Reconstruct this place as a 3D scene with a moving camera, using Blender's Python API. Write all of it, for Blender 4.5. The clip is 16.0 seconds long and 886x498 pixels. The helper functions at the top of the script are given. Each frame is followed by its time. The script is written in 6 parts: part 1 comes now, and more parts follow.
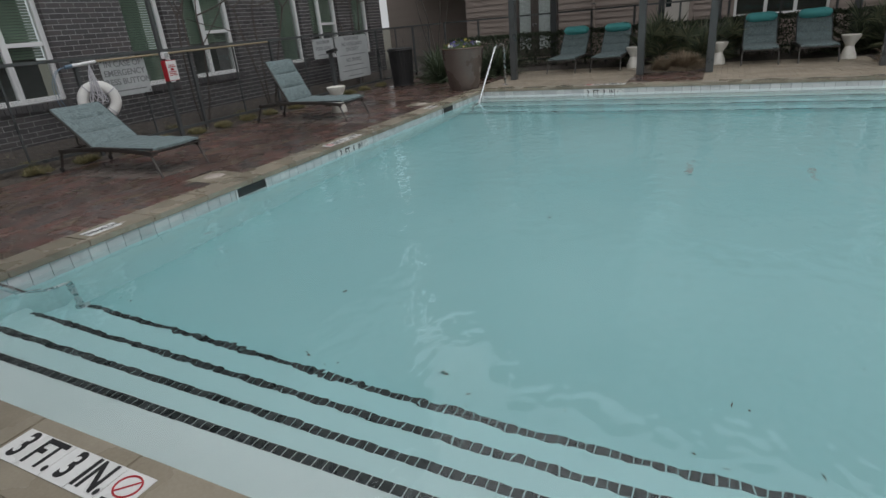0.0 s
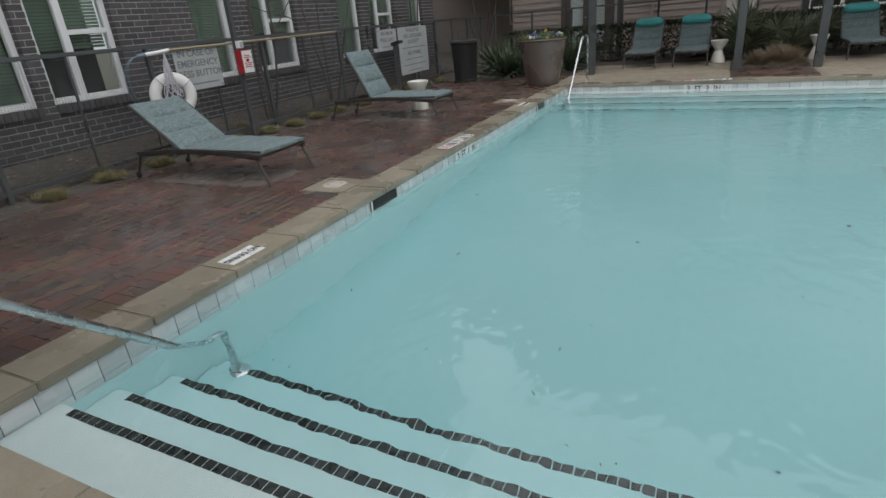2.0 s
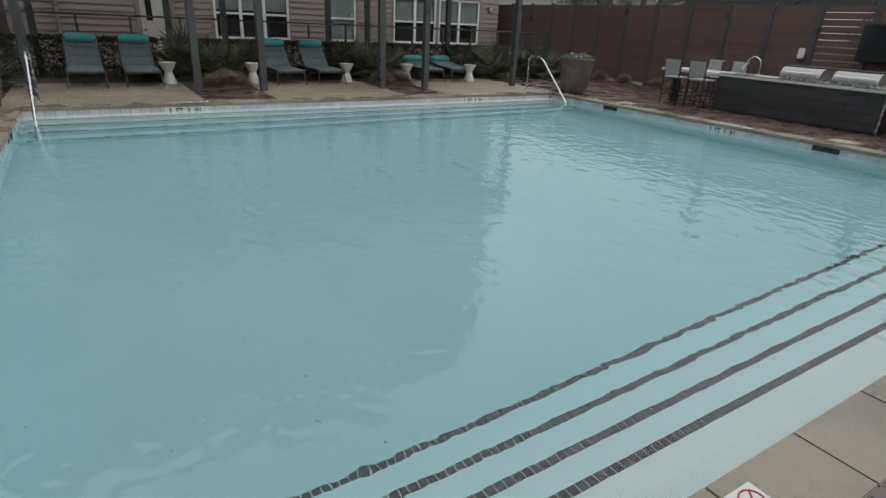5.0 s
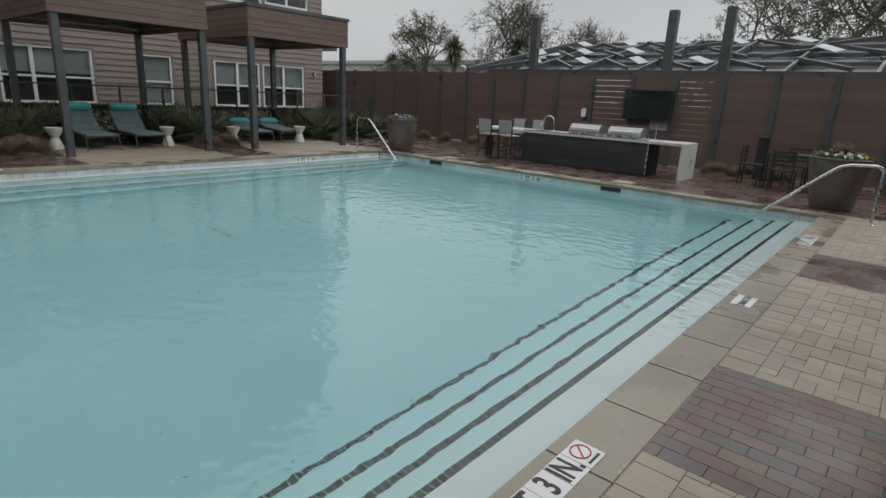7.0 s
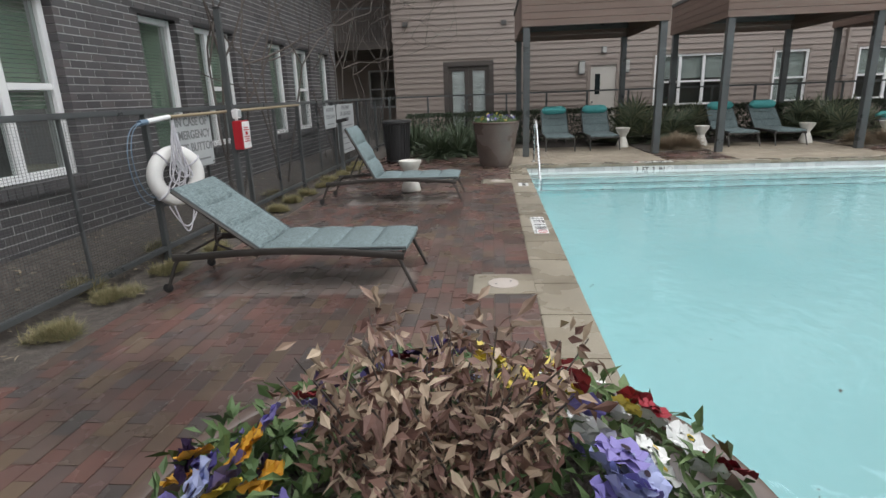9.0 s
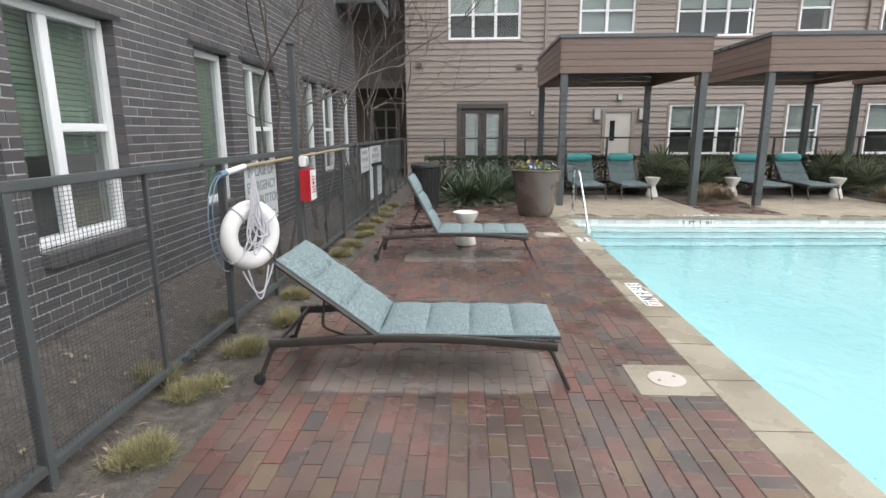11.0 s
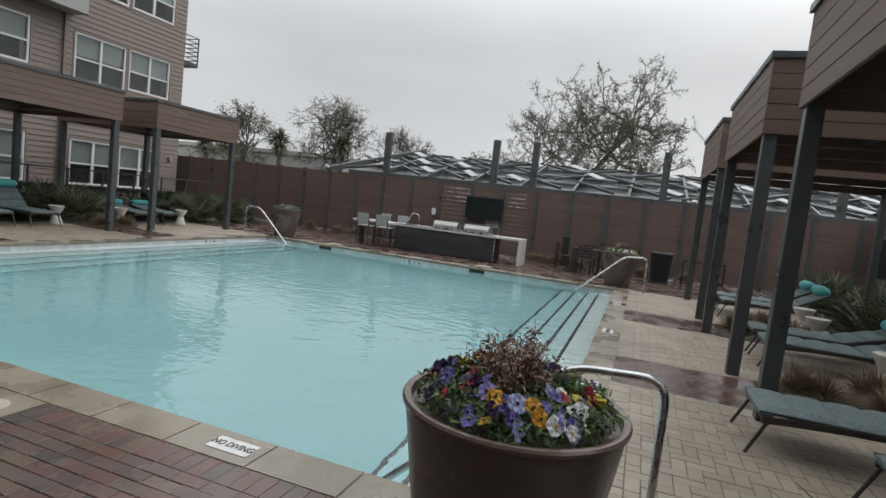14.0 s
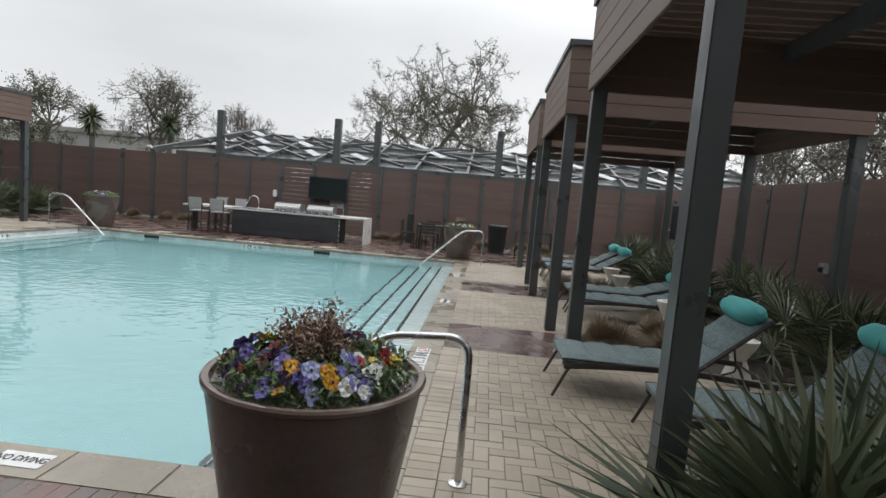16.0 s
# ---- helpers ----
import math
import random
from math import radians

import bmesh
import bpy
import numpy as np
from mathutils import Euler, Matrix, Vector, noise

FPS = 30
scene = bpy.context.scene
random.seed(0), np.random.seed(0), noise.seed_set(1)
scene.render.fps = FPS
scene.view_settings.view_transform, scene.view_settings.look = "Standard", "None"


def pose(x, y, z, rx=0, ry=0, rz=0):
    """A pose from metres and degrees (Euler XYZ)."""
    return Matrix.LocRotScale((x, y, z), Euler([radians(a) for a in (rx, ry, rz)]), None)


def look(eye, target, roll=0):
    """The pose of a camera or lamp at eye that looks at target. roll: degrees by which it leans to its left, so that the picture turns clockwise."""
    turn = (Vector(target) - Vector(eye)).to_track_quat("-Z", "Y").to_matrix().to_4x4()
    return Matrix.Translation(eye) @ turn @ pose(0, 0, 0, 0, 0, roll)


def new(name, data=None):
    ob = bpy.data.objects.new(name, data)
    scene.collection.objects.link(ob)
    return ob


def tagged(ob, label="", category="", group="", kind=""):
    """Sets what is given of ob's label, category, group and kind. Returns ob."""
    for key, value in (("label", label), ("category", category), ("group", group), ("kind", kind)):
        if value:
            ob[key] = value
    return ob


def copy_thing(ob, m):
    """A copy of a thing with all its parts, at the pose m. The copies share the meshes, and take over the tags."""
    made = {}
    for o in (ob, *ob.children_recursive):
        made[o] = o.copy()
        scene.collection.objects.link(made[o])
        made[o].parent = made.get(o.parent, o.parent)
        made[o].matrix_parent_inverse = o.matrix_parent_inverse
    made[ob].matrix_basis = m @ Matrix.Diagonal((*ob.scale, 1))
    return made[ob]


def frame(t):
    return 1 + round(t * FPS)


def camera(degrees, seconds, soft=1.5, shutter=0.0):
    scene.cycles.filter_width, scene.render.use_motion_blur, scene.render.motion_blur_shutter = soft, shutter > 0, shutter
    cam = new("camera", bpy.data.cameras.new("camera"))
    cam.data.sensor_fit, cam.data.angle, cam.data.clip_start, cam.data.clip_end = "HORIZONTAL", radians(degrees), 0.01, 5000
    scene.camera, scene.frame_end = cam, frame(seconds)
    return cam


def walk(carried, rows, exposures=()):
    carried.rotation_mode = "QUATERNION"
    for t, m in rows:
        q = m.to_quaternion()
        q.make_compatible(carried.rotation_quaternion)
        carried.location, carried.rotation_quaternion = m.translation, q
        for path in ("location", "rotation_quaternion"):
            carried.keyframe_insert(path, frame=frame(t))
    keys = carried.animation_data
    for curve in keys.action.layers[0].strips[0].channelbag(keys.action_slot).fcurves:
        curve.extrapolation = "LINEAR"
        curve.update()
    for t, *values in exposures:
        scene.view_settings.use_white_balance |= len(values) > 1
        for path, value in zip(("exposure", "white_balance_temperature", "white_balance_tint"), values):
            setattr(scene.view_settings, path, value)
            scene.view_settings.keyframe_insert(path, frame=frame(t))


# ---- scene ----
cam = camera(77.9, 16.0)
PATH = [
    (0, (0.312, -0.152, 1.388), (-0.55, 1.483, 0.625), -5.3),
    (0.5, (-0.178, -0.071, 1.395), (-1.035, 1.565, 0.626), -5.4),
    (1, (-0.653, -0.076, 1.395), (-1.51, 1.563, 0.631), -5.2),
    (1.5, (-1.129, -0.035, 1.347), (-1.983, 1.606, 0.586), -5.1),
    (2, (-1.531, 0.037, 1.363), (-2.385, 1.673, 0.593), -5.1),
    (2.5, (-1.962, 0.036, 1.364), (-2.786, 1.687, 0.593), -5.1),
    (3, (-2.385, 0.1, 1.361), (-3.16, 1.76, 0.559), -4.6),
    (3.5, (-2.593, 0.115, 1.417), (-3.143, 1.849, 0.586), -3.6),
    (4, (-2.712, 0.019, 1.532), (-2.684, 1.831, 0.685), 0.8),
    (4.5, (-2.916, 0.074, 1.572), (-2.362, 1.811, 0.749), 1.7),
    (5, (-3.183, -0.031, 1.55), (-2.187, 1.526, 0.787), 2.8),
    (5.2, (-3.285, -0.091, 1.557), (-2.148, 1.378, 0.816), 3.0),
    (7.3, (-3.55, -0.273, 1.524), (-2.082, 0.985, 1.012), 2.5),
    (7.5, (-3.666, -0.189, 1.527), (-2.302, 1.18, 1.012), 1.7),
    (8, (-3.982, -0.18, 1.46), (-3.15, 1.565, 0.947), -1.8),
    (8.5, (-4.395, 0.042, 1.406), (-4.274, 1.969, 0.886), -1.9),
    (9, (-4.809, 0.131, 1.405), (-4.994, 2.047, 0.861), -2.1),
    (9.2, (-4.952, 0.179, 1.427), (-5.201, 2.089, 0.889), -2.1),
    (11.3, (-6.107, 0.899, 1.565), (-6.108, 2.86, 1.175), 0.7),
    (11.5, (-6.16, 0.954, 1.539), (-5.996, 2.912, 1.17), 1.7),
    (12, (-6.374, 0.854, 1.552), (-5.659, 2.694, 1.231), 4.2),
    (12.5, (-6.615, 0.533, 1.644), (-5.276, 1.996, 1.386), 6.3),
    (13, (-6.743, 0.352, 1.622), (-5.088, 1.453, 1.403), 7.1),
    (13.5, (-6.874, 0.304, 1.659), (-5.076, 1.156, 1.464), 7.0),
    (14, (-7.005, 0.321, 1.634), (-5.127, 0.988, 1.463), 6.5),
    (14.5, (-7.041, 0.288, 1.62), (-5.129, 0.849, 1.446), 5.5),
    (15, (-7.049, 0.222, 1.624), (-5.121, 0.719, 1.437), 5.0),
    (15.5, (-7.031, 0.147, 1.621), (-5.077, 0.525, 1.428), 4.7),
    (16, (-7.042, 0.067, 1.634), (-5.056, 0.213, 1.444), 4.9),
]
EXPOSURES = [(0.0, -0.85), (1.5, -0.65), (3.5, -0.53), (4.5, -0.76), (5.0, -0.85), (7.5, -0.82), (8.0, -0.72), (8.5, -0.47), (9.0, 0.0), (11.5, 0.65), (12.0, 0.43), (12.5, -0.12), (13.0, -0.53), (14.0, -0.58), (15.0, -0.43), (16.0, -0.24)]
walk(cam, [(t, look(eye, target, roll)) for t, eye, target, roll in PATH], EXPOSURES)

# ---- world: overcast sky and a wide, weak sun ----
world = bpy.data.worlds.new("overcast")
scene.world = world
world.use_nodes = True
wn, wl = world.node_tree.nodes, world.node_tree.links
sky = wn.new("ShaderNodeTexSky")
sky.sky_type, sky.sun_disc = "NISHITA", False
sky.sun_elevation, sky.sun_rotation, sky.dust_density = radians(38), radians(110), 4.0
grey = wn.new("ShaderNodeHueSaturation")
grey.inputs["Saturation"].default_value = 0.10
wl.new(sky.outputs[0], grey.inputs["Color"])
cloud = wn.new("ShaderNodeTexNoise")
cloud.inputs["Scale"].default_value, cloud.inputs["Detail"].default_value = 1.6, 6
stretch = wn.new("ShaderNodeMapping")
stretch.inputs["Scale"].default_value = (1, 1, 3.0)
coord = wn.new("ShaderNodeTexCoord")
wl.new(coord.outputs["Generated"], stretch.inputs["Vector"])
wl.new(stretch.outputs[0], cloud.inputs["Vector"])
deck = wn.new("ShaderNodeValToRGB")
deck.color_ramp.elements[0].position, deck.color_ramp.elements[0].color = 0.30, (8.9, 9.15, 9.45, 1)
deck.color_ramp.elements[1].position, deck.color_ramp.elements[1].color = 0.72, (11.1, 11.35, 11.6, 1)
wl.new(cloud.outputs["Fac"], deck.inputs[0])
both = wn.new("ShaderNodeMixRGB")
both.inputs[0].default_value = 0.88
wl.new(grey.outputs[0], both.inputs[1])
wl.new(deck.outputs[0], both.inputs[2])
# an overcast sky is about twice as bright overhead as near the horizon
split, rise, lift = wn.new("ShaderNodeSeparateXYZ"), wn.new("ShaderNodeMapRange"), wn.new("ShaderNodeVectorMath")
rise.interpolation_type = "SMOOTHSTEP"
rise.inputs[1].default_value, rise.inputs[2].default_value, rise.inputs[3].default_value, rise.inputs[4].default_value = 0.24, 0.56, 1.0, 2.3
lift.operation = "SCALE"
wl.new(coord.outputs["Generated"], split.inputs[0])
wl.new(split.outputs[2], rise.inputs[0])
wl.new(both.outputs[0], lift.inputs[0])
wl.new(rise.outputs[0], lift.inputs["Scale"])
wl.new(lift.outputs[0], wn["Background"].inputs[0])
wn["Background"].inputs[1].default_value = 0.10
sun = new("sun", bpy.data.lights.new("sun", "SUN"))
sun.data.energy, sun.data.angle, sun.data.color = 0.5, radians(60), (1.0, 0.975, 0.96)
sun.matrix_world = look((14, -22, 40), (0, 5, 0))


# ---- materials ----
def material(name, colours, rough=0.6, metal=0.0, scale=6.0, fine=60.0, bump=0.15, depth=0.01, per="", spec=0.5, wet=0.0, stretch=(1, 1, 1), patch=0.0, dry=()):
    """A procedural surface: a ramp of colours driven by a coarse and a fine noise (and by piece where per is 'object' or 'island')."""
    m = bpy.data.materials.new(name)
    m.use_nodes = True
    n, l = m.node_tree.nodes, m.node_tree.links
    p = n["Principled BSDF"]
    tc = n.new("ShaderNodeTexCoord")
    geo = n.new("ShaderNodeNewGeometry")
    mp = n.new("ShaderNodeMapping")
    mp.inputs["Scale"].default_value = stretch
    l.new(geo.outputs["Position"], mp.inputs["Vector"])
    a = n.new("ShaderNodeTexNoise")
    a.inputs["Scale"].default_value, a.inputs["Detail"].default_value = scale, 5
    b = n.new("ShaderNodeTexNoise")
    b.inputs["Scale"].default_value, b.inputs["Detail"].default_value = fine, 4
    for t in (a, b):
        l.new(mp.outputs[0], t.inputs["Vector"])
    mix = n.new("ShaderNodeMath")
    mix.operation = "MULTIPLY_ADD"
    l.new(b.outputs["Fac"], mix.inputs[0])
    mix.inputs[1].default_value = 0.35
    sub = n.new("ShaderNodeMath")
    sub.operation = "MULTIPLY_ADD"
    sub.inputs[1].default_value, sub.inputs[2].default_value = 0.9, -0.13
    l.new(a.outputs["Fac"], sub.inputs[0])
    l.new(sub.outputs[0], mix.inputs[2])
    value = mix.outputs[0]
    if per:
        src = n.new("ShaderNodeObjectInfo").outputs["Random"] if per == "object" else geo.outputs["Random Per Island"]
        add = n.new("ShaderNodeMath")
        add.operation = "MULTIPLY_ADD"
        l.new(value, add.inputs[0])
        add.inputs[1].default_value = 0.32
        l.new(src, add.inputs[2])
        off = n.new("ShaderNodeMath")
        off.operation = "SUBTRACT"
        l.new(add.outputs[0], off.inputs[0])
        off.inputs[1].default_value = 0.16
        value = off.outputs[0]
    ramp = n.new("ShaderNodeValToRGB")
    els = ramp.color_ramp.elements
    while len(els) < len(colours):
        els.new(0.5)
    for i, c in enumerate(colours):
        lo, hi = (0.04, 0.96) if per else (0.25, 0.75)
        els[i].position, els[i].color = lo + (hi - lo) * i / max(1, len(colours) - 1), (*c, 1)
    l.new(value, ramp.inputs[0])
    colour = ramp.outputs[0]
    if patch:
        # damp stains in broad patches with soft, ragged edges
        st = n.new("ShaderNodeTexNoise")
        st.inputs["Scale"].default_value, st.inputs["Detail"].default_value, st.inputs["Roughness"].default_value = 0.62, 5, 0.6
        l.new(mp.outputs[0], st.inputs["Vector"])
        sr = n.new("ShaderNodeValToRGB")
        sr.color_ramp.elements[0].position, sr.color_ramp.elements[0].color = 0.40, (1 - patch, 1 - patch, 1 - patch, 1)
        sr.color_ramp.elements[1].position, sr.color_ramp.elements[1].color = 0.58, (1.06, 1.06, 1.06, 1)
        l.new(st.outputs["Fac"], sr.inputs[0])
        mul = n.new("ShaderNodeMixRGB")
        mul.blend_type = "MULTIPLY"
        mul.inputs[0].default_value = 1.0
        l.new(colour, mul.inputs[1])
        l.new(sr.outputs[0], mul.inputs[2])
        colour = mul.outputs[0]
    for cx, cy, hx, hy in dry:
        # ground kept dry by what stands over it, with a ragged damp edge
        far = []
        xyz = n.new("ShaderNodeSeparateXYZ")
        l.new(geo.outputs["Position"], xyz.inputs[0])
        for k, (c, h) in enumerate(((cx, hx), (cy, hy))):
            d0, d1, d2 = (n.new("ShaderNodeMath") for _ in range(3))
            d0.operation, d1.operation, d2.operation = "SUBTRACT", "DIVIDE", "ABSOLUTE"
            l.new(xyz.outputs[k], d0.inputs[0])
            d0.inputs[1].default_value, d1.inputs[1].default_value = c, h
            l.new(d0.outputs[0], d1.inputs[0])
            l.new(d1.outputs[0], d2.inputs[0])
            far.append(d2.outputs[0])
        top, rag, edge = n.new("ShaderNodeMath"), n.new("ShaderNodeMath"), n.new("ShaderNodeMapRange")
        top.operation, rag.operation, rag.inputs[1].default_value = "MAXIMUM", "MULTIPLY_ADD", 0.55
        l.new(far[0], top.inputs[0])
        l.new(far[1], top.inputs[1])
        l.new(a.outputs["Fac"], rag.inputs[0])
        l.new(top.outputs[0], rag.inputs[2])
        l.new(rag.outputs[0], edge.inputs[0])
        edge.inputs[1].default_value, edge.inputs[2].default_value, edge.inputs[3].default_value, edge.inputs[4].default_value = 1.12, 1.22, 0.48, 0.0
        pale = n.new("ShaderNodeMixRGB")
        l.new(edge.outputs[0], pale.inputs[0])
        l.new(colour, pale.inputs[1])
        pale.inputs[2].default_value = (0.36, 0.315, 0.285, 1)
        colour = pale.outputs[0]
    l.new(colour, p.inputs["Base Color"])
    rr = n.new("ShaderNodeMapRange")
    l.new(a.outputs["Fac"], rr.inputs[0])
    rr.inputs[1].default_value, rr.inputs[2].default_value = 0.35, 0.65
    rr.inputs[3].default_value, rr.inputs[4].default_value = max(0.04, rough - 0.08 - wet), min(1, rough + 0.08)
    l.new(rr.outputs[0], p.inputs["Roughness"])
    p.inputs["Metallic"].default_value = metal
    p.inputs["Specular IOR Level"].default_value = spec
    if bump:
        bp = n.new("ShaderNodeBump")
        bp.inputs["Strength"].default_value, bp.inputs["Distance"].default_value = bump, depth
        l.new(mix.outputs[0], bp.inputs["Height"])
        l.new(bp.outputs[0], p.inputs["Normal"])
    return m


DRY = [(-6.22, 4.18, 0.84, 0.36), (-6.05, 7.62, 0.80, 0.36)]      # under the two loungers by the brick wall
RED = [(0.092, 0.078, 0.073), (0.126, 0.082, 0.071), (0.159, 0.082, 0.068), (0.137, 0.091, 0.078), (0.099, 0.084, 0.079), (0.165, 0.086, 0.072), (0.123, 0.09, 0.077), (0.151, 0.107, 0.075)]
TAN = [(0.324, 0.275, 0.211), (0.36, 0.306, 0.239), (0.396, 0.34, 0.266), (0.342, 0.288, 0.225)]
M_PAVER = material("wet red paver", RED, 0.36, per="object", scale=2.2, fine=140, bump=0.35, depth=0.004, wet=0.18, patch=0.36, dry=DRY)
M_PAVER_F = material("wet red paver field", RED, 0.36, per="island", scale=2.2, fine=140, bump=0.35, depth=0.004, wet=0.18, patch=0.36, dry=DRY)
M_TAN = material("tan paver", TAN, 0.55, per="object", scale=1.6, fine=120, bump=0.3, depth=0.004, wet=0.12, patch=0.14)
M_TAN_F = material("tan paver field", TAN, 0.55, per="island", scale=1.6, fine=120, bump=0.3, depth=0.004, wet=0.12, patch=0.14)
M_JOINT = material("sand joint", [(0.085, 0.072, 0.06), (0.13, 0.11, 0.09)], 0.9, scale=9, fine=200)
M_COPING = material("cast coping", [(0.245, 0.210, 0.158), (0.300, 0.262, 0.203), (0.36, 0.318, 0.252)], 0.42, scale=1.7, fine=90, bump=0.2, depth=0.004, wet=0.22, patch=0.25)
BRICK = [(0.058, 0.054, 0.057), (0.081, 0.075, 0.078), (0.074, 0.070, 0.073), (0.102, 0.090, 0.090), (0.090, 0.084, 0.086)]
M_BRICK = material("dark brick", BRICK, 0.75, per="object", scale=5, fine=110, bump=0.5, depth=0.006)
M_BRICK_F = material("dark brick field", BRICK, 0.75, per="island", scale=5, fine=110, bump=0.5, depth=0.006)
M_MORTAR = material("pale mortar", [(0.38, 0.375, 0.37), (0.48, 0.475, 0.47)], 0.95, scale=14, fine=180, bump=0.3)
M_SIDING = material("taupe lap siding", [(0.228, 0.185, 0.163), (0.25, 0.205, 0.181), (0.27, 0.224, 0.198)], 0.62, scale=0.7, fine=40, bump=0.08, stretch=(0.5, 0.5, 6))
M_GREYPANEL = material("grey stucco panel", [(0.37, 0.37, 0.36), (0.43, 0.43, 0.415)], 0.8, scale=0.9, fine=50)
M_WOOD = material("brown composite board", [(0.128, 0.084, 0.067), (0.165, 0.110, 0.089), (0.192, 0.132, 0.108)], 0.6, scale=1.3, fine=35, bump=0.2, depth=0.004, stretch=(0.25, 0.25, 5))
M_FENCEWOOD = material("red brown fence board", [(0.100, 0.066, 0.056), (0.130, 0.087, 0.075), (0.158, 0.108, 0.094)], 0.62, scale=1.1, fine=30, bump=0.25, depth=0.004, stretch=(0.4, 0.4, 5))
M_STEEL = material("dark grey painted steel", [(0.075, 0.081, 0.083), (0.10, 0.107, 0.109)], 0.45, metal=0.15, scale=3, fine=80, bump=0.08, wet=0.1)
M_BRONZE = material("bronze lounger frame", [(0.050, 0.046, 0.043), (0.075, 0.068, 0.062)], 0.38, metal=0.35, scale=8, fine=120, bump=0.05)
M_BLACK = material("black coated metal", [(0.022, 0.022, 0.023), (0.036, 0.036, 0.037)], 0.5, metal=0.1, scale=9, fine=120, bump=0.1)
M_CHROME = material("brushed stainless", [(0.55, 0.56, 0.57), (0.68, 0.69, 0.70)], 0.26, metal=1.0, scale=12, fine=200, bump=0.03)
M_WHITE = material("white vinyl frame", [(0.74, 0.745, 0.75), (0.81, 0.81, 0.81)], 0.4, scale=3, fine=60, bump=0.03)
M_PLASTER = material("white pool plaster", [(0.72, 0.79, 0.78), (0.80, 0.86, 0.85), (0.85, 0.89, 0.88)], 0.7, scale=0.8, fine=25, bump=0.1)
# white plaster with the water's absorption painted in: bluer and darker with depth
M_WATERTINT = material("plaster painted with deep water tint", [(0.35, 0.60, 0.615), (0.385, 0.635, 0.65), (0.42, 0.67, 0.685)], 0.7, scale=0.5, fine=16, bump=0.1)
M_STEP = [M_PLASTER, material("step plaster with faint water tint", [(0.60, 0.76, 0.765), (0.66, 0.81, 0.815)], 0.7, scale=0.8, fine=25, bump=0.1), material("step plaster with light water tint", [(0.53, 0.735, 0.745), (0.58, 0.78, 0.79)], 0.7, scale=0.8, fine=25, bump=0.1), material("step plaster with fuller water tint", [(0.47, 0.705, 0.72), (0.52, 0.75, 0.765)], 0.7, scale=0.8, fine=25, bump=0.1)]
M_TILE = material("grey waterline tile", [(0.56, 0.575, 0.58), (0.64, 0.65, 0.66), (0.70, 0.71, 0.71)], 0.25, scale=5, fine=60, bump=0.1, per="island")
M_MOSAIC = material("black mosaic tile", [(0.014, 0.017, 0.018), (0.04, 0.045, 0.047)], 0.3, per="island", scale=20, fine=90, bump=0.1)
M_MULCH = material("dark mulch", [(0.045, 0.038, 0.033), (0.085, 0.072, 0.062), (0.15, 0.128, 0.11)], 0.95, scale=14, fine=70, bump=0.9, depth=0.04)
M_SOIL = material("lawn and soil", [(0.045, 0.042, 0.027), (0.075, 0.068, 0.045), (0.11, 0.10, 0.075)], 0.95, scale=1.3, fine=30, bump=0.6, depth=0.03)
M_CONCRETE = material("pale concrete", [(0.36, 0.335, 0.30), (0.45, 0.42, 0.38)], 0.65, scale=3, fine=90, bump=0.2)
M_BLIND = material("white slat blind", [(0.42, 0.45, 0.43), (0.50, 0.53, 0.51)], 0.7, scale=2, fine=40, bump=0)
# green of the tinted, reflecting west panes is put into the slat colour
M_BLIND_PANEGREEN = material("slat blind in the panes' reflected green", [(0.16, 0.22, 0.165), (0.22, 0.285, 0.215)], 0.7, scale=2, fine=40, bump=0)
# indoor dimness put into the colour of the sheets behind the glass
M_ROOMDARK = material("dark sheet for room dimness", [(0.10, 0.10, 0.095), (0.15, 0.15, 0.14)], 0.9, scale=1, fine=9, bump=0)


def glass(name, tint, rough, ior=1.45):
    m = bpy.data.materials.new(name)
    m.use_nodes = True
    p = m.node_tree.nodes["Principled BSDF"]
    p.inputs["Base Color"].default_value = (*tint, 1)
    p.inputs["Roughness"].default_value, p.inputs["IOR"].default_value = rough, ior
    p.inputs["Transmission Weight"].default_value = 1.0
    return m


M_GLASS = glass("window glass", (0.80, 0.86, 0.85), 0.01)
M_WATER = glass("pool water", (0.88, 0.97, 0.975), 0.01, 1.333)
wtn, wtl = M_WATER.node_tree.nodes, M_WATER.node_tree.links
w_geo, w_map = wtn.new("ShaderNodeNewGeometry"), wtn.new("ShaderNodeMapping")
w_map.inputs["Scale"].default_value = (1.0, 0.75, 1.0)
wtl.new(w_geo.outputs["Position"], w_map.inputs["Vector"])
w_a, w_b, w_m = wtn.new("ShaderNodeTexNoise"), wtn.new("ShaderNodeTexNoise"), wtn.new("ShaderNodeMath")
w_a.inputs["Scale"].default_value, w_a.inputs["Detail"].default_value, w_a.inputs["Distortion"].default_value = 2.3, 2.5, 0.6
w_b.inputs["Scale"].default_value, w_b.inputs["Detail"].default_value = 9.0, 1.5
for t in (w_a, w_b):
    wtl.new(w_map.outputs[0], t.inputs["Vector"])
w_m.operation, w_m.inputs[1].default_value = "MULTIPLY_ADD", 0.55
wtl.new(w_b.outputs["Fac"], w_m.inputs[0])
wtl.new(w_a.outputs["Fac"], w_m.inputs[2])
w_bump = wtn.new("ShaderNodeBump")
w_bump.inputs["Strength"].default_value, w_bump.inputs["Distance"].default_value = 0.36, 0.03
wtl.new(w_m.outputs[0], w_bump.inputs["Height"])
wtl.new(w_bump.outputs[0], wtn["Principled BSDF"].inputs["Normal"])


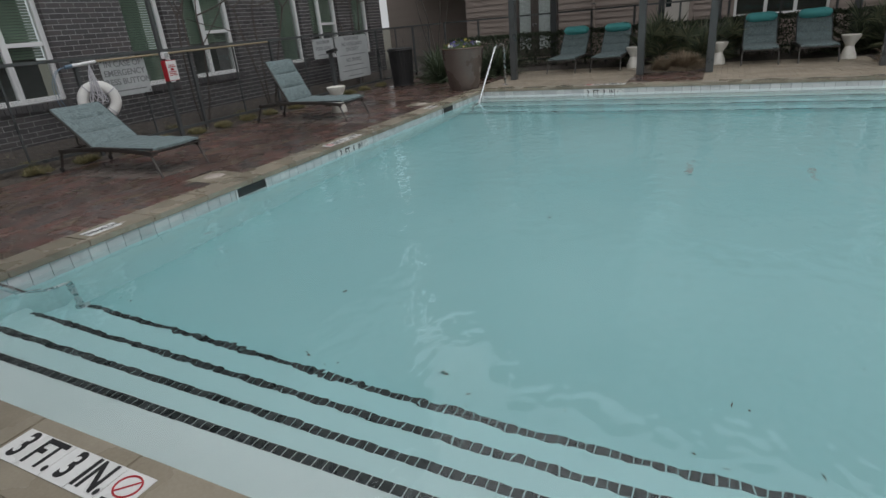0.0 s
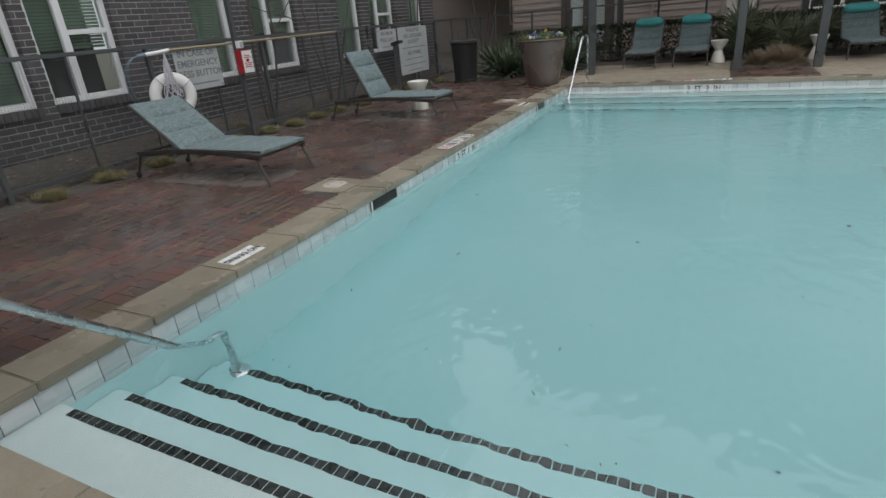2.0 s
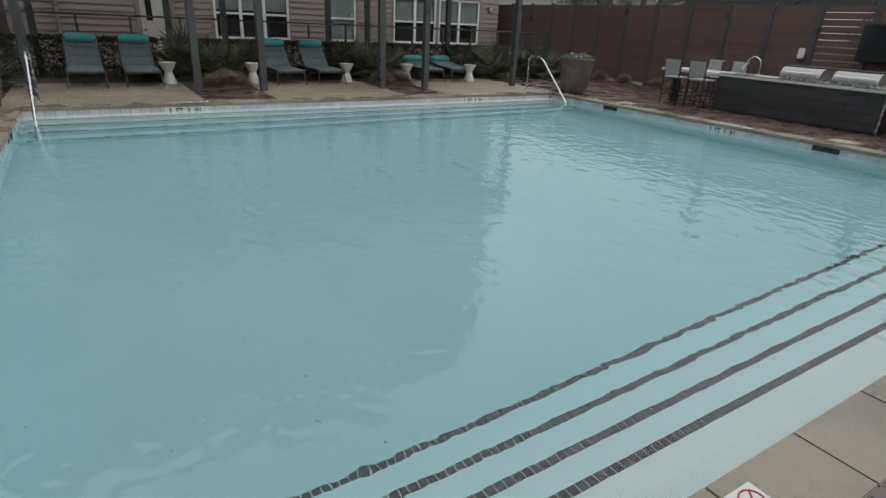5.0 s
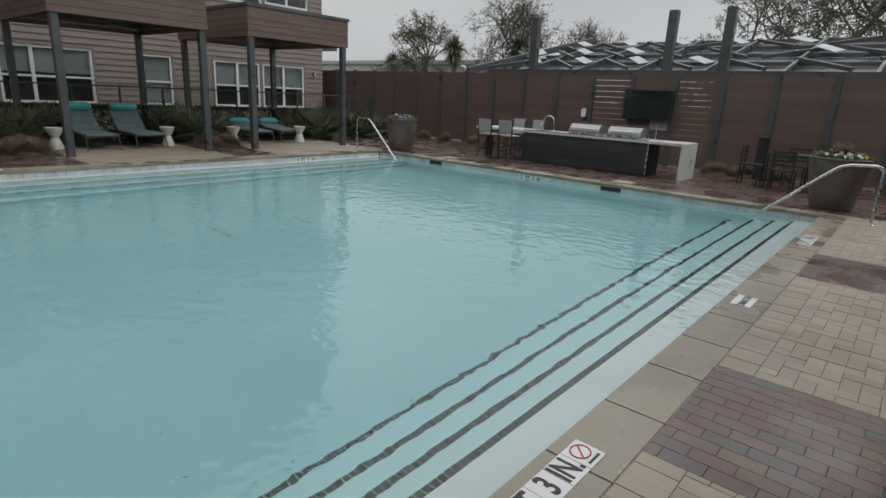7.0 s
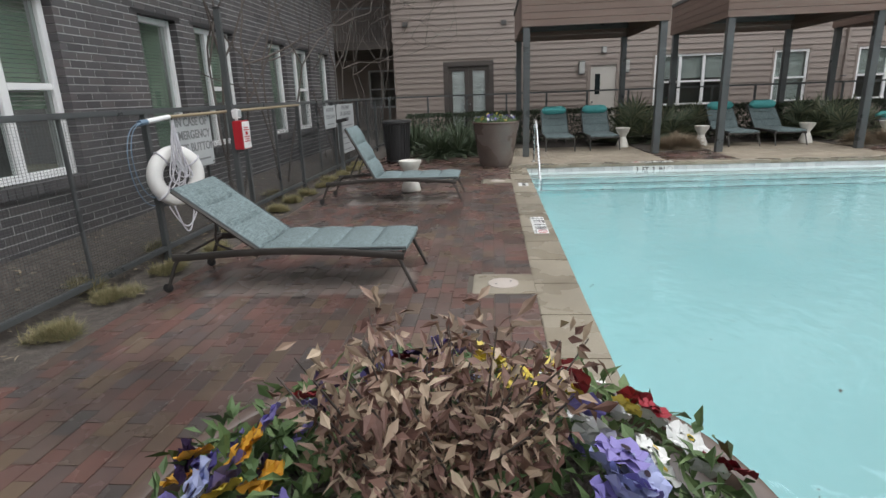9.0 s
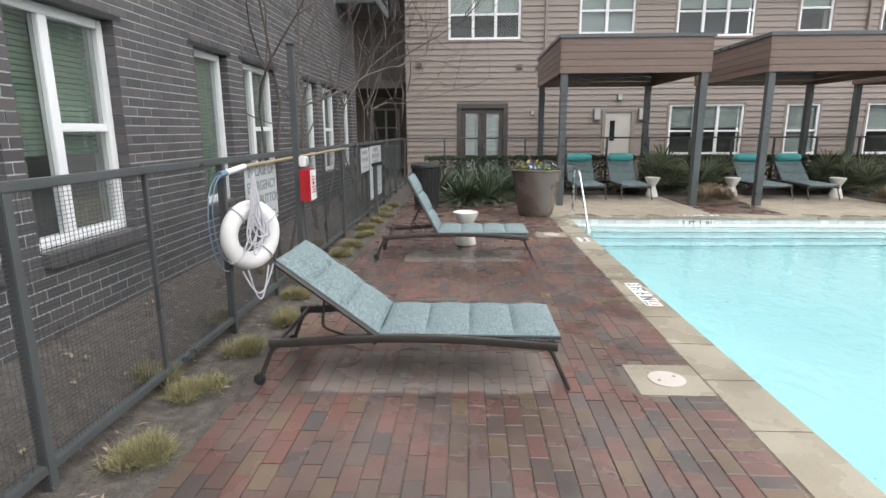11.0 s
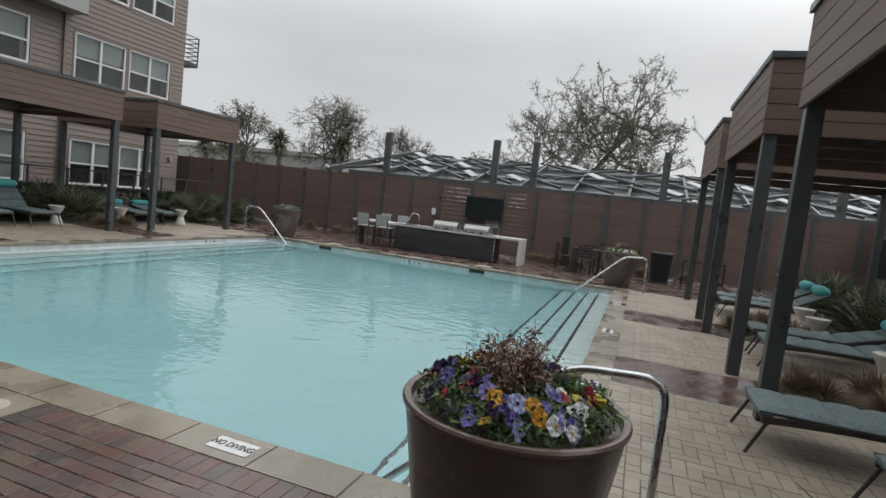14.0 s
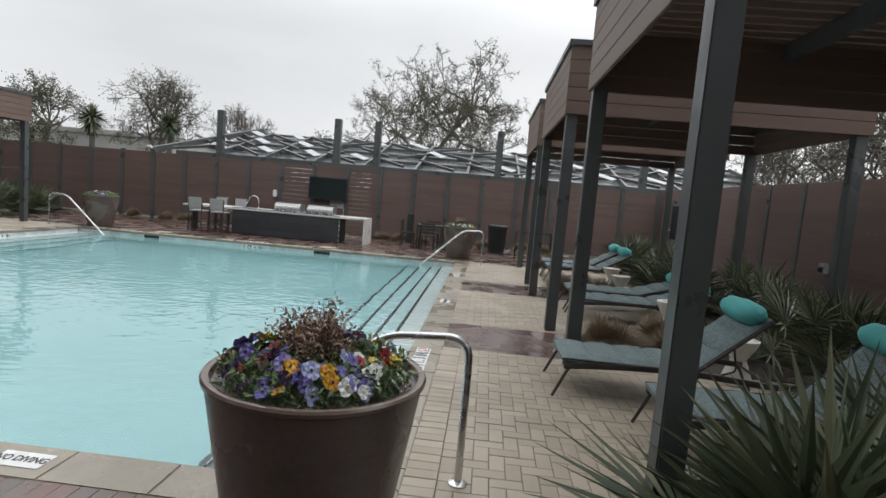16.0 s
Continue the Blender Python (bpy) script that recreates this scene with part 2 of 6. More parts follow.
# ---- building helpers ----
def thing(name, label, category, at=(0, 0, 0), turn=0.0, group="", kind=""):
    ob = new(name)
    ob.empty_display_size = 0.1
    ob.matrix_world = pose(*at, 0, 0, turn)
    return tagged(ob, label, category, group, kind)


def finish(bm, name, mat, smooth=False):
    me = bpy.data.meshes.new(name)
    bm.to_mesh(me)
    bm.free()
    me.materials.append(mat)
    if smooth:
        me.shade_smooth()
        me.set_sharp_from_angle(angle=radians(40))
    return me


def part(name, bm, mat, parent, label="", smooth=False):
    ob = new(name, bm if isinstance(bm, bpy.types.Mesh) else finish(bm, name, mat, smooth))
    if parent:
        ob.parent = parent
    return tagged(ob, label)


def structure(name, bm, mat, label, category, smooth=False):
    ob = new(name, bm if isinstance(bm, bpy.types.Mesh) else finish(bm, name, mat, smooth))
    return tagged(ob, label, category, kind="structure")


def box(bm, lo, hi, bevel=0.0, m=None):
    c = [(a + b) / 2 for a, b in zip(lo, hi)]
    s = [max(1e-4, b - a) for a, b in zip(lo, hi)]
    mat4 = Matrix.Translation(c) @ Matrix.Diagonal((*s, 1))
    made = bmesh.ops.create_cube(bm, size=1, matrix=(m @ mat4) if m else mat4)
    if bevel:
        edges = {e for v in made["verts"] for e in v.link_edges}
        bmesh.ops.bevel(bm, geom=list(edges), offset=bevel, segments=2, affect="EDGES", clamp_overlap=True)
    return bm


def boxed(lo, hi, bevel=0.0):
    return box(bmesh.new(), lo, hi, bevel)


def tube(bm, pts, r, sides=10, r_end=None, caps=True):
    """A round bar along a line of points."""
    pts = [Vector(p) for p in pts]
    rings, last = [], None
    for i, p in enumerate(pts):
        d = (pts[min(i + 1, len(pts) - 1)] - pts[max(i - 1, 0)]).normalized()
        if last is None:
            side = d.orthogonal().normalized()
        else:
            side = (last - d * last.dot(d)).normalized()
        last = side
        up = d.cross(side)
        rad = r if r_end is None else r + (r_end - r) * i / max(1, len(pts) - 1)
        rings.append([bm.verts.new(p + rad * (math.cos(2 * math.pi * k / sides) * side + math.sin(2 * math.pi * k / sides) * up)) for k in range(sides)])
    for a, b in zip(rings, rings[1:]):
        for k in range(sides):
            bm.faces.new((a[k], a[(k + 1) % sides], b[(k + 1) % sides], b[k]))
    if caps:
        bm.faces.new(rings[0][::-1])
        bm.faces.new(rings[-1])
    return bm


def bend(pts, radius, steps=5):
    """The same line with its inner corners rounded."""
    out = [Vector(pts[0])]
    for a, b, c in zip(pts, pts[1:], pts[2:]):
        a, b, c = Vector(a), Vector(b), Vector(c)
        u, v = (a - b).normalized(), (c - b).normalized()
        r = min(radius, (a - b).length * 0.45, (c - b).length * 0.45)
        p, q = b + u * r, b + v * r
        for i in range(steps + 1):
            t = i / steps
            out.append((1 - t) ** 2 * p + 2 * t * (1 - t) * b + t * t * q)
    out.append(Vector(pts[-1]))
    return out


def lathe(bm, profile, segs=40, at=(0, 0, 0)):
    rings = []
    for r, z in profile:
        rings.append([bm.verts.new((at[0] + r * math.cos(2 * math.pi * k / segs), at[1] + r * math.sin(2 * math.pi * k / segs), at[2] + z)) for k in range(segs)])
    for a, b in zip(rings, rings[1:]):
        for k in range(segs):
            bm.faces.new((a[k], a[(k + 1) % segs], b[(k + 1) % segs], b[k]))
    bm.faces.new(rings[0][::-1])
    bm.faces.new(rings[-1])
    return bm


CUBE_V = np.array([(x, y, z) for x in (-.5, .5) for y in (-.5, .5) for z in (-.5, .5)])
CUBE_F = np.array([(0, 1, 3, 2), (4, 6, 7, 5), (0, 4, 5, 1), (2, 3, 7, 6), (0, 2, 6, 4), (1, 5, 7, 3)])


def boxes_mesh(name, boxes, mat):
    """One mesh of many plain blocks: rows of centre and size."""
    b = np.array(boxes, float)
    v = (CUBE_V[None] * b[:, None, 3:6] + b[:, None, 0:3]).reshape(-1, 3)
    f = (CUBE_F[None] + 8 * np.arange(len(b))[:, None, None]).reshape(-1, 4)
    me = bpy.data.meshes.new(name)
    me.from_pydata(v.tolist(), [], f.tolist())
    me.materials.append(mat)
    return me


def chamfer_block(name, sx, sy, sz, mat, c=0.004):
    """A block with its upper edges taken off: the unit of pavers and bricks."""
    bm = bmesh.new()
    x, y = sx / 2, sy / 2
    rows = [(x, y, -sz), (x, y, -c), (x - c, y - c, 0)]
    rings = [[bm.verts.new((sgx * a, sgy * b, z)) for sgx, sgy in ((-1, -1), (1, -1), (1, 1), (-1, 1))] for a, b, z in rows]
    for a, b in zip(rings, rings[1:]):
        for k in range(4):
            bm.faces.new((a[k], a[(k + 1) % 4], b[(k + 1) % 4], b[k]))
    bm.faces.new(rings[-1])
    return finish(bm, name, mat)


def wall_cells(lo, hi, holes):
    """Rectangles of a wall (u, v) that lie outside its openings."""
    us = sorted({lo[0], hi[0], *[h[i] for h in holes for i in (0, 2)]})
    vs = sorted({lo[1], hi[1], *[h[i] for h in holes for i in (1, 3)]})
    for u0, u1 in zip(us, us[1:]):
        for v0, v1 in zip(vs, vs[1:]):
            cu, cv = (u0 + u1) / 2, (v0 + v1) / 2
            if not any(h[0] < cu < h[2] and h[1] < cv < h[3] for h in holes):
                yield u0, v0, u1, v1


# ---- the plan, in metres ----
XL, XR, YN, YF = -4.21, 6.92, 0.71, 10.97      # pool
CW = 0.30                                       # coping
WATER = -0.125
FLOOR = -1.12
WALL_X, FENCE_X, BED_X = -8.79, -7.88, -7.40    # brick wall, metal fence, edge of the pavers
BLD_Y, EAST_X, SOUTH_Y = 19.07, 11.85, -6.0     # sided building, timber fences
NPY, SPY = 12.53, -0.90                         # pergola fronts
NX = [(-4.08, -1.30), (0.02, 2.85), (4.06, 6.87)]
SX = [(4.20, 7.10), (0.19, 3.00), (-4.35, -1.42)]
# ---- ground ----
bm = bmesh.new()
def sheet(bm, x0, y0, x1, y1, z):
    bm.faces.new([bm.verts.new(p) for p in ((x0, y0, z), (x1, y0, z), (x1, y1, z), (x0, y1, z))])
R = 900
PX0, PY0, PX1, PY1 = XL - 0.02, YN - 0.02, XR + 0.02, YF + 0.02
for r in ((-R, -R, PX0, R), (PX1, -R, R, R), (PX0, -R, PX1, PY0), (PX0, PY1, PX1, R)):
    sheet(bm, *r, -0.06)
structure("ground", bm, M_SOIL, "dull winter grass and bare soil around the pool court", "ground")
bm = bmesh.new()
ys, xs = np.arange(-8, 17.01, 0.25), np.linspace(WALL_X, BED_X, 12)
grid = [[bm.verts.new((x, y, (-0.012 if x > FENCE_X else -0.012 + 0.22 * (FENCE_X - x) / (FENCE_X - WALL_X)) + (0.02 * noise.noise((x * 5, y * 5, 0)) if x < BED_X - 0.01 else 0))) for x in xs] for y in ys]
for g, h in zip(grid, grid[1:]):
    for k in range(len(xs) - 1):
        bm.faces.new((g[k], g[k + 1], h[k + 1], h[k]))
structure("planting_bed_west", bm, M_MULCH, "dark bark mulch bed behind and before the metal fence", "planting bed", True)
structure("planting_bed_north", boxed((BED_X, 14.4, -0.058), (EAST_X, 17.2, -0.010)), M_MULCH, "dark mulch bed with hedge and agaves", "planting bed")
structure("planting_bed_south", boxed((-9, SOUTH_Y, -0.058), (EAST_X, -3.3, -0.012)), M_MULCH, "dark mulch bed along the timber fence", "planting bed")

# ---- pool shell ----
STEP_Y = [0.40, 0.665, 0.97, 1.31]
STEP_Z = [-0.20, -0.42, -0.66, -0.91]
bm = bmesh.new()
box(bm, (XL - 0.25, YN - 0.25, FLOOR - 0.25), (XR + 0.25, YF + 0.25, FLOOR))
structure("pool_floor", bm, M_WATERTINT, "white plaster pool floor with the water's depth tint painted into its colour", "pool floor")
# walls carry painted water tint too, paler than the floor to offset shade
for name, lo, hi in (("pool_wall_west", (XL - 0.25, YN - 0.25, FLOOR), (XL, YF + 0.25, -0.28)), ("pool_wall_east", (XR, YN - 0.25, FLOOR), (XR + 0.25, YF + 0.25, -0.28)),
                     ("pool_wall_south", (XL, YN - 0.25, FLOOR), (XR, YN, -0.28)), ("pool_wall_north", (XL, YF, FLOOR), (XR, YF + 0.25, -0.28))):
    structure(name, boxed(lo, hi), M_STEP[2], "plaster side wall of the pool with water tint painted into its colour", "pool wall")
def steps(name, y0, way):
    flight = thing(name, "flight of white plaster pool steps, lower treads painted with water tint", "pool steps", kind="structure")
    edge = 0.0
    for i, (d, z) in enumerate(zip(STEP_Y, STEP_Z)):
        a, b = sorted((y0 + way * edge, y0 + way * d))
        # each lower tread gets a bluer colour that stands for deeper water
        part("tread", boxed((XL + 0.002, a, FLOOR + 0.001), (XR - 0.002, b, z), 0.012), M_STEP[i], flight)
        edge = d
        line = [(x, y0 + way * (d - 0.032), z + 0.001, 0.0455, 0.046, 0.008) for x in np.arange(XL + 0.15, XR - 0.12, 0.0515)]
        band = part("nosing_tiles", boxes_mesh("nosing_tiles", line, M_MOSAIC), M_MOSAIC, flight, "row of black mosaic tiles along the step edge")
        tagged(band, kind="stuff")
steps("pool_steps_near", YN, 1)
steps("pool_steps_far", YF, -1)

# waterline tiles, a row on each side
def tile_row(name, horizontal, fixed, a, b, face):
    base = structure(name, boxes_mesh(name, [((a + b) / 2, fixed - face * 0.02, -0.17, b - a, 0.02, 0.24) if horizontal else (fixed - face * 0.02, (a + b) / 2, -0.17, 0.02, b - a, 0.24)], M_MOSAIC),
                     M_MOSAIC, "grey six inch waterline tiles below the coping", "tile row")
    rows = []
    for c in np.arange(a + 0.077, b, 0.154):
        rows.append((c, fixed - face * 0.008, -0.128, 0.149, 0.018, 0.150) if horizontal else (fixed - face * 0.008, c, -0.128, 0.018, 0.149, 0.150))
        rows.append((c, fixed - face * 0.008, -0.250, 0.149, 0.018, 0.085) if horizontal else (fixed - face * 0.008, c, -0.250, 0.018, 0.149, 0.085))
    tagged(part("tiles", boxes_mesh("tiles", rows, M_TILE), M_TILE, base), kind="stuff")
tile_row("tile_row_west", False, XL, YN, YF, 1)
tile_row("tile_row_east", False, XR, YN, YF, -1)
tile_row("tile_row_north", True, YF, XL, XR, -1)
tile_row("tile_row_south", True, YN, XL, XR, 1)

# coping stones, with a rounded nose over the water
def coping(name, horizontal, inner, way, a, b, pitch, first):
    ob = thing(name, "tan cast stone coping, damp and stained", "coping", kind="structure")
    cuts = [a] + [c for c in np.arange(first, b, pitch) if a + 0.05 < c < b - 0.05] + [b]
    for c0, c1 in zip(cuts, cuts[1:]):
        lo, hi = sorted((inner + way * 0.03, inner - way * CW))
        l, h = (c0 + 0.0015, lo, -0.052), (c1 - 0.0015, hi, 0.004)
        if not horizontal:
            l, h = (lo, c0 + 0.0015, -0.052), (hi, c1 - 0.0015, 0.004)
        part("coping_stone", boxed(l, h, 0.006), M_COPING, ob, smooth=True)
coping("coping_west", False, XL, 1, YN - CW, YF + CW, 0.61, YN + 0.33)
coping("coping_east", False, XR, -1, YN - CW, YF + CW, 0.61, YN + 0.33)
coping("coping_south", True, YN, 1, XL + 0.035, XR - 0.035, 0.61, XL + 0.28)
coping("coping_north", True, YF, -1, XL + 0.035, XR - 0.035, 0.61, XL + 0.28)

bm = bmesh.new()
bmesh.ops.create_grid(bm, x_segments=2, y_segments=2, size=0.5, matrix=Matrix.Translation(((XL + XR) / 2, (YN + YF) / 2, WATER)) @ Matrix.Diagonal((XR - XL + 0.02, YF - YN + 0.02, 1, 1)))
water = structure("water", bm, M_WATER, "clear pale turquoise pool water with small ripples", "water")
water.visible_shadow = False

# ---- paving bases; the pavers themselves come last ----
DECKS = {"paving_west": (BED_X, -3.3, XL - CW, 14.4), "paving_east": (XR + CW, -3.3, EAST_X, 14.4),
         "paving_south": (XL - CW, -3.3, XR + CW, YN - CW), "paving_north": (XL - CW, YF + CW, XR + CW, 14.4)}
deck_obs = {}
for name, (x0, y0, x1, y1) in DECKS.items():
    deck_obs[name] = structure(name, boxed((x0, y0, -0.055), (x1, y1, -0.006)), M_JOINT, "paved pool deck of damp clay pavers with sand joints", "paving")

# ---- windows ----
def window(name, u0, z0, u1, z1, place, cols=2, rail=0.5, label="white vinyl window with closed blinds", blind=0.5, slats=M_BLIND, hung=None, share=None):
    """A window in the plane u, z; place puts u along the wall and y outwards to the viewer."""
    w = thing(name, label, "window", kind="structure")
    w.matrix_world = place
    f = 0.07
    bm = bmesh.new()
    for a, b in (((u0, 0, z0), (u0 + f, 0, z1)), ((u1 - f, 0, z0), (u1, 0, z1)), ((u0 + f, 0, z0), (u1 - f, 0, z0 + f)), ((u0 + f, 0, z1 - f), (u1 - f, 0, z1))):
        box(bm, (a[0], -0.05, a[2]), (b[0], 0.035, b[2]), 0.006)
    part("window_frame", bm, M_WHITE, w, "white vinyl frame")
    edges = [u0 + f + (u1 - u0 - 2 * f) * q for q in (share or [i / cols for i in range(cols + 1)])]
    zm = z0 + (z1 - z0) * rail
    for i in range(1, cols):
        x = edges[i]
        part("mullion", boxed((x - 0.045, -0.045, z0 + f), (x + 0.045, 0.03, z1 - f), 0.005), M_WHITE, w)
    for i in range(cols):
        l, r = edges[i] + (0.045 if i else 0), edges[i + 1] - (0.045 if i < cols - 1 else 0)
        lights = [(z0 + f, z1 - f)]
        if hung is None or i in hung:
            part("meeting_rail", boxed((l, -0.04, zm - 0.03), (r, 0.024, zm + 0.03), 0.004), M_WHITE, w)
            lights = [(z0 + f, zm - 0.03), (zm + 0.03, z1 - f)]
        for a, b in lights:
            pane = part("pane", boxed((l + 0.002, -0.012, a), (r - 0.002, -0.006, b)), M_GLASS, w)
            pane.visible_shadow = False
    if blind > 0:
        zb = z1 - f - (z1 - z0 - 2 * f) * blind
        rows = [((u0 + u1) / 2, -0.09, z, u1 - u0 - 2 * f, 0.012, 0.032) for z in np.arange(zb, z1 - f, 0.040)]
        part("blind", boxes_mesh("blind", rows, slats), slats, w, "pale horizontal slat blind")
    # flat dark sheet in place of the unlit room
    part("room_back", boxed((u0 - 0.1, -0.62, z0 - 0.1), (u1 + 0.1, -0.60, z1 + 0.1)), M_ROOMDARK, w, "dark backing sheet behind the glass, coloured as a dim room")
    return w

# ---- brick building to the west ----
WEST_WINDOWS = [(3.21, 0.785, 3.97, 2.41, 1), (4.14, 0.785, 5.20, 2.41, 2), (6.48, 0.785, 7.26, 2.41, 1), (7.70, 0.785, 8.86, 2.41, 2), (10.22, 0.785, 11.03, 2.41, 1), (11.40, 0.785, 12.53, 2.41, 2), (13.18, 0.785, 13.97, 2.41, 1)]
W_END = 14.6
holes = [(w[0] - 0.012, w[1] - 0.012, w[2] + 0.012, w[3] + 0.012) for w in WEST_WINDOWS]
bm = bmesh.new()
for u0, v0, u1, v1 in wall_cells((-8, -0.1), (W_END, 14.1), holes):
    box(bm, (WALL_X - 0.3, u0, v0), (WALL_X - 0.004, u1, v1))
wall_west = structure("wall_west", bm, M_MORTAR, "dark brown brick wall with pale mortar joints", "brick wall")
west_building_back = structure("wall_west_return", boxed((WALL_X - 9, W_END - 0.3, -0.1), (WALL_X - 0.3, W_END, 14.1)), M_BRICK_F, "return wall of the brick building", "brick wall")
for i, (a, z0, b, z1, c) in enumerate(WEST_WINDOWS):
    window("window_%d" % (i + 1), -b, z0, -a, z1, Matrix(((0, 1, 0, WALL_X - 0.125), (-1, 0, 0, 0), (0, 0, 1, 0), (0, 0, 0, 1))), c, 0.5, "white vinyl window set deep in the brick wall", 1.0 if i % 2 == 0 else 0.62, M_BLIND_PANEGREEN, () if c == 1 else (0,), None if c == 1 else (0.0, 0.6, 1.0))

# ---- sided building to the north ----
N_LOW = [(0.36, 0.78, 2.68, 2.36, 3), (3.99, 0.78, 5.01, 2.36, 1), (6.45, 0.78, 8.24, 2.36, 2), (8.35, 0.78, 10.2, 2.36, 2)]
N_UP = [(-6.68, 4.36, -4.42, 5.95, 3), (-2.61, 4.48, -0.91, 5.95, 2), (0.37, 4.38, 2.7, 5.95, 3), (4.02, 4.48, 5.01, 5.95, 1), (6.45, 4.36, 8.42, 5.95, 2), (8.55, 4.46, 10.43, 5.97, 2)]
N_TOP = [(6.49, 7.43, 8.42, 8.95, 2), (8.55, 7.45, 10.48, 8.95, 2)]
DOORS = [(-6.35, 0.0, -4.82, 2.35), (-1.66, 0.0, -0.81, 2.14)]
holes = [w[:4] for w in N_LOW + N_UP + N_TOP] + DOORS
N_X0, N_X1 = -8.05, 11.10
bm = bmesh.new()
for u0, v0, u1, v1 in wall_cells((N_X0, -0.1), (N_X1, 14.1), holes):
    box(bm, (u0, BLD_Y + 0.02, v0), (u1, BLD_Y + 0.3, v1))
wall_north = structure("wall_north", bm, M_SIDING, "taupe lap siding wall of the apartment building", "sided wall")
course, bm = 0.178, bmesh.new()
def plank(bm, x0, x1, z0, z1):
    vs = [bm.verts.new(p) for p in ((x0, BLD_Y - 0.012, z0), (x1, BLD_Y - 0.012, z0), (x1, BLD_Y + 0.016, z1), (x0, BLD_Y + 0.016, z1), (x0, BLD_Y + 0.02, z0), (x1, BLD_Y + 0.02, z0))]
    bm.faces.new(vs[:4])
    bm.faces.new((vs[4], vs[5], vs[1], vs[0]))
for k in range(int(14.1 / course)):
    z0 = k * course
    spans = [(N_X0, N_X1)]
    for h in holes:
        if h[1] - 0.06 < z0 + course / 2 < h[3] + 0.06:
            spans = [s for a, b in spans for s in ((a, min(b, h[0] - 0.05)), (max(a, h[2] + 0.05), b)) if s[1] - s[0] > 0.02]
    for a, b in spans:
        plank(bm, a, b, z0, z0 + course)
part("siding_boards", bm, M_SIDING, wall_north)
bm = bmesh.new()
for h in N_LOW + N_UP + N_TOP:
    for lo, hi in (((h[0] - 0.06, h[1] - 0.06), (h[0], h[3] + 0.06)), ((h[2], h[1] - 0.06), (h[2] + 0.06, h[3] + 0.06)), ((h[0], h[3]), (h[2], h[3] + 0.06)), ((h[0], h[1] - 0.06), (h[2], h[1]))):
        box(bm, (lo[0], BLD_Y - 0.018, lo[1]), (hi[0], BLD_Y + 0.05, hi[1]))
structure("trim_north", bm, M_SIDING, "narrow taupe trim round the windows", "trim")
structure("wall_north_end", boxed((N_X1 - 0.3, BLD_Y + 0.3, -0.1), (N_X1, BLD_Y + 14, 14.1)), M_SIDING, "taupe end wall of the apartment building", "sided wall")
structure("wall_north_return", boxed((N_X0, BLD_Y + 0.3, -0.1), (N_X0 + 0.3, BLD_Y + 8, 14.1)), M_SIDING, "taupe return wall beside the breezeway", "sided wall")
structure("roof_north", boxed((N_X0, BLD_Y + 0.02, 14.1), (N_X1, BLD_Y + 14, 14.3)), M_GREYPANEL, "flat roof of the apartment building", "roof")
to_north = Matrix(((-1, 0, 0, 0), (0, -1, 0, BLD_Y + 0.045), (0, 0, 1, 0), (0, 0, 0, 1)))
for i, (a, z0, b, z1, c) in enumerate(N_LOW + N_UP + N_TOP):
    window("window_%d" % (i + 20), -b, z0, -a, z1, to_north, c, 0.47, "white vinyl window in taupe siding", (0.45, 1.0, 0.5, 0.5, 0.5, 1.0, 0.45, 0.5, 0.45, 0.5, 0.5, 0.5)[i % 12])
# grey projecting storey with one window
gb = structure("wall_north_bay", boxed((-1.93, BLD_Y - 0.75, 6.42), (6.32, BLD_Y - 0.02, 14.0), 0.01), M_GREYPANEL, "grey stucco bay of the upper storey", "stucco wall")
# breezeway between the two buildings
structure("wall_breezeway", boxed((WALL_X - 6, 25.0, -0.1), (N_X0, 25.3, 15.5)), M_SIDING, "shadowed back wall of the breezeway", "sided wall")

# ---- timber fences ----
def timber_fence(name, a, b, fixed, along_x, height, way, gaps=(), pitch=1.28, single=False):
    ob = thing(name, "tall red-brown horizontal board fence with dark steel posts", "timber fence", kind="structure")
    n = max(1, round((b - a) / pitch))
    w = (b - a) / n
    share = {}
    for i in range(n + 1):
        c = a + i * w
        lo, hi = (c - 0.06, fixed - 0.06, -0.06), (c + 0.06, fixed + 0.06, height + 0.03)
        if not along_x:
            lo, hi = (fixed - 0.06, c - 0.06, -0.06), (fixed + 0.06, c + 0.06, height + 0.03)
        part("post", boxed(lo, hi, 0.006), M_STEEL, ob, "dark grey steel post")
        if i == n:
            break
        mid = c + w / 2
        gap = 0.010 if any(g0 < mid < g1 for g0, g1 in gaps) else 0.0006
        bh = 0.142
        zs = np.arange(0.06, height - 0.05, bh + gap)
        if single:
            if "b" not in share:
                share["b"] = chamfer_block("board", w - 0.12, 0.030, bh, M_FENCEWOOD, 0.003)
            for z in zs:
                o = part("board", share["b"], None, ob)
                o.location = (mid, fixed + way * 0.03, z + bh)
        else:
            rows = [(mid, fixed, z + bh / 2, w - 0.121, 0.03, bh) if along_x else (fixed, mid, z + bh / 2, 0.03, w - 0.121, bh) for z in zs]
            part("board_panel", boxes_mesh("board_panel", rows, M_FENCEWOOD), M_FENCEWOOD, ob)
    return ob
timber_fence("timber_fence_east", -6.79, 23.89, EAST_X + 0.08, False, 2.36, -1, gaps=((3.9, 5.0), (6.2, 7.4)), pitch=1.18)
timber_fence("timber_fence_south", -9.0, EAST_X + 0.02, SOUTH_Y, True, 2.45, 1, single=True)

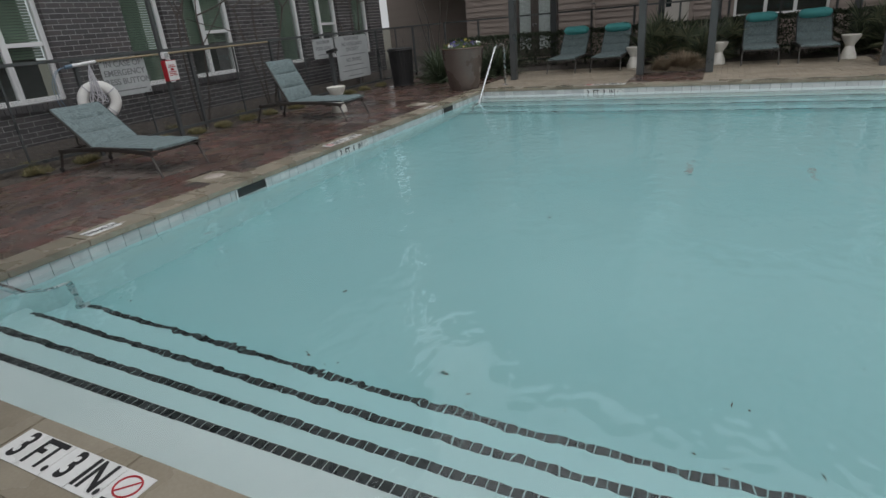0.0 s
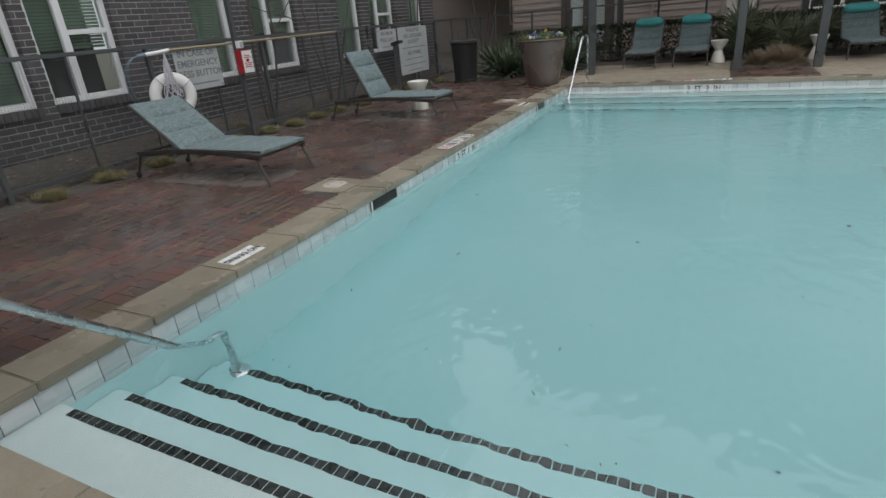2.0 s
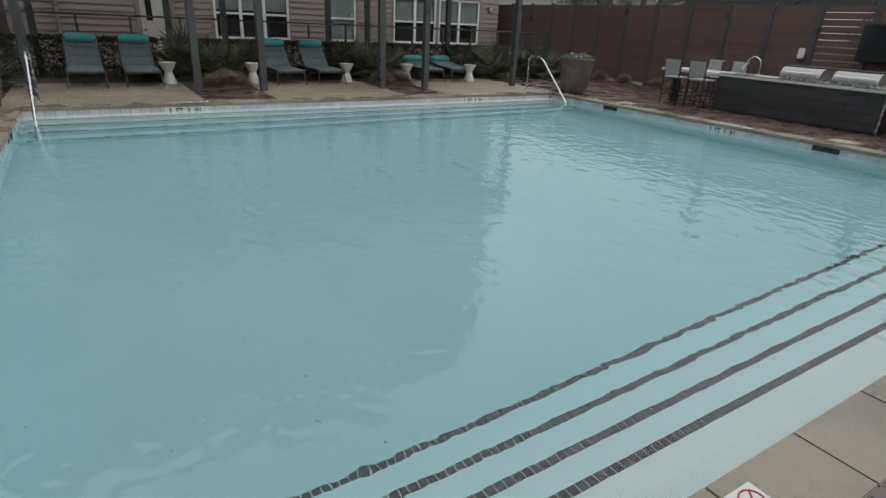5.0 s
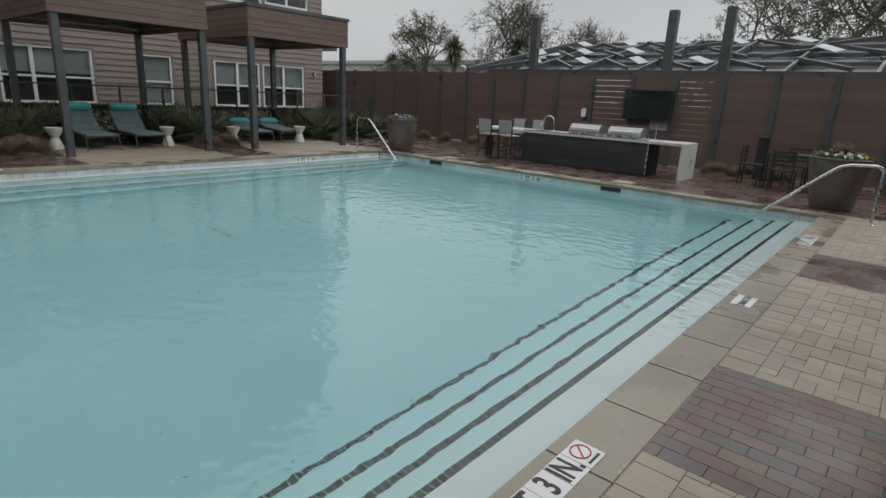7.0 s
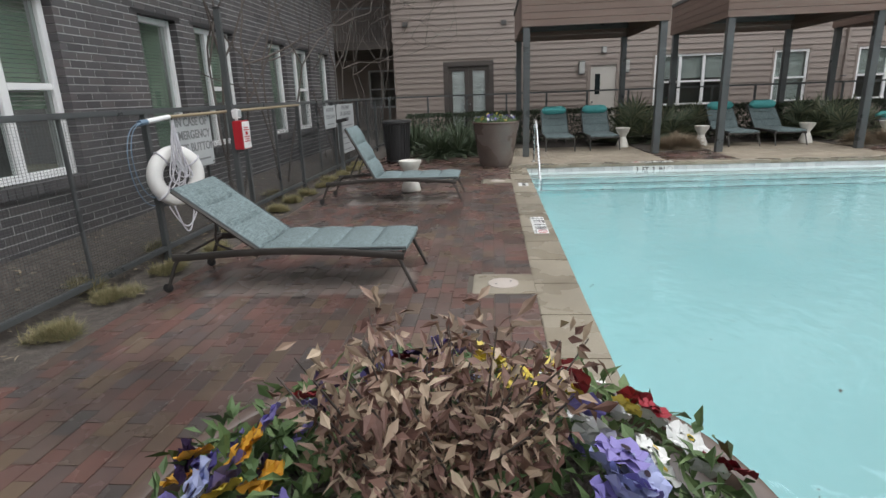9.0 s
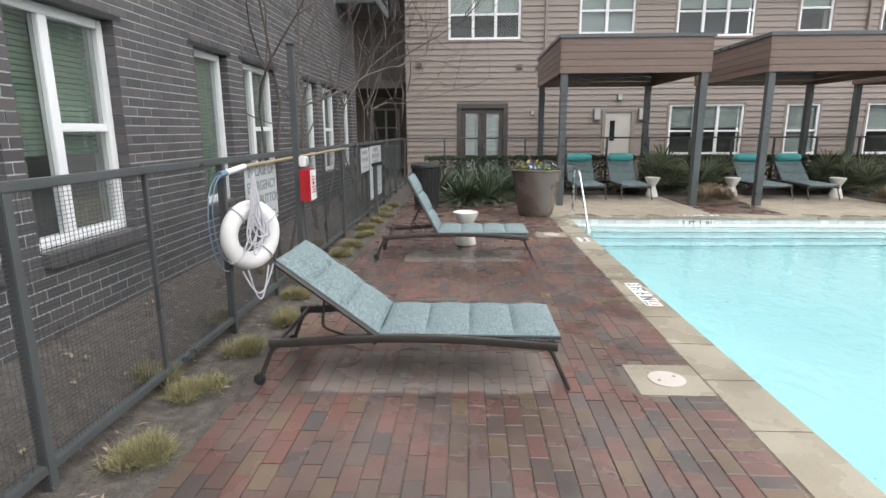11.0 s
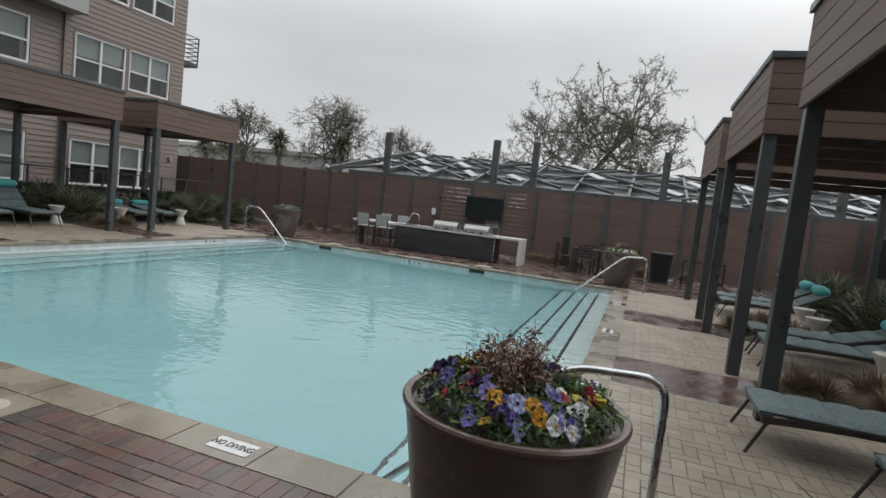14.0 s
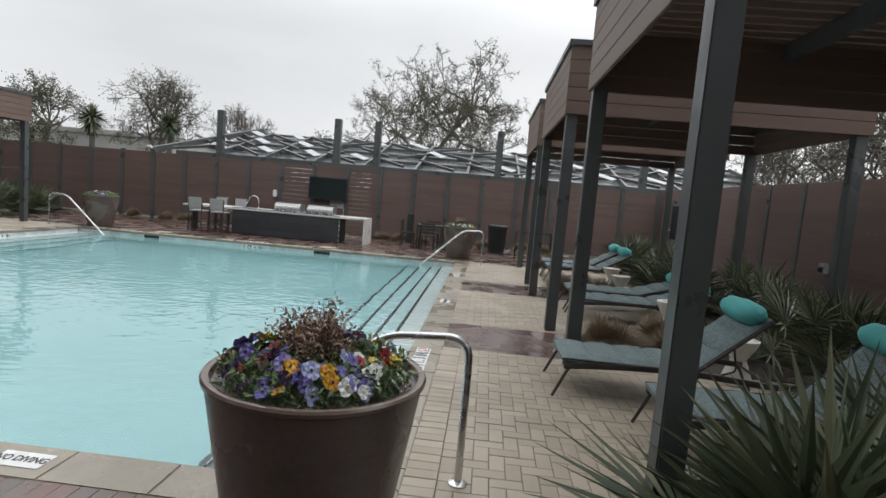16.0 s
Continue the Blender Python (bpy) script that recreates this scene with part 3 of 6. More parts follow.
# ---- pergolas ----
def pergola(x0, x1, yf, way, base=2.68, top=3.36):
    """Four steel posts, a boarded fascia on all sides and a slatted roof."""
    yb = yf + way * 3.5
    ob = thing("pergola", "dark steel pergola with brown boarded fascia and slatted roof", "pergola", ((x0 + x1) / 2, yf, 0), group="poolside pergolas")
    hx, L = (x1 - x0) / 2, 3.5 * way
    for x in (-hx, hx):
        for y in (0.0, L):
            part("post", boxed((x - 0.07, y - 0.07, 0), (x + 0.07, y + 0.07, base + 0.02), 0.008), M_STEEL, ob, "dark grey square steel post")
    z0, z1, e = base, top, 0.11
    ya, yb2 = sorted((-0.1 * way, L + 0.1 * way))
    n, h = 5, (z1 - z0) / 5
    for side in range(4):
        for k in range(n):
            a, b = z0 + k * h + 0.003, z0 + (k + 1) * h - 0.003
            if side == 0:
                bm = boxed((-hx - e, ya, a), (-hx - e + 0.03, yb2, b), 0.003)
            elif side == 1:
                bm = boxed((hx + e - 0.03, ya, a), (hx + e, yb2, b), 0.003)
            elif side == 2:
                bm = boxed((-hx - e + 0.032, ya, a), (hx + e - 0.032, ya + 0.03, b), 0.003)
            else:
                bm = boxed((-hx - e + 0.032, yb2 - 0.03, a), (hx + e - 0.032, yb2, b), 0.003)
            part("fascia_board", bm, M_WOOD, ob, "brown composite board")
    bm = bmesh.new()
    for lo, hi in (((-hx - e - 0.03, ya - 0.03, z1), (-hx - e + 0.08, yb2 + 0.03, z1 + 0.07)), ((hx + e - 0.08, ya - 0.03, z1), (hx + e + 0.03, yb2 + 0.03, z1 + 0.07)),
                   ((-hx - e + 0.08, ya - 0.03, z1), (hx + e - 0.08, ya + 0.08, z1 + 0.07)), ((-hx - e + 0.08, yb2 - 0.08, z1), (hx + e - 0.08, yb2 + 0.03, z1 + 0.07))):
        box(bm, lo, hi)
    part("cap", bm, M_STEEL, ob, "dark grey metal coping cap")
    for y in (ya + 0.10, (ya + yb2) / 2, yb2 - 0.10):
        part("beam", boxed((-hx - e + 0.03, y - 0.04, top - 0.44), (hx + e - 0.03, y + 0.04, top - 0.272), 0.005), M_STEEL, ob)
    for x in np.linspace(-hx, hx, 17):
        part("slat", boxed((x - 0.07, ya + 0.035, top - 0.27), (x + 0.07, yb2 - 0.035, top - 0.17)), M_WOOD, ob)
    return ob
for a, b in NX:
    pergola(a, b, NPY, 1)
for a, b in SX:
    pergola(a, b, SPY if a > -1 else SPY - 0.03, -1, 2.80, 3.64)

# ---- doors and fittings of the sided building ----
M_TAUPEDOOR = material("putty painted door", [(0.47, 0.44, 0.40), (0.53, 0.50, 0.46)], 0.45, scale=2, fine=50, bump=0.05)
M_DARKTRIM = material("dark bronze door frame", [(0.055, 0.046, 0.042), (0.08, 0.068, 0.06)], 0.5, scale=4, fine=60, bump=0.05)
M_GRILL = material("dull stainless hood", [(0.30, 0.29, 0.28), (0.42, 0.41, 0.40)], 0.42, metal=1.0, scale=4, fine=120, bump=0.05)
M_FABRIC = material("blue grey sling fabric", [(0.092, 0.128, 0.134), (0.150, 0.196, 0.203), (0.205, 0.258, 0.264)], 0.85, scale=60, fine=240, bump=0.5, depth=0.003)
fab, fab_l = M_FABRIC.node_tree.nodes, M_FABRIC.node_tree.links
threads = []
for across in ((14, 260, 14), (260, 14, 14)):
    f_map, f_noise = fab.new("ShaderNodeMapping"), fab.new("ShaderNodeTexNoise")
    f_map.inputs["Scale"].default_value = across
    f_noise.inputs["Scale"].default_value, f_noise.inputs["Detail"].default_value = 1.0, 2
    fab_l.new(fab["Texture Coordinate"].outputs["Object"], f_map.inputs["Vector"])
    fab_l.new(f_map.outputs[0], f_noise.inputs["Vector"])
    threads.append(f_noise)
weave, weave_ramp, weave_mul = fab.new("ShaderNodeMath"), fab.new("ShaderNodeMapRange"), fab.new("ShaderNodeMixRGB")
fab_l.new(threads[0].outputs["Fac"], weave.inputs[0])
fab_l.new(threads[1].outputs["Fac"], weave.inputs[1])
fab_l.new(weave.outputs[0], weave_ramp.inputs[0])
weave_ramp.inputs[1].default_value, weave_ramp.inputs[2].default_value, weave_ramp.inputs[3].default_value, weave_ramp.inputs[4].default_value = 0.75, 1.25, 0.62, 1.38
weave_mul.blend_type, weave_mul.inputs[0].default_value = "MULTIPLY", 1.0
fab_l.new(fab["Color Ramp"].outputs[0], weave_mul.inputs[1])
fab_l.new(weave_ramp.outputs[0], weave_mul.inputs[2])
fab_l.new(weave_mul.outputs[0], fab["Principled BSDF"].inputs["Base Color"])
M_PIPING = material("dark sling piping", [(0.045, 0.052, 0.055), (0.07, 0.078, 0.08)], 0.8, scale=30, fine=160, bump=0.2)
M_TEAL = material("turquoise canvas", [(0.085, 0.40, 0.40), (0.125, 0.48, 0.48)], 0.8, scale=7, fine=260, bump=0.25, depth=0.003)
M_TABLE = material("white glazed ceramic", [(0.60, 0.58, 0.53), (0.70, 0.68, 0.63)], 0.3, scale=3, fine=60, bump=0.05)
M_POT = material("taupe glazed planter", [(0.085, 0.066, 0.058), (0.120, 0.096, 0.084), (0.155, 0.128, 0.113)], 0.32, scale=2.2, fine=45, bump=0.12, wet=0.12)
M_POTRIM = material("wet planter rim", [(0.10, 0.07, 0.058), (0.16, 0.115, 0.095)], 0.2, scale=5, fine=60, bump=0.08)
M_SIGNWHITE = material("weathered white sign", [(0.35, 0.37, 0.375), (0.45, 0.47, 0.475)], 0.55, scale=4, fine=70, bump=0.05)
M_TILEWHITE = material("white sign tile", [(0.72, 0.72, 0.71), (0.80, 0.80, 0.79)], 0.3, scale=6, fine=90, bump=0.03)
M_INK = material("black lettering", [(0.012, 0.012, 0.014), (0.025, 0.025, 0.027)], 0.45, scale=30, fine=90, bump=0)
M_GREYINK = material("faded grey lettering", [(0.16, 0.165, 0.17), (0.22, 0.225, 0.23)], 0.6, scale=30, fine=90, bump=0)
M_REDPAINT = material("red enamel", [(0.36, 0.010, 0.018), (0.48, 0.018, 0.028)], 0.35, scale=6, fine=60, bump=0.03)
M_RING = material("white life ring vinyl", [(0.70, 0.69, 0.67), (0.80, 0.79, 0.77)], 0.5, scale=6, fine=80, bump=0.15)
M_ROPE = material("grey violet rope", [(0.42, 0.41, 0.45), (0.56, 0.55, 0.58)], 0.9, scale=40, fine=240, bump=0.4)
M_BLUE = material("blue plastic tube", [(0.11, 0.17, 0.24), (0.15, 0.22, 0.30)], 0.45, scale=9, fine=90, bump=0.03)
M_POLE = material("tan fibreglass pole", [(0.27, 0.215, 0.135), (0.34, 0.28, 0.185)], 0.5, scale=8, fine=90, bump=0.05)
M_COUNTER = material("pale stone counter", [(0.46, 0.45, 0.43), (0.58, 0.57, 0.55), (0.64, 0.63, 0.61)], 0.35, scale=6, fine=110, bump=0.05)
M_CLAD = material("charcoal tile cladding", [(0.030, 0.031, 0.035), (0.048, 0.049, 0.054)], 0.5, scale=5, fine=70, bump=0.15, per="island")
M_MESHSEAT = material("grey sling mesh", [(0.30, 0.31, 0.31), (0.40, 0.41, 0.40)], 0.8, scale=20, fine=300, bump=0.3)
M_SCREEN = material("switched off screen", [(0.012, 0.018, 0.019), (0.018, 0.026, 0.027)], 0.18, scale=2, fine=20, bump=0)
M_PANEL = material("weathered white louvre", [(0.36, 0.38, 0.39), (0.46, 0.48, 0.49)], 0.5, scale=2, fine=40, bump=0.1)
M_LID = material("beige plastic lid", [(0.44, 0.385, 0.345), (0.50, 0.44, 0.40)], 0.5, scale=6, fine=70, bump=0.05)
M_BARK = material("grey brown bark", [(0.085, 0.075, 0.067), (0.12, 0.107, 0.096), (0.16, 0.145, 0.13)], 0.95, scale=9, fine=60, bump=0.7, depth=0.02)
M_TWIG = material("pale smooth bark", [(0.070, 0.058, 0.051), (0.115, 0.096, 0.084)], 0.85, scale=12, fine=60, bump=0.3)


def leafy(name, colours, rough=0.6):
    m = material(name, colours, rough, per="island", scale=5, fine=60, bump=0.1)
    return m


M_LEAF = leafy("olive oak leaf", [(0.055, 0.060, 0.032), (0.085, 0.088, 0.046), (0.125, 0.120, 0.066)])
M_AGAVE = leafy("grey green blade leaf", [(0.055, 0.080, 0.048), (0.085, 0.115, 0.068), (0.12, 0.155, 0.095)], 0.5)
M_PALM = leafy("palmetto blade leaf", [(0.050, 0.070, 0.042), (0.084, 0.110, 0.064), (0.13, 0.155, 0.092), (0.20, 0.20, 0.12)], 0.5)
M_HEDGE = leafy("dark hedge leaf", [(0.018, 0.030, 0.014), (0.030, 0.046, 0.022), (0.045, 0.062, 0.030)])
M_STRAW = leafy("dormant straw grass", [(0.21, 0.16, 0.108), (0.28, 0.22, 0.155), (0.36, 0.29, 0.21)], 0.8)
M_TUFT = leafy("half green sedge", [(0.13, 0.130, 0.055), (0.24, 0.215, 0.105), (0.37, 0.31, 0.18)], 0.8)
M_NANDINA = leafy("dry reddish brown leaf", [(0.14, 0.070, 0.056), (0.225, 0.13, 0.10), (0.34, 0.24, 0.175), (0.50, 0.395, 0.285)], 0.6)
M_GREEN = leafy("pansy foliage", [(0.055, 0.100, 0.034), (0.095, 0.160, 0.056), (0.16, 0.23, 0.09)])


def door_part(parent, lo, hi, mat, name, label="", bevel=0.004):
    return part(name, boxed(lo, hi, bevel), mat, parent, label)


# glazed double door
d = thing("door_1", "dark framed french doors with white blinds", "door", kind="structure")
x0, _, x1, z1 = DOORS[0]
y = BLD_Y
bm = bmesh.new()
for a, b in (((x0 - 0.06, 0), (x0 + 0.09, z1 + 0.06)), ((x1 - 0.09, 0), (x1 + 0.06, z1 + 0.06)), ((x0 + 0.09, z1 - 0.09), (x1 - 0.09, z1 + 0.06))):
    box(bm, (a[0], y - 0.03, a[1]), (b[0], y + 0.14, b[1]), 0.006)
part("door_frame", bm, M_DARKTRIM, d)
xm = (x0 + x1) / 2
for a, b in ((x0 + 0.095, xm - 0.005), (xm + 0.005, x1 - 0.095)):
    bm = bmesh.new()
    for lo, hi in (((a, 0.02), (a + 0.13, z1 - 0.095)), ((b - 0.13, 0.02), (b, z1 - 0.095)), ((a + 0.13, 0.02), (b - 0.13, 0.26)), ((a + 0.13, z1 - 0.24), (b - 0.13, z1 - 0.095))):
        box(bm, (lo[0], y + 0.04, lo[1]), (hi[0], y + 0.09, hi[1]), 0.005)
    leaf = part("door_leaf", bm, M_DARKTRIM, d)
    pane = part("pane", boxed((a + 0.13, y + 0.062, 0.26), (b - 0.13, y + 0.068, z1 - 0.24)), M_GLASS, leaf)
    pane.visible_shadow = False
    part("blind", boxes_mesh("blind", [((a + b) / 2, y + 0.10, z, b - a - 0.25, 0.012, 0.030) for z in np.arange(0.27, z1 - 0.24, 0.040)], M_WHITE), M_WHITE, leaf, "white slat blind")
    part("handle", boxed((xm - 0.06 if a < xm - 0.3 else xm + 0.03, y + 0.0, 1.0), (xm - 0.03 if a < xm - 0.3 else xm + 0.06, y + 0.04, 1.09), 0.006), M_CHROME, leaf)
# same dark sheet behind the doors, no room is built
part("room_back", boxed((x0 - 0.2, y + 0.8, 0), (x1 + 0.2, y + 0.82, z1 + 0.2)), M_ROOMDARK, d)
# service door with a slit of glass
d = thing("door_2", "putty painted service door with a narrow wired pane", "door", kind="structure")
x0, _, x1, z1 = DOORS[1]
bm = bmesh.new()
for a, b in (((x0 - 0.09, 0), (x0 + 0.02, z1 + 0.09)), ((x1 - 0.02, 0), (x1 + 0.09, z1 + 0.09)), ((x0 + 0.02, z1 - 0.02), (x1 - 0.02, z1 + 0.09))):
    box(bm, (a[0], y - 0.03, a[1]), (b[0], y + 0.12, b[1]), 0.005)
part("door_frame", bm, M_SIDING, d)
leaf = part("door_leaf", boxed((x0 + 0.022, y + 0.02, 0.01), (x1 - 0.022, y + 0.065, z1 - 0.022), 0.004), M_TAUPEDOOR, d)
part("vision_pane", boxed((x0 + 0.17, y + 0.008, 1.22), (x0 + 0.33, y + 0.024, 1.86), 0.004), M_SCREEN, leaf, "dark narrow glass pane")
bm = bmesh.new()
lathe(bm, [(0.03, 0), (0.034, 0.01), (0.02, 0.02), (0.032, 0.04), (0.02, 0.06)], 14)
bmesh.ops.rotate(bm, verts=bm.verts, matrix=Matrix.Rotation(radians(90), 3, "X"))
bmesh.ops.translate(bm, verts=bm.verts, vec=(x0 + 0.10, y + 0.02, 0.98))
part("door_knob", bm, M_CHROME, leaf, "steel door knob", True)


def wall_light(x, z, w=0.17, h=0.36, label="grey box wall light on taupe siding"):
    o = thing("wall_light", label, "wall light", (x, BLD_Y - 0.014, z))
    part("backplate", boxed((-w / 2 - 0.02, -0.012, -h / 2 - 0.02), (w / 2 + 0.02, 0.0, h / 2 + 0.02), 0.003), M_STEEL, o)
    part("lamp_body", boxed((-w / 2, -0.11, -h / 2), (w / 2, -0.012, h / 2), 0.008), M_GREYPANEL, o)
for x in (-1.93, -0.53):
    wall_light(x, 2.06)
wall_light(-1.24, 2.58, 0.12, 0.17, "small dark domed lamp above the service door")
wall_light(-3.98, 2.12, 0.10, 0.14, "small white sensor box on the siding")
wall_light(10.66, 2.1, 0.10, 0.14, "small white sensor box on the siding")
for x, z in ((-4.42, 3.55), (-3.83, 3.53), (-7.6, 3.62)):
    v = thing("wall_vent", "small taupe louvred wall vent", "vent", (x, BLD_Y - 0.014, z))
    part("vent_frame", boxed((-0.10, -0.05, -0.09), (0.10, 0, 0.09), 0.01), M_SIDING, v)
    for k in range(4):
        part("louvre", boxed((-0.08, -0.062, -0.07 + 0.036 * k), (0.08, -0.048, -0.05 + 0.036 * k)), M_STEEL, v)
for x in (-3.63, 6.06):
    o = thing("downspout", "taupe painted square downspout on the wall", "downspout", (x, BLD_Y - 0.016, 0))
    part("pipe", boxed((-0.045, -0.09, 0.12), (0.045, 0, 13.9 if x < 0 else 6.4), 0.008), M_SIDING, o)
    for z in (1.5, 3.5, 5.5):
        part("strap", boxed((-0.06, -0.096, z), (0.06, 0, z + 0.03)), M_STEEL, o)
# window of the grey bay
window("window_40", -5.47, 7.2, -4.56, 8.7, Matrix(((-1, 0, 0, 0), (0, -1, 0, BLD_Y - 0.75), (0, 0, 1, 0), (0, 0, 0, 1))), 1, 0.45, "white vinyl window in the grey stucco bay", 0.4)


def balcony(z, depth=1.5):
    o = thing("balcony", "dark steel balcony with rails on the end of the building", "balcony", (N_X1, BLD_Y + 0.9, z))
    part("slab", boxed((0, -0.8, -0.16), (0.85, depth, 0.0), 0.01), M_STEEL, o)
    for y0 in (-0.78, depth - 0.02):
        part("post", boxed((0.80, y0 - 0.02, 0), (0.84, y0 + 0.02, 1.08)), M_STEEL, o)
    for z0 in (0.12, 0.30, 0.48, 0.66, 0.84, 1.04):
        part("rail", boxed((0.0, -0.80, z0), (0.85, -0.77, z0 + 0.035)), M_STEEL, o)
        part("rail", boxed((0.81, -0.76, z0), (0.84, depth, z0 + 0.035)), M_STEEL, o)
for z in (3.28, 6.30, 9.3):
    balcony(z)

# balcony at the far corner of the brick building
o = thing("balcony", "dark steel balcony on the corner of the brick building", "balcony", (WALL_X, 13.7, 4.15))
part("slab", boxed((0, -0.9, 0), (0.85, 0.9, 0.20), 0.01), M_STEEL, o)
for yy in (-0.88, 0.86):
    part("post", boxed((0.80, yy, 0.20), (0.84, yy + 0.04, 1.25)), M_STEEL, o)
for zz in (0.32, 0.50, 0.68, 0.86, 1.04, 1.22):
    part("rail", boxed((0.81, -0.84, zz), (0.835, 0.86, zz + 0.03)), M_STEEL, o)
    part("rail", boxed((0.0, -0.88, zz), (0.80, -0.85, zz + 0.03)), M_STEEL, o)

# breezeway floors and railings seen between the buildings
for k, z in enumerate((3.2, 6.3)):
    o = thing("breezeway_landing", "dark landing with a steel railing between the buildings", "landing", (-11.5, 19.6, z))
    part("slab", boxed((-2.0, 0, -0.25), (3.256, 5.405, 0)), M_DARKTRIM, o)
    part("top_rail", boxed((-2.0, 0, 1.02), (3.2, 0.05, 1.07)), M_STEEL, o)
    bar = boxes_mesh("baluster", [(0, 0.025, 0.5, 0.016, 0.016, 1.04)], M_STEEL)
    for x in np.arange(-1.95, 3.2, 0.11):
        part("baluster", bar, None, o).location = (x, 0, 0)
window("window_41", 9.0, 0.9, 10.2, 2.5, Matrix(((-1, 0, 0, 0), (0, -1, 0, 24.96), (0, 0, 1, 0), (0, 0, 0, 1))), 2, 0.5, "pale window at the back of the breezeway", 0.5)

# ---- metal fences ----
def mesh_fence(name, pts, height=1.37, wires=True, bays=None):
    """Posts, top and bottom rails and welded wire along a straight run."""
    ob = thing(name, "dark grey steel fence with welded wire mesh", "metal fence", kind="structure")
    (xa, ya), (xb, yb) = pts
    run = Vector((xb - xa, yb - ya, 0))
    m = Matrix.Translation((xa, ya, 0)) @ Matrix.Rotation(math.atan2(run.y, run.x), 4, "Z")
    n = run.length
    cuts = bays or [n * i / max(1, round(n / 1.15)) for i in range(max(1, round(n / 1.15)) + 1)]
    for i, c in enumerate(cuts):
        q = 0.026 if i % 2 or not wires else 0.014
        part("post", box(bmesh.new(), (c - q, -q, -0.05), (c + q, q, height - 0.02), 0.004, m), M_STEEL, ob)
    part("top_rail", box(bmesh.new(), (-0.03, -0.03, height - 0.045), (n + 0.03, 0.03, height), 0.006, m), M_STEEL, ob)
    part("bottom_rail", box(bmesh.new(), (-0.03, -0.022, 0.08), (n + 0.03, 0.022, 0.125), 0.005, m), M_STEEL, ob)
    if wires:
        for a, b in zip(cuts, cuts[1:]):
            bm = bmesh.new()
            for z in np.arange(0.14, height - 0.05, 0.021):
                box(bm, (a + 0.026, -0.001, z), (b - 0.026, 0.001, z + 0.0022), 0, m)
            for x in np.arange(a + 0.04, b - 0.02, 0.030):
                box(bm, (x, -0.0025, 0.126), (x + 0.002, -0.0005, height - 0.046), 0, m)
            tagged(part("wire_mesh", bm, M_STEEL, ob), kind="stuff")
    return ob
mesh_fence("metal_fence_west", ((FENCE_X, -3.0), (FENCE_X, 16.6)), bays=[0.93 + 0.99 * i for i in range(19)])
mesh_fence("metal_fence_north", ((FENCE_X, 16.9), (EAST_X, 16.9)), wires=False)
lamp = thing("fence_post", "tall square dark steel post carrying the alarm box", "post", (-7.70, 6.16, 0))
part("shaft", boxed((-0.03, -0.03, -0.05), (0.03, 0.03, 2.35), 0.005), M_STEEL, lamp)
part("cap", boxed((-0.036, -0.036, 2.35), (0.036, 0.036, 2.37), 0.004), M_BLACK, lamp)


def words(body, size, mat, parent, m, align="CENTER", thick=0.0008):
    cu = bpy.data.curves.new("lettering", "FONT")
    cu.body, cu.size, cu.align_x, cu.align_y, cu.extrude, cu.offset = body, size, align, "CENTER", thick, size * 0.022
    tmp = new("lettering", cu)
    me = bpy.data.meshes.new_from_object(tmp.evaluated_get(bpy.context.evaluated_depsgraph_get()))
    bpy.data.objects.remove(tmp)
    me.materials.clear()
    me.materials.append(mat)
    o = new("lettering", me)
    o.parent = parent
    o.matrix_local = m
    return o


FACE_EAST = Matrix(((0, 0, 1, 0), (1, 0, 0, 0), (0, 1, 0, 0), (0, 0, 0, 1)))    # lettering read from the pool, on the west fence
alarm = thing("alarm_box", "red emergency alarm box with a white notice, on a post", "alarm box", (-7.66, 6.17, 1.045))
part("case", boxed((0, -0.10, -0.155), (0.105, 0.105, 0.155), 0.008), M_REDPAINT, alarm, "red enamel case")
notice = part("notice", boxed((0.106, -0.09, -0.145), (0.109, 0.095, 0.145)), M_TILEWHITE, alarm, "white notice with red print")
for z, w in ((0.08, 0.10), (0.055, 0.13), (-0.02, 0.14), (-0.045, 0.12), (-0.07, 0.14)):
    part("print_bar", boxed((0.110, -w / 2, z - 0.006), (0.1115, w / 2, z + 0.006)), M_REDPAINT, notice)
part("print_bar", boxed((0.110, -0.03, 0.0), (0.1115, 0.025, 0.035)), M_REDPAINT, notice)
sw = thing("switch_box", "small white weatherproof switch box on a post", "switch box", (-7.67, 6.16, 1.27))
part("case", boxed((0, -0.05, -0.045), (0.07, 0.05, 0.055), 0.01), M_WHITE, sw)
part("cover", boxed((0.071, -0.035, -0.03), (0.078, 0.035, 0.04), 0.003), M_SIGNWHITE, sw)


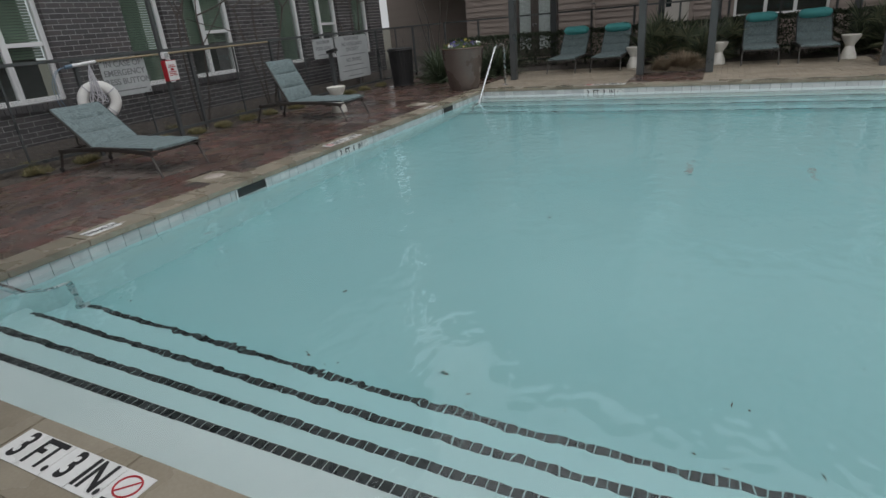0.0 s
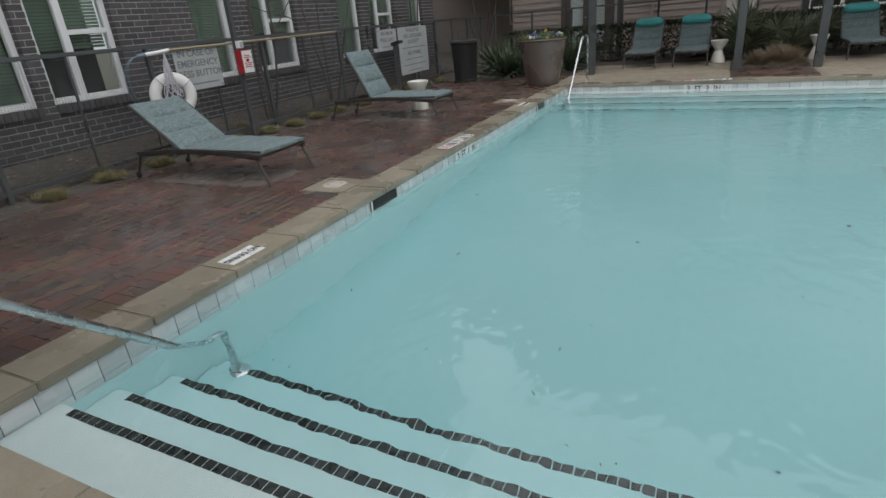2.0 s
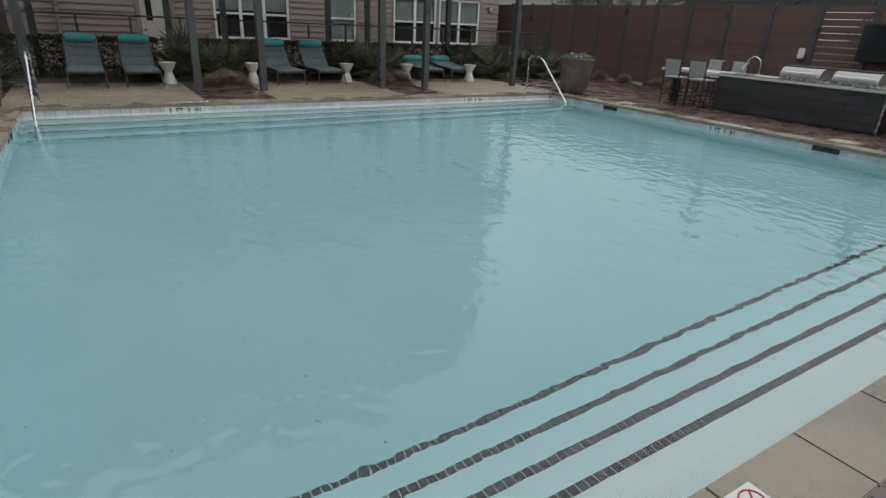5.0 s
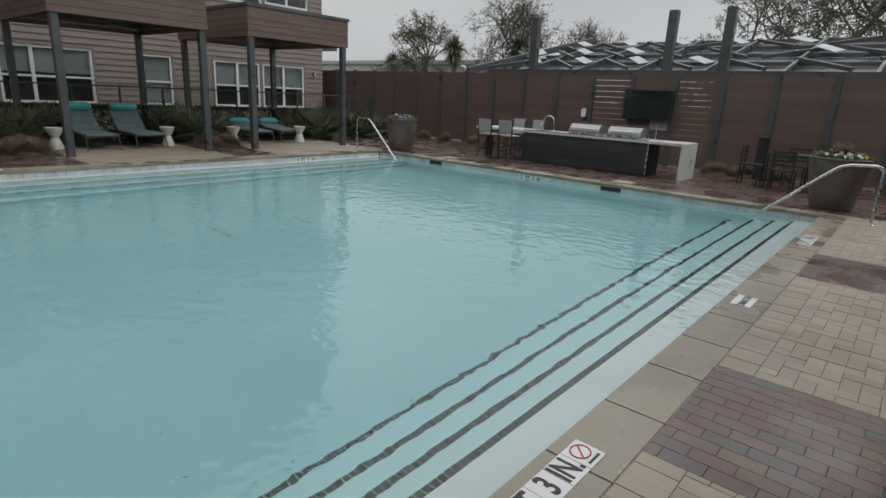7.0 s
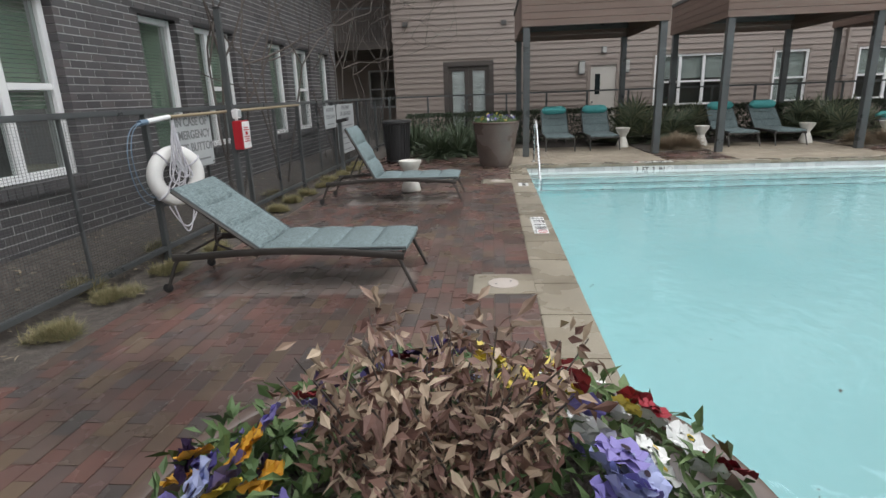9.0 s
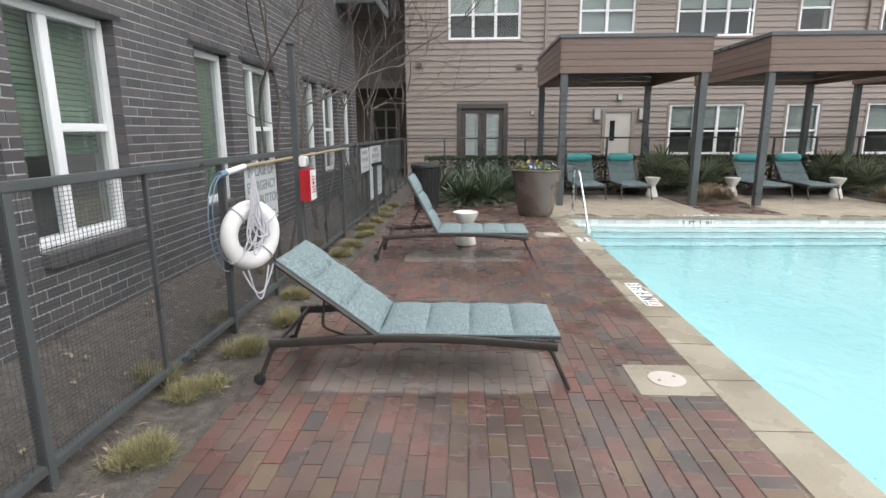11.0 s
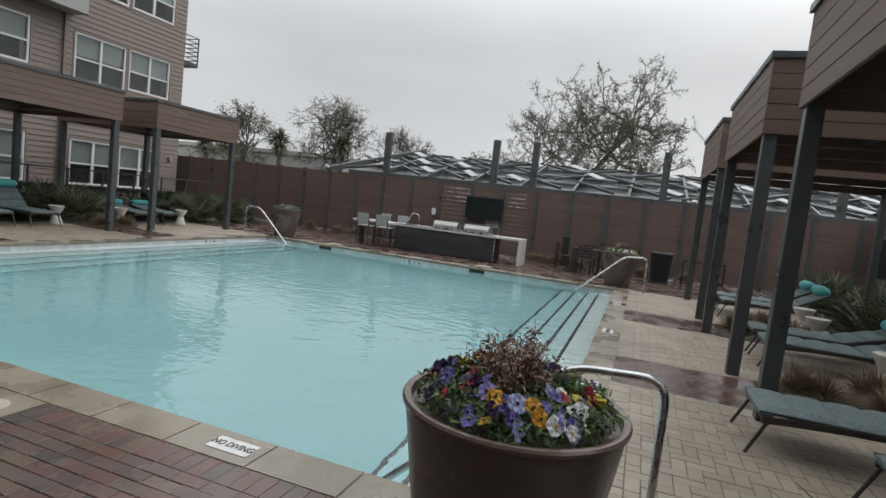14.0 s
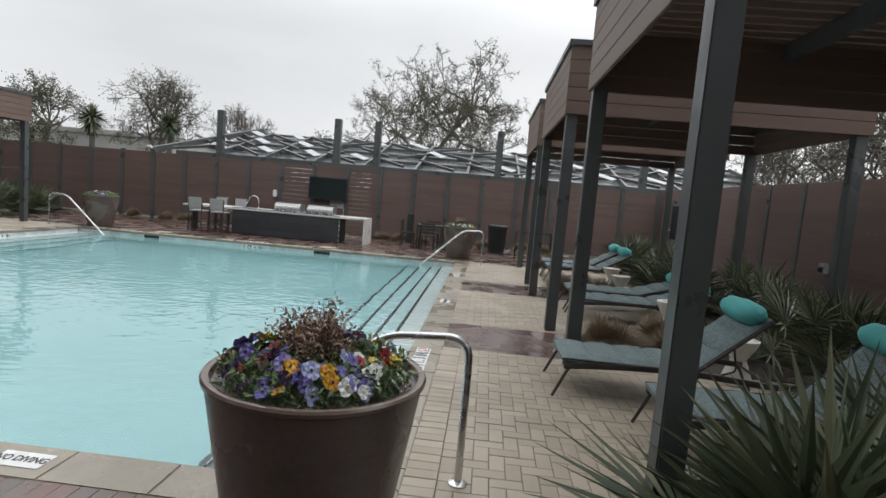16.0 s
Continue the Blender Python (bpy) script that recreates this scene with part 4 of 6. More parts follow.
def sign(y0, y1, z0, z1, lines, size, label, mat=M_SIGNWHITE, ink=M_GREYINK):
    o = thing("sign", label, "sign", (FENCE_X + 0.035, (y0 + y1) / 2, (z0 + z1) / 2))
    w, h = y1 - y0, z1 - z0
    board = part("board", boxed((0, -w / 2, -h / 2), (0.008, w / 2, h / 2), 0.002), mat, o)
    for sy in (-1, 1):
        for sz in (-1, 1):
            bm = lathe(bmesh.new(), [(0.010, 0), (0.010, 0.003), (0.005, 0.006)], 10)
            bmesh.ops.rotate(bm, verts=bm.verts, matrix=Matrix.Rotation(radians(90), 3, "Y"))
            bmesh.ops.translate(bm, verts=bm.verts, vec=(0.008, sy * (w / 2 - 0.03), sz * (h / 2 - 0.03)))
            part("bolt", bm, M_BLACK, o)
    for i, s in enumerate(lines):
        z = h / 2 - h * (i + 0.6) / (len(lines) + 0.2)
        if s.startswith("#"):
            n = float(s[1:])
            part("print_bar", boxed((0.0085, -n * w / 2, z - 0.009), (0.0095, n * w / 2, z + 0.009)), ink, board)
        else:
            words(s, size, ink, board, Matrix.Translation((0.0092, 0, z)) @ FACE_EAST)
    return o
sign(5.19, 5.93, 0.765, 1.30, ["IN CASE OF", "EMERGENCY", "PRESS BUTTON", "#0.8"], 0.118, "weathered white emergency notice sign on the fence")
sign(10.10, 10.85, 0.86, 1.27, ["MAXIMUM", "POOL LOAD", "#0.6"], 0.10, "white pool rules sign with grey print on the fence")
sign(10.92, 12.25, 0.30, 1.28, ["WARNING!", "NO LIFEGUARD", "ON DUTY", "#0.8", "NO DIVING", "#0.6", "#0.8", "#0.5"], 0.12, "tall white warning sign with grey print on the fence")

# life ring, rope, rescue hook
ring = thing("life_ring", "white life ring hung on the fence with rope wound round it", "life ring", (FENCE_X + 0.15, 4.97, 0.765), -29)
bm = bmesh.new()
for i in range(48):
    a0 = 2 * math.pi * i / 48
    for j in range(14):
        b = 2 * math.pi * j / 14
        r = 0.205 + 0.072 * math.cos(b)
        bm.verts.new((0.055 * math.sin(b), r * math.cos(a0), r * math.sin(a0)))
bm.verts.ensure_lookup_table()
for i in range(48):
    for j in range(14):
        bm.faces.new([bm.verts[k] for k in (i * 14 + j, i * 14 + (j + 1) % 14, (i + 1) % 48 * 14 + (j + 1) % 14, (i + 1) % 48 * 14 + j)])
body = part("ring_body", bm, M_RING, ring, "white vinyl ring", True)
for a in (0.6, 2.2, 3.9, 5.4):
    bm = bmesh.new()
    tube(bm, [Vector((0.059 * math.sin(b), (0.205 + 0.077 * math.cos(b)) * math.cos(a), (0.205 + 0.077 * math.cos(b)) * math.sin(a))) for b in np.linspace(0, 2 * math.pi, 19)], 0.008, 6)
    part("rope_band", bm, M_ROPE, body)
rnd = random.Random(3)
rope = thing("rope", "grey violet throw rope looped over the life ring", "rope", (FENCE_X + 0.15, 4.97, 0.765), -29)
for k in range(7):
    a, w = rnd.uniform(-0.06, 0.06), rnd.uniform(0.03, 0.10)
    low = rnd.uniform(-0.16, 0.06)
    pts = [Vector((0.075 + 0.012 * k / 9 + 0.02 * math.sin(3 * t), (a + w * math.sin(2 * math.pi * t + k)) * math.sin(math.pi * t) ** 0.7, 0.50 + (low - 0.50) * (math.sin(math.pi * t) ** 0.8))) for t in np.linspace(0, 1, 22)]
    part("loop", tube(bmesh.new(), pts, 0.006, 6), M_ROPE, rope, smooth=True)
for k, (w, low) in enumerate(((0.10, -0.52), (0.15, -0.47))):
    pts = [Vector((0.06, -w + 2 * w * t, -0.26 + (low + 0.26) * math.sin(math.pi * t))) for t in np.linspace(0, 1, 16)]
    part("loop", tube(bmesh.new(), pts, 0.007, 6), M_ROPE, rope, smooth=True)
hook = thing("rescue_hook", "blue and white rescue hook on a tan pole along the fence", "rescue hook", (FENCE_X + 0.07, 5.08, 1.29))
part("pole", tube(bmesh.new(), [(0, -0.02, 0), (0.01, 3.6, 0.03)], 0.016, 10), M_POLE, hook, "tan fibreglass pole", True)
part("grip", tube(bmesh.new(), [(0, -0.36, -0.03), (0, 0.05, 0.0)], 0.023, 10), M_WHITE, hook, "white plastic grip", True)
part("collar", tube(bmesh.new(), [(0, -0.40, -0.035), (0, -0.30, -0.027)], 0.026, 10), M_BLUE, hook, "blue plastic collar", True)
for dx, s in ((0.01, 1.0), (0.03, 0.9)):
    part("hook_bar", tube(bmesh.new(), [(dx, -0.36 - 0.33 * s * math.sin(t) ** 0.8 * (1 - 0.25 * t / math.pi), -0.03 - 0.72 * s * (1 - math.cos(t)) / 2) for t in np.linspace(0.0, math.pi * 0.97, 24)], 0.0045, 7), M_BLUE, hook, "thin blue coated bar", True)
bol = thing("call_post", "dark steel call post with a sloped head by the fence", "call post", (-7.66, 10.45, -0.012))
part("shaft", boxed((-0.035, -0.035, -0.01), (0.035, 0.035, 0.98), 0.005), M_STEEL, bol)
part("head", box(bmesh.new(), (-0.05, -0.09, -0.03), (0.15, 0.09, 0.03), 0.008, pose(0, 0, 1.0, 0, -12, 0)), M_BLACK, bol)


# ---- loungers ----
def lounger(at, turn, back=38, pillow=False, group="loungers", label="bronze framed lounger with blue grey padded sling"):
    """Foot at the origin, head along +x, 0.68 wide."""
    o = thing("sun_lounger", label, "lounger", at, turn, group)
    W, seat = 0.33, 1.18
    rb = radians(back)
    def rail(y):
        pts = [(0.08 + t * 1.78, y, 0.275 + 0.045 * math.sin(math.pi * min(1, t * 1.05))) for t in np.linspace(0, 1, 15)]
        return pts
    for y in (-W, W):
        bm = bmesh.new()
        rings = [[bm.verts.new((p[0], p[1] + sy * 0.016, p[2] + sz * 0.026)) for sy, sz in ((-1, -0.7), (-0.7, -1), (0.7, -1), (1, -0.7), (1, 0.7), (0.7, 1), (-0.7, 1), (-1, 0.7))] for p in rail(y)]
        for a, b in zip(rings, rings[1:]):
            for q in range(8):
                bm.faces.new((a[q], b[q], b[(q + 1) % 8], a[(q + 1) % 8]))
        bm.faces.new(rings[0])
        bm.faces.new(rings[-1][::-1])
        part("side_rail", bm, M_BRONZE, o, smooth=True)
        part("leg", tube(bmesh.new(), bend([(0.20, y, 0.29), (0.12, y, 0.26), (0.0, y * 1.03, 0.0)], 0.05), 0.014, 8), M_BRONZE, o, smooth=True)
        leg = part("leg", tube(bmesh.new(), bend([(1.72, y, 0.30), (1.84, y, 0.25), (1.93, y * 1.03, 0.035)], 0.05), 0.015, 8), M_BRONZE, o, smooth=True)
        bm = lathe(bmesh.new(), [(0.022, -0.012), (0.036, -0.010), (0.036, 0.010), (0.022, 0.012)], 16)
        bmesh.ops.rotate(bm, verts=bm.verts, matrix=Matrix.Rotation(radians(90), 3, "X"))
        bmesh.ops.translate(bm, verts=bm.verts, vec=(1.935, y * 1.03, 0.036))
        part("wheel", bm, M_BLACK, leg, "small black wheel", True)
    for x in (0.09, 1.20, 1.80):
        part("crossbar", tube(bmesh.new(), [(x, -W, 0.285), (x, W, 0.285)], 0.013, 8), M_BRONZE, o)
    hinge = Vector((seat, 0, 0.325))
    ux, uz = math.cos(rb), math.sin(rb)
    for y in (-W + 0.004, W - 0.004):
        part("back_rail", tube(bmesh.new(), [hinge + Vector((0, y, 0)), hinge + Vector((0.76 * ux, y, 0.76 * uz))], 0.016, 8), M_BRONZE, o, smooth=True)
        if back > 12:
            part("prop", tube(bmesh.new(), bend([hinge + Vector((0.42 * ux, y * 0.8, 0.42 * uz - 0.02)), (seat + 0.36, y * 0.8, 0.36), (seat + 0.18, y * 0.8, 0.29)], 0.04), 0.009, 7), M_BRONZE, o, smooth=True)
    def pad(origin, ux, uz, L, tufts, name):
        bm = bmesh.new()
        nu, nv = 12 * tufts, 10
        top, bot = [], []
        for i in range(nu + 1):
            s = i / nu
            puff = 0.030 * abs(math.sin(math.pi * s * tufts)) ** 0.42 - 0.008
            rt, rb_ = [], []
            for j in range(nv + 1):
                v = -1 + 2 * j / nv
                e = max(0.0, 1 - abs(v) ** 6) ** 0.5
                sag = -0.012 * (1 - v * v)
                h = 0.012 + (puff + 0.016) * e + sag
                y = v * (W - 0.005)
                rt.append(bm.verts.new(origin + Vector((ux * s * L - uz * h, y, uz * s * L + ux * h))))
                rb_.append(bm.verts.new(origin + Vector((ux * s * L - uz * (-0.008 + sag), y, uz * s * L + ux * (-0.008 + sag)))))
            top.append(rt)
            bot.append(rb_)
        for i in range(nu):
            for j in range(nv):
                bm.faces.new((top[i][j], top[i + 1][j], top[i + 1][j + 1], top[i][j + 1]))
                bm.faces.new((bot[i][j], bot[i][j + 1], bot[i + 1][j + 1], bot[i + 1][j]))
            bm.faces.new((top[i][0], bot[i][0], bot[i + 1][0], top[i + 1][0]))
            bm.faces.new((top[i][nv], top[i + 1][nv], bot[i + 1][nv], bot[i][nv]))
        for i in (0, nu):
            for j in range(nv):
                bm.faces.new((top[i][j], top[i][j + 1], bot[i][j + 1], bot[i][j]))
        bmesh.ops.recalc_face_normals(bm, faces=bm.faces)
        cover = part(name, bm, M_FABRIC, o, "blue grey padded sling", True)
        for v in (-1, 1):
            pts = [origin + Vector((ux * s * L - uz * 0.011, v * (W - 0.006), uz * s * L + ux * 0.011)) for s in (0.0, 0.5, 1.0)]
            part("piping", tube(bmesh.new(), pts, 0.009, 6), M_PIPING, cover, "dark edge piping", True)
        return cover
    pad(Vector((0.06, 0, 0.325)), 1.0, 0.0, seat - 0.07, 4, "seat_pad")
    pad(hinge + Vector((0.0, 0, 0.005)), ux, uz, 0.77, 3, "back_pad")
    if pillow:
        bm = bmesh.new()
        c = hinge + Vector((0.70 * ux - 0.095 * uz, 0, 0.70 * uz + 0.095 * ux))
        n = 20
        rings = []
        for i, yy in enumerate(np.linspace(-0.31, 0.31, 17)):
            e = (1 - (abs(yy) / 0.315) ** 5) ** 0.5
            rings.append([bm.verts.new(c + Vector((math.cos(k * 2 * math.pi / n) * 0.115 * e, yy, math.sin(k * 2 * math.pi / n) * 0.100 * e + 0.006 * math.sin(k * 2 + yy * 15)))) for k in range(n)])
        for a, b in zip(rings, rings[1:]):
            for k in range(n):
                bm.faces.new((a[k], a[(k + 1) % n], b[(k + 1) % n], b[k]))
        bm.faces.new(rings[0][::-1])
        bm.faces.new(rings[-1])
        cushion = part("headrest", bm, M_TEAL, o, "turquoise bolster headrest", True)
        part("strap", tube(bmesh.new(), [c + Vector((math.cos(t) * 0.107, 0.2, math.sin(t) * 0.083)) for t in np.linspace(0, 2 * math.pi, 17)], 0.004, 5), M_TEAL, cushion)
    return o
lounger((-5.386, 4.27, 0), 180, 37, group="loungers by the brick wall")
lounger((-5.214, 7.71, 0), 180, 62, group="loungers by the brick wall", label="bronze framed lounger with raised blue grey back")
for x, b in ((-3.22, 46), (-2.19, 46), (0.93, 44), (1.95, 44)):
    lounger((x, 13.40, 0), 90, b, True, "loungers under the north pergolas", "blue grey lounger with a turquoise bolster, back raised")
for x, t in ((5.0, 80), (6.0, 80)):
    lounger((x, 13.7, 0), t, 6, True, "loungers under the north pergolas", "blue grey lounger laid flat with a turquoise bolster")
for x, y, b in ((-2.01, -0.64, 41), (-3.10, -1.22, 46), (1.25, -1.30, 16), (2.15, -1.30, 16), (5.3, -1.3, 30), (6.2, -1.3, 30)):
    lounger((x, y, 0), -90, b, True, "loungers under the south pergolas", "blue grey lounger with a turquoise bolster headrest")


def side_table(x, y, s=1.0, lean=0):
    o = thing("side_table", "white ceramic hourglass side table", "side table", (x, y, 0), group="side tables")
    prof = [(0.135, 0), (0.150, 0.012), (0.140, 0.07), (0.095, 0.20), (0.075, 0.25), (0.090, 0.29), (0.145, 0.38), (0.172, 0.445), (0.175, 0.462), (0.162, 0.468), (0.150, 0.452), (0.02, 0.448)]
    part("table_body", lathe(bmesh.new(), [(r * s, z * s) for r, z in prof], 36), M_TABLE, o, smooth=True)
for x, y in ((-6.05, 8.32), (-1.66, 14.05), (0.15, 13.95), (2.50, 13.9), (4.2, 13.8), (6.2, 13.7), (-1.39, -2.60), (0.62, -2.55), (3.2, -2.5), (4.4, -2.6)):
    side_table(x, y)


# ---- planters ----
def pot(parent, r0, r1, h):
    prof = [(r0 * 0.96, 0), (r0, 0.015)]
    for t in np.linspace(0.1, 0.965, 9):
        prof.append((r0 + (r1 - 0.006 - r0) * t ** 0.92, h * t))
    part("pot_body", lathe(bmesh.new(), prof + [(r1 - 0.03, h - 0.03), (r0 * 0.5, h - 0.12)], 56), M_POT, parent, "taupe glazed pot", True)
    rim = [(r1 - 0.010, h - 0.034), (r1 + 0.001, h - 0.026), (r1 + 0.003, h - 0.012), (r1 - 0.004, h - 0.002), (r1 - 0.016, h), (r1 - 0.030, h - 0.004), (r1 - 0.038, h - 0.016), (r1 - 0.046, h - 0.10)]
    bm = bmesh.new()
    segs = 56
    rings = [[bm.verts.new((r * math.cos(2 * math.pi * k / segs), r * math.sin(2 * math.pi * k / segs), z)) for k in range(segs)] for r, z in rim]
    for a, b in zip(rings, rings[1:]):
        for k in range(segs):
            bm.faces.new((a[k], a[(k + 1) % segs], b[(k + 1) % segs], b[k]))
    part("rim", bm, M_POTRIM, parent, "wet brown rolled rim", True)
    part("soil", lathe(bmesh.new(), [(r1 - 0.044, h - 0.10), (r1 - 0.046, h - 0.06), (0.05, h - 0.02)], 32), M_MULCH, parent, "dark potting soil")


def leaf_quad(bm, p, d, n, length, width, fold=0.25):
    """A pointed leaf of four triangles from p along d, n its upper side."""
    d, n = d.normalized(), n.normalized()
    s = d.cross(n).normalized()
    v = [bm.verts.new(q) for q in (p, p + d * length * 0.45 + s * width / 2 + n * width * fold, p + d * length - n * length * 0.12, p + d * length * 0.45 - s * width / 2 + n * width * fold, p + d * length * 0.5)]
    bm.faces.new((v[0], v[1], v[4]))
    bm.faces.new((v[1], v[2], v[4]))
    bm.faces.new((v[2], v[3], v[4]))
    bm.faces.new((v[3], v[0], v[4]))


def unit(rnd, up=0.0):
    while True:
        v = Vector((rnd.uniform(-1, 1), rnd.uniform(-1, 1), rnd.uniform(-1, 1)))
        if 0.1 < v.length < 1:
            v.normalize()
            v.z += up
            return v.normalized()


def petals(colour, heart):
    """One pansy: five overlapping rounded petals and a dark or yellow heart."""
    bm = bmesh.new()
    for a, r, z in ((58, 0.023, 0.002), (122, 0.023, 0.003), (2, 0.020, 0.005), (178, 0.020, 0.006), (270, 0.024, 0.008)):
        c = Vector((math.cos(radians(a)) * 0.016, math.sin(radians(a)) * 0.016, z))
        mid = bm.verts.new(c + Vector((0, 0, -0.002)))
        ring = [bm.verts.new(c + Vector((r * (1 + 0.06 * math.sin(3 * t + a)) * math.cos(t), r * (1 + 0.06 * math.sin(3 * t + a)) * math.sin(t), 0.0045 * math.sin(4 * t + a * 1.7)))) for t in np.linspace(0, 2 * math.pi, 17)[:-1]]
        for k in range(16):
            bm.faces.new((mid, ring[k], ring[(k + 1) % 16]))
    pet = finish(bm, "petals", colour, True)
    bm = bmesh.new()
    mid = bm.verts.new((0, 0, 0.0125))
    ring = [bm.verts.new((0.007 * math.cos(t), 0.007 * math.sin(t) - 0.002, 0.0115)) for t in np.linspace(0, 2 * math.pi, 9)[:-1]]
    for k in range(8):
        bm.faces.new((mid, ring[k], ring[(k + 1) % 8]))
    return pet, finish(bm, "heart", heart)


def petal_mat(name, a, b):
    return material(name, [a, b], 0.6, per="object", scale=30, fine=200, bump=0.1, depth=0.002)


M_HEARTDARK = material("dark flower heart", [(0.015, 0.006, 0.02), (0.03, 0.012, 0.03)], 0.7, scale=40, fine=90, bump=0)
M_HEARTYEL = material("yellow flower heart", [(0.55, 0.38, 0.03), (0.62, 0.45, 0.06)], 0.7, scale=40, fine=90, bump=0)
PANSIES = [petals(petal_mat("violet petal", (0.13, 0.11, 0.36), (0.26, 0.22, 0.52)), M_HEARTDARK), petals(petal_mat("dark purple petal", (0.022, 0.008, 0.045), (0.045, 0.014, 0.075)), M_HEARTDARK),
           petals(petal_mat("white petal", (0.66, 0.67, 0.66), (0.80, 0.80, 0.78)), M_HEARTYEL), petals(petal_mat("yellow petal", (0.55, 0.42, 0.05), (0.66, 0.55, 0.14)), M_HEARTDARK),
           petals(petal_mat("crimson petal", (0.20, 0.008, 0.018), (0.32, 0.015, 0.03)), M_HEARTDARK), petals(petal_mat("orange petal", (0.58, 0.28, 0.02), (0.66, 0.36, 0.04)), M_HEARTDARK),
           petals(petal_mat("lilac petal", (0.30, 0.33, 0.58), (0.42, 0.46, 0.68)), M_HEARTDARK)]
# colours round the planter, by sectors of thirty degrees from the east
ROUND = [(2, 4, 0), (4, 2, 3), (4, 6, 3), (4, 1, 0), (2, 1, 1, 4), (1, 5, 0, 1), (0, 3, 0, 6, 5), (0, 6, 0, 2), (2, 3, 2, 4), (3, 2, 6), (3, 6, 2), (0, 0, 6)]


def planter(at, r0, r1, h, seed, flowers, shrub, dense=1.0, turn=0):
    rnd = random.Random(seed)
    o = thing("planter", "tall round taupe planter full of mixed pansies", "planter", at, turn, "poolside planters")
    pot(o, r0, r1, h)
    bm = bmesh.new()
    for i in range(int(3000 * dense)):
        a, r = rnd.uniform(0, 2 * math.pi), (r1 - 0.062) * math.sqrt(rnd.random())
        top = h - 0.05 + 0.15 * rnd.random() * (1.1 - 0.45 * r / r1)
        leaf_quad(bm, Vector((r * math.cos(a), r * math.sin(a), top)), unit(rnd, 0.5), unit(rnd, 1.2), rnd.uniform(0.025, 0.055), rnd.uniform(0.010, 0.020))
    tagged(part("foliage", bm, M_GREEN, o, "bushy green pansy leaves"), kind="stuff")
    for i in range(flowers):
        for _ in range(40):
            a, r = rnd.uniform(0, 2 * math.pi), (r1 - 0.068) * math.sqrt(rnd.uniform(0.10, 1))
            if not (shrub and r < r1 * 0.42):
                break
        zone = int((a / (2 * math.pi) * 6 + seed) % 6)
        pet, heart = PANSIES[rnd.choice(ROUND[int(a / (2 * math.pi) * 12) % 12]) if turn == 0 and shrub > 0.92 else rnd.choice([zone, zone, rnd.randrange(6), 0, 2])]
        f = part("flower", pet, None, o)
        tilt = rnd.uniform(20, 75)
        s = rnd.uniform(0.62, 0.96)
        f.matrix_local = pose(r * math.cos(a), r * math.sin(a), h + 0.02 + 0.12 * (1 - r / r1) + rnd.uniform(-0.03, 0.03), 0, 0, math.degrees(a) + rnd.uniform(-60, 60)) @ pose(0, 0, 0, 0, tilt, 0) @ pose(0, 0, 0, 0, 0, rnd.uniform(60, 120)) @ Matrix.Scale(s, 4)
        part("heart", heart, None, f)
    if shrub:
        bm, tw = bmesh.new(), bmesh.new()
        for i in range(80):
            d = unit(rnd, 1.9)
            L = rnd.uniform(0.16, 0.30) * shrub * 1.15
            base = Vector((rnd.uniform(-0.05, 0.05), rnd.uniform(-0.05, 0.05), h - 0.03))
            tip = base + d * L + Vector((0, 0, -0.03 * rnd.random()))
            tube(tw, [base, base + d * L * 0.5 + Vector((0, 0, 0.02)), tip], 0.003, 4, 0.001)
            for j in range(40):
                t = rnd.uniform(0.25, 1.05)
                leaf_quad(bm, base + (tip - base) * t + 0.022 * unit(rnd), unit(rnd, -0.1), unit(rnd, 0.6), rnd.uniform(0.018, 0.036), rnd.uniform(0.008, 0.014), 0.25)
        tagged(part("twig_mass", tw, M_TWIG, o), kind="stuff")
        tagged(part("dry_foliage", bm, M_NANDINA, o, "dry reddish brown nandina leaves"), kind="stuff")
    return o
planter((-4.88, 0.70, 0), 0.29, 0.447, 0.885, 4, 140, 0.96)
planter((-4.75, 11.16, 0), 0.31, 0.47, 0.86, 2, 60, 0, 0.8)
planter((7.62, 10.88, 0), 0.31, 0.47, 0.86, 3, 50, 0, 0.8)
planter((7.85, 0.74, 0), 0.31, 0.47, 0.86, 5, 50, 0.9, 0.8)


# ---- litter bins ----
def bin_(x, y):
    o = thing("litter_bin", "black slatted steel litter bin", "litter bin", (x, y, 0), group="litter bins")
    part("liner", lathe(bmesh.new(), [(0.20, 0.02), (0.21, 0.05), (0.25, 0.80), (0.20, 0.81)], 32), M_BLACK, o, smooth=True)
    for k in range(26):
        a = 2 * math.pi * k / 26
        part("slat", box(bmesh.new(), (-0.006, -0.02, 0.0), (0.006, 0.02, 0.80), 0, pose(0.245 * math.cos(a), 0.245 * math.sin(a), 0.03, 0, 0, math.degrees(a)) @ pose(0, 0, 0, 0, 3.5, 0)), M_BLACK, o)
    for z, r in ((0.03, 0.255), (0.84, 0.31)):
        part("hoop", tube(bmesh.new(), [(r * math.cos(t), r * math.sin(t), z) for t in np.linspace(0, 2 * math.pi, 33)], 0.016, 8, caps=False), M_BLACK, o, smooth=True)
    part("lid", lathe(bmesh.new(), [(0.315, 0.855), (0.318, 0.875), (0.29, 0.895), (0.14, 0.90), (0.13, 0.86)], 36), M_BLACK, o, smooth=True)
bin_(-6.90, 12.25)
bin_(10.15, -0.33)


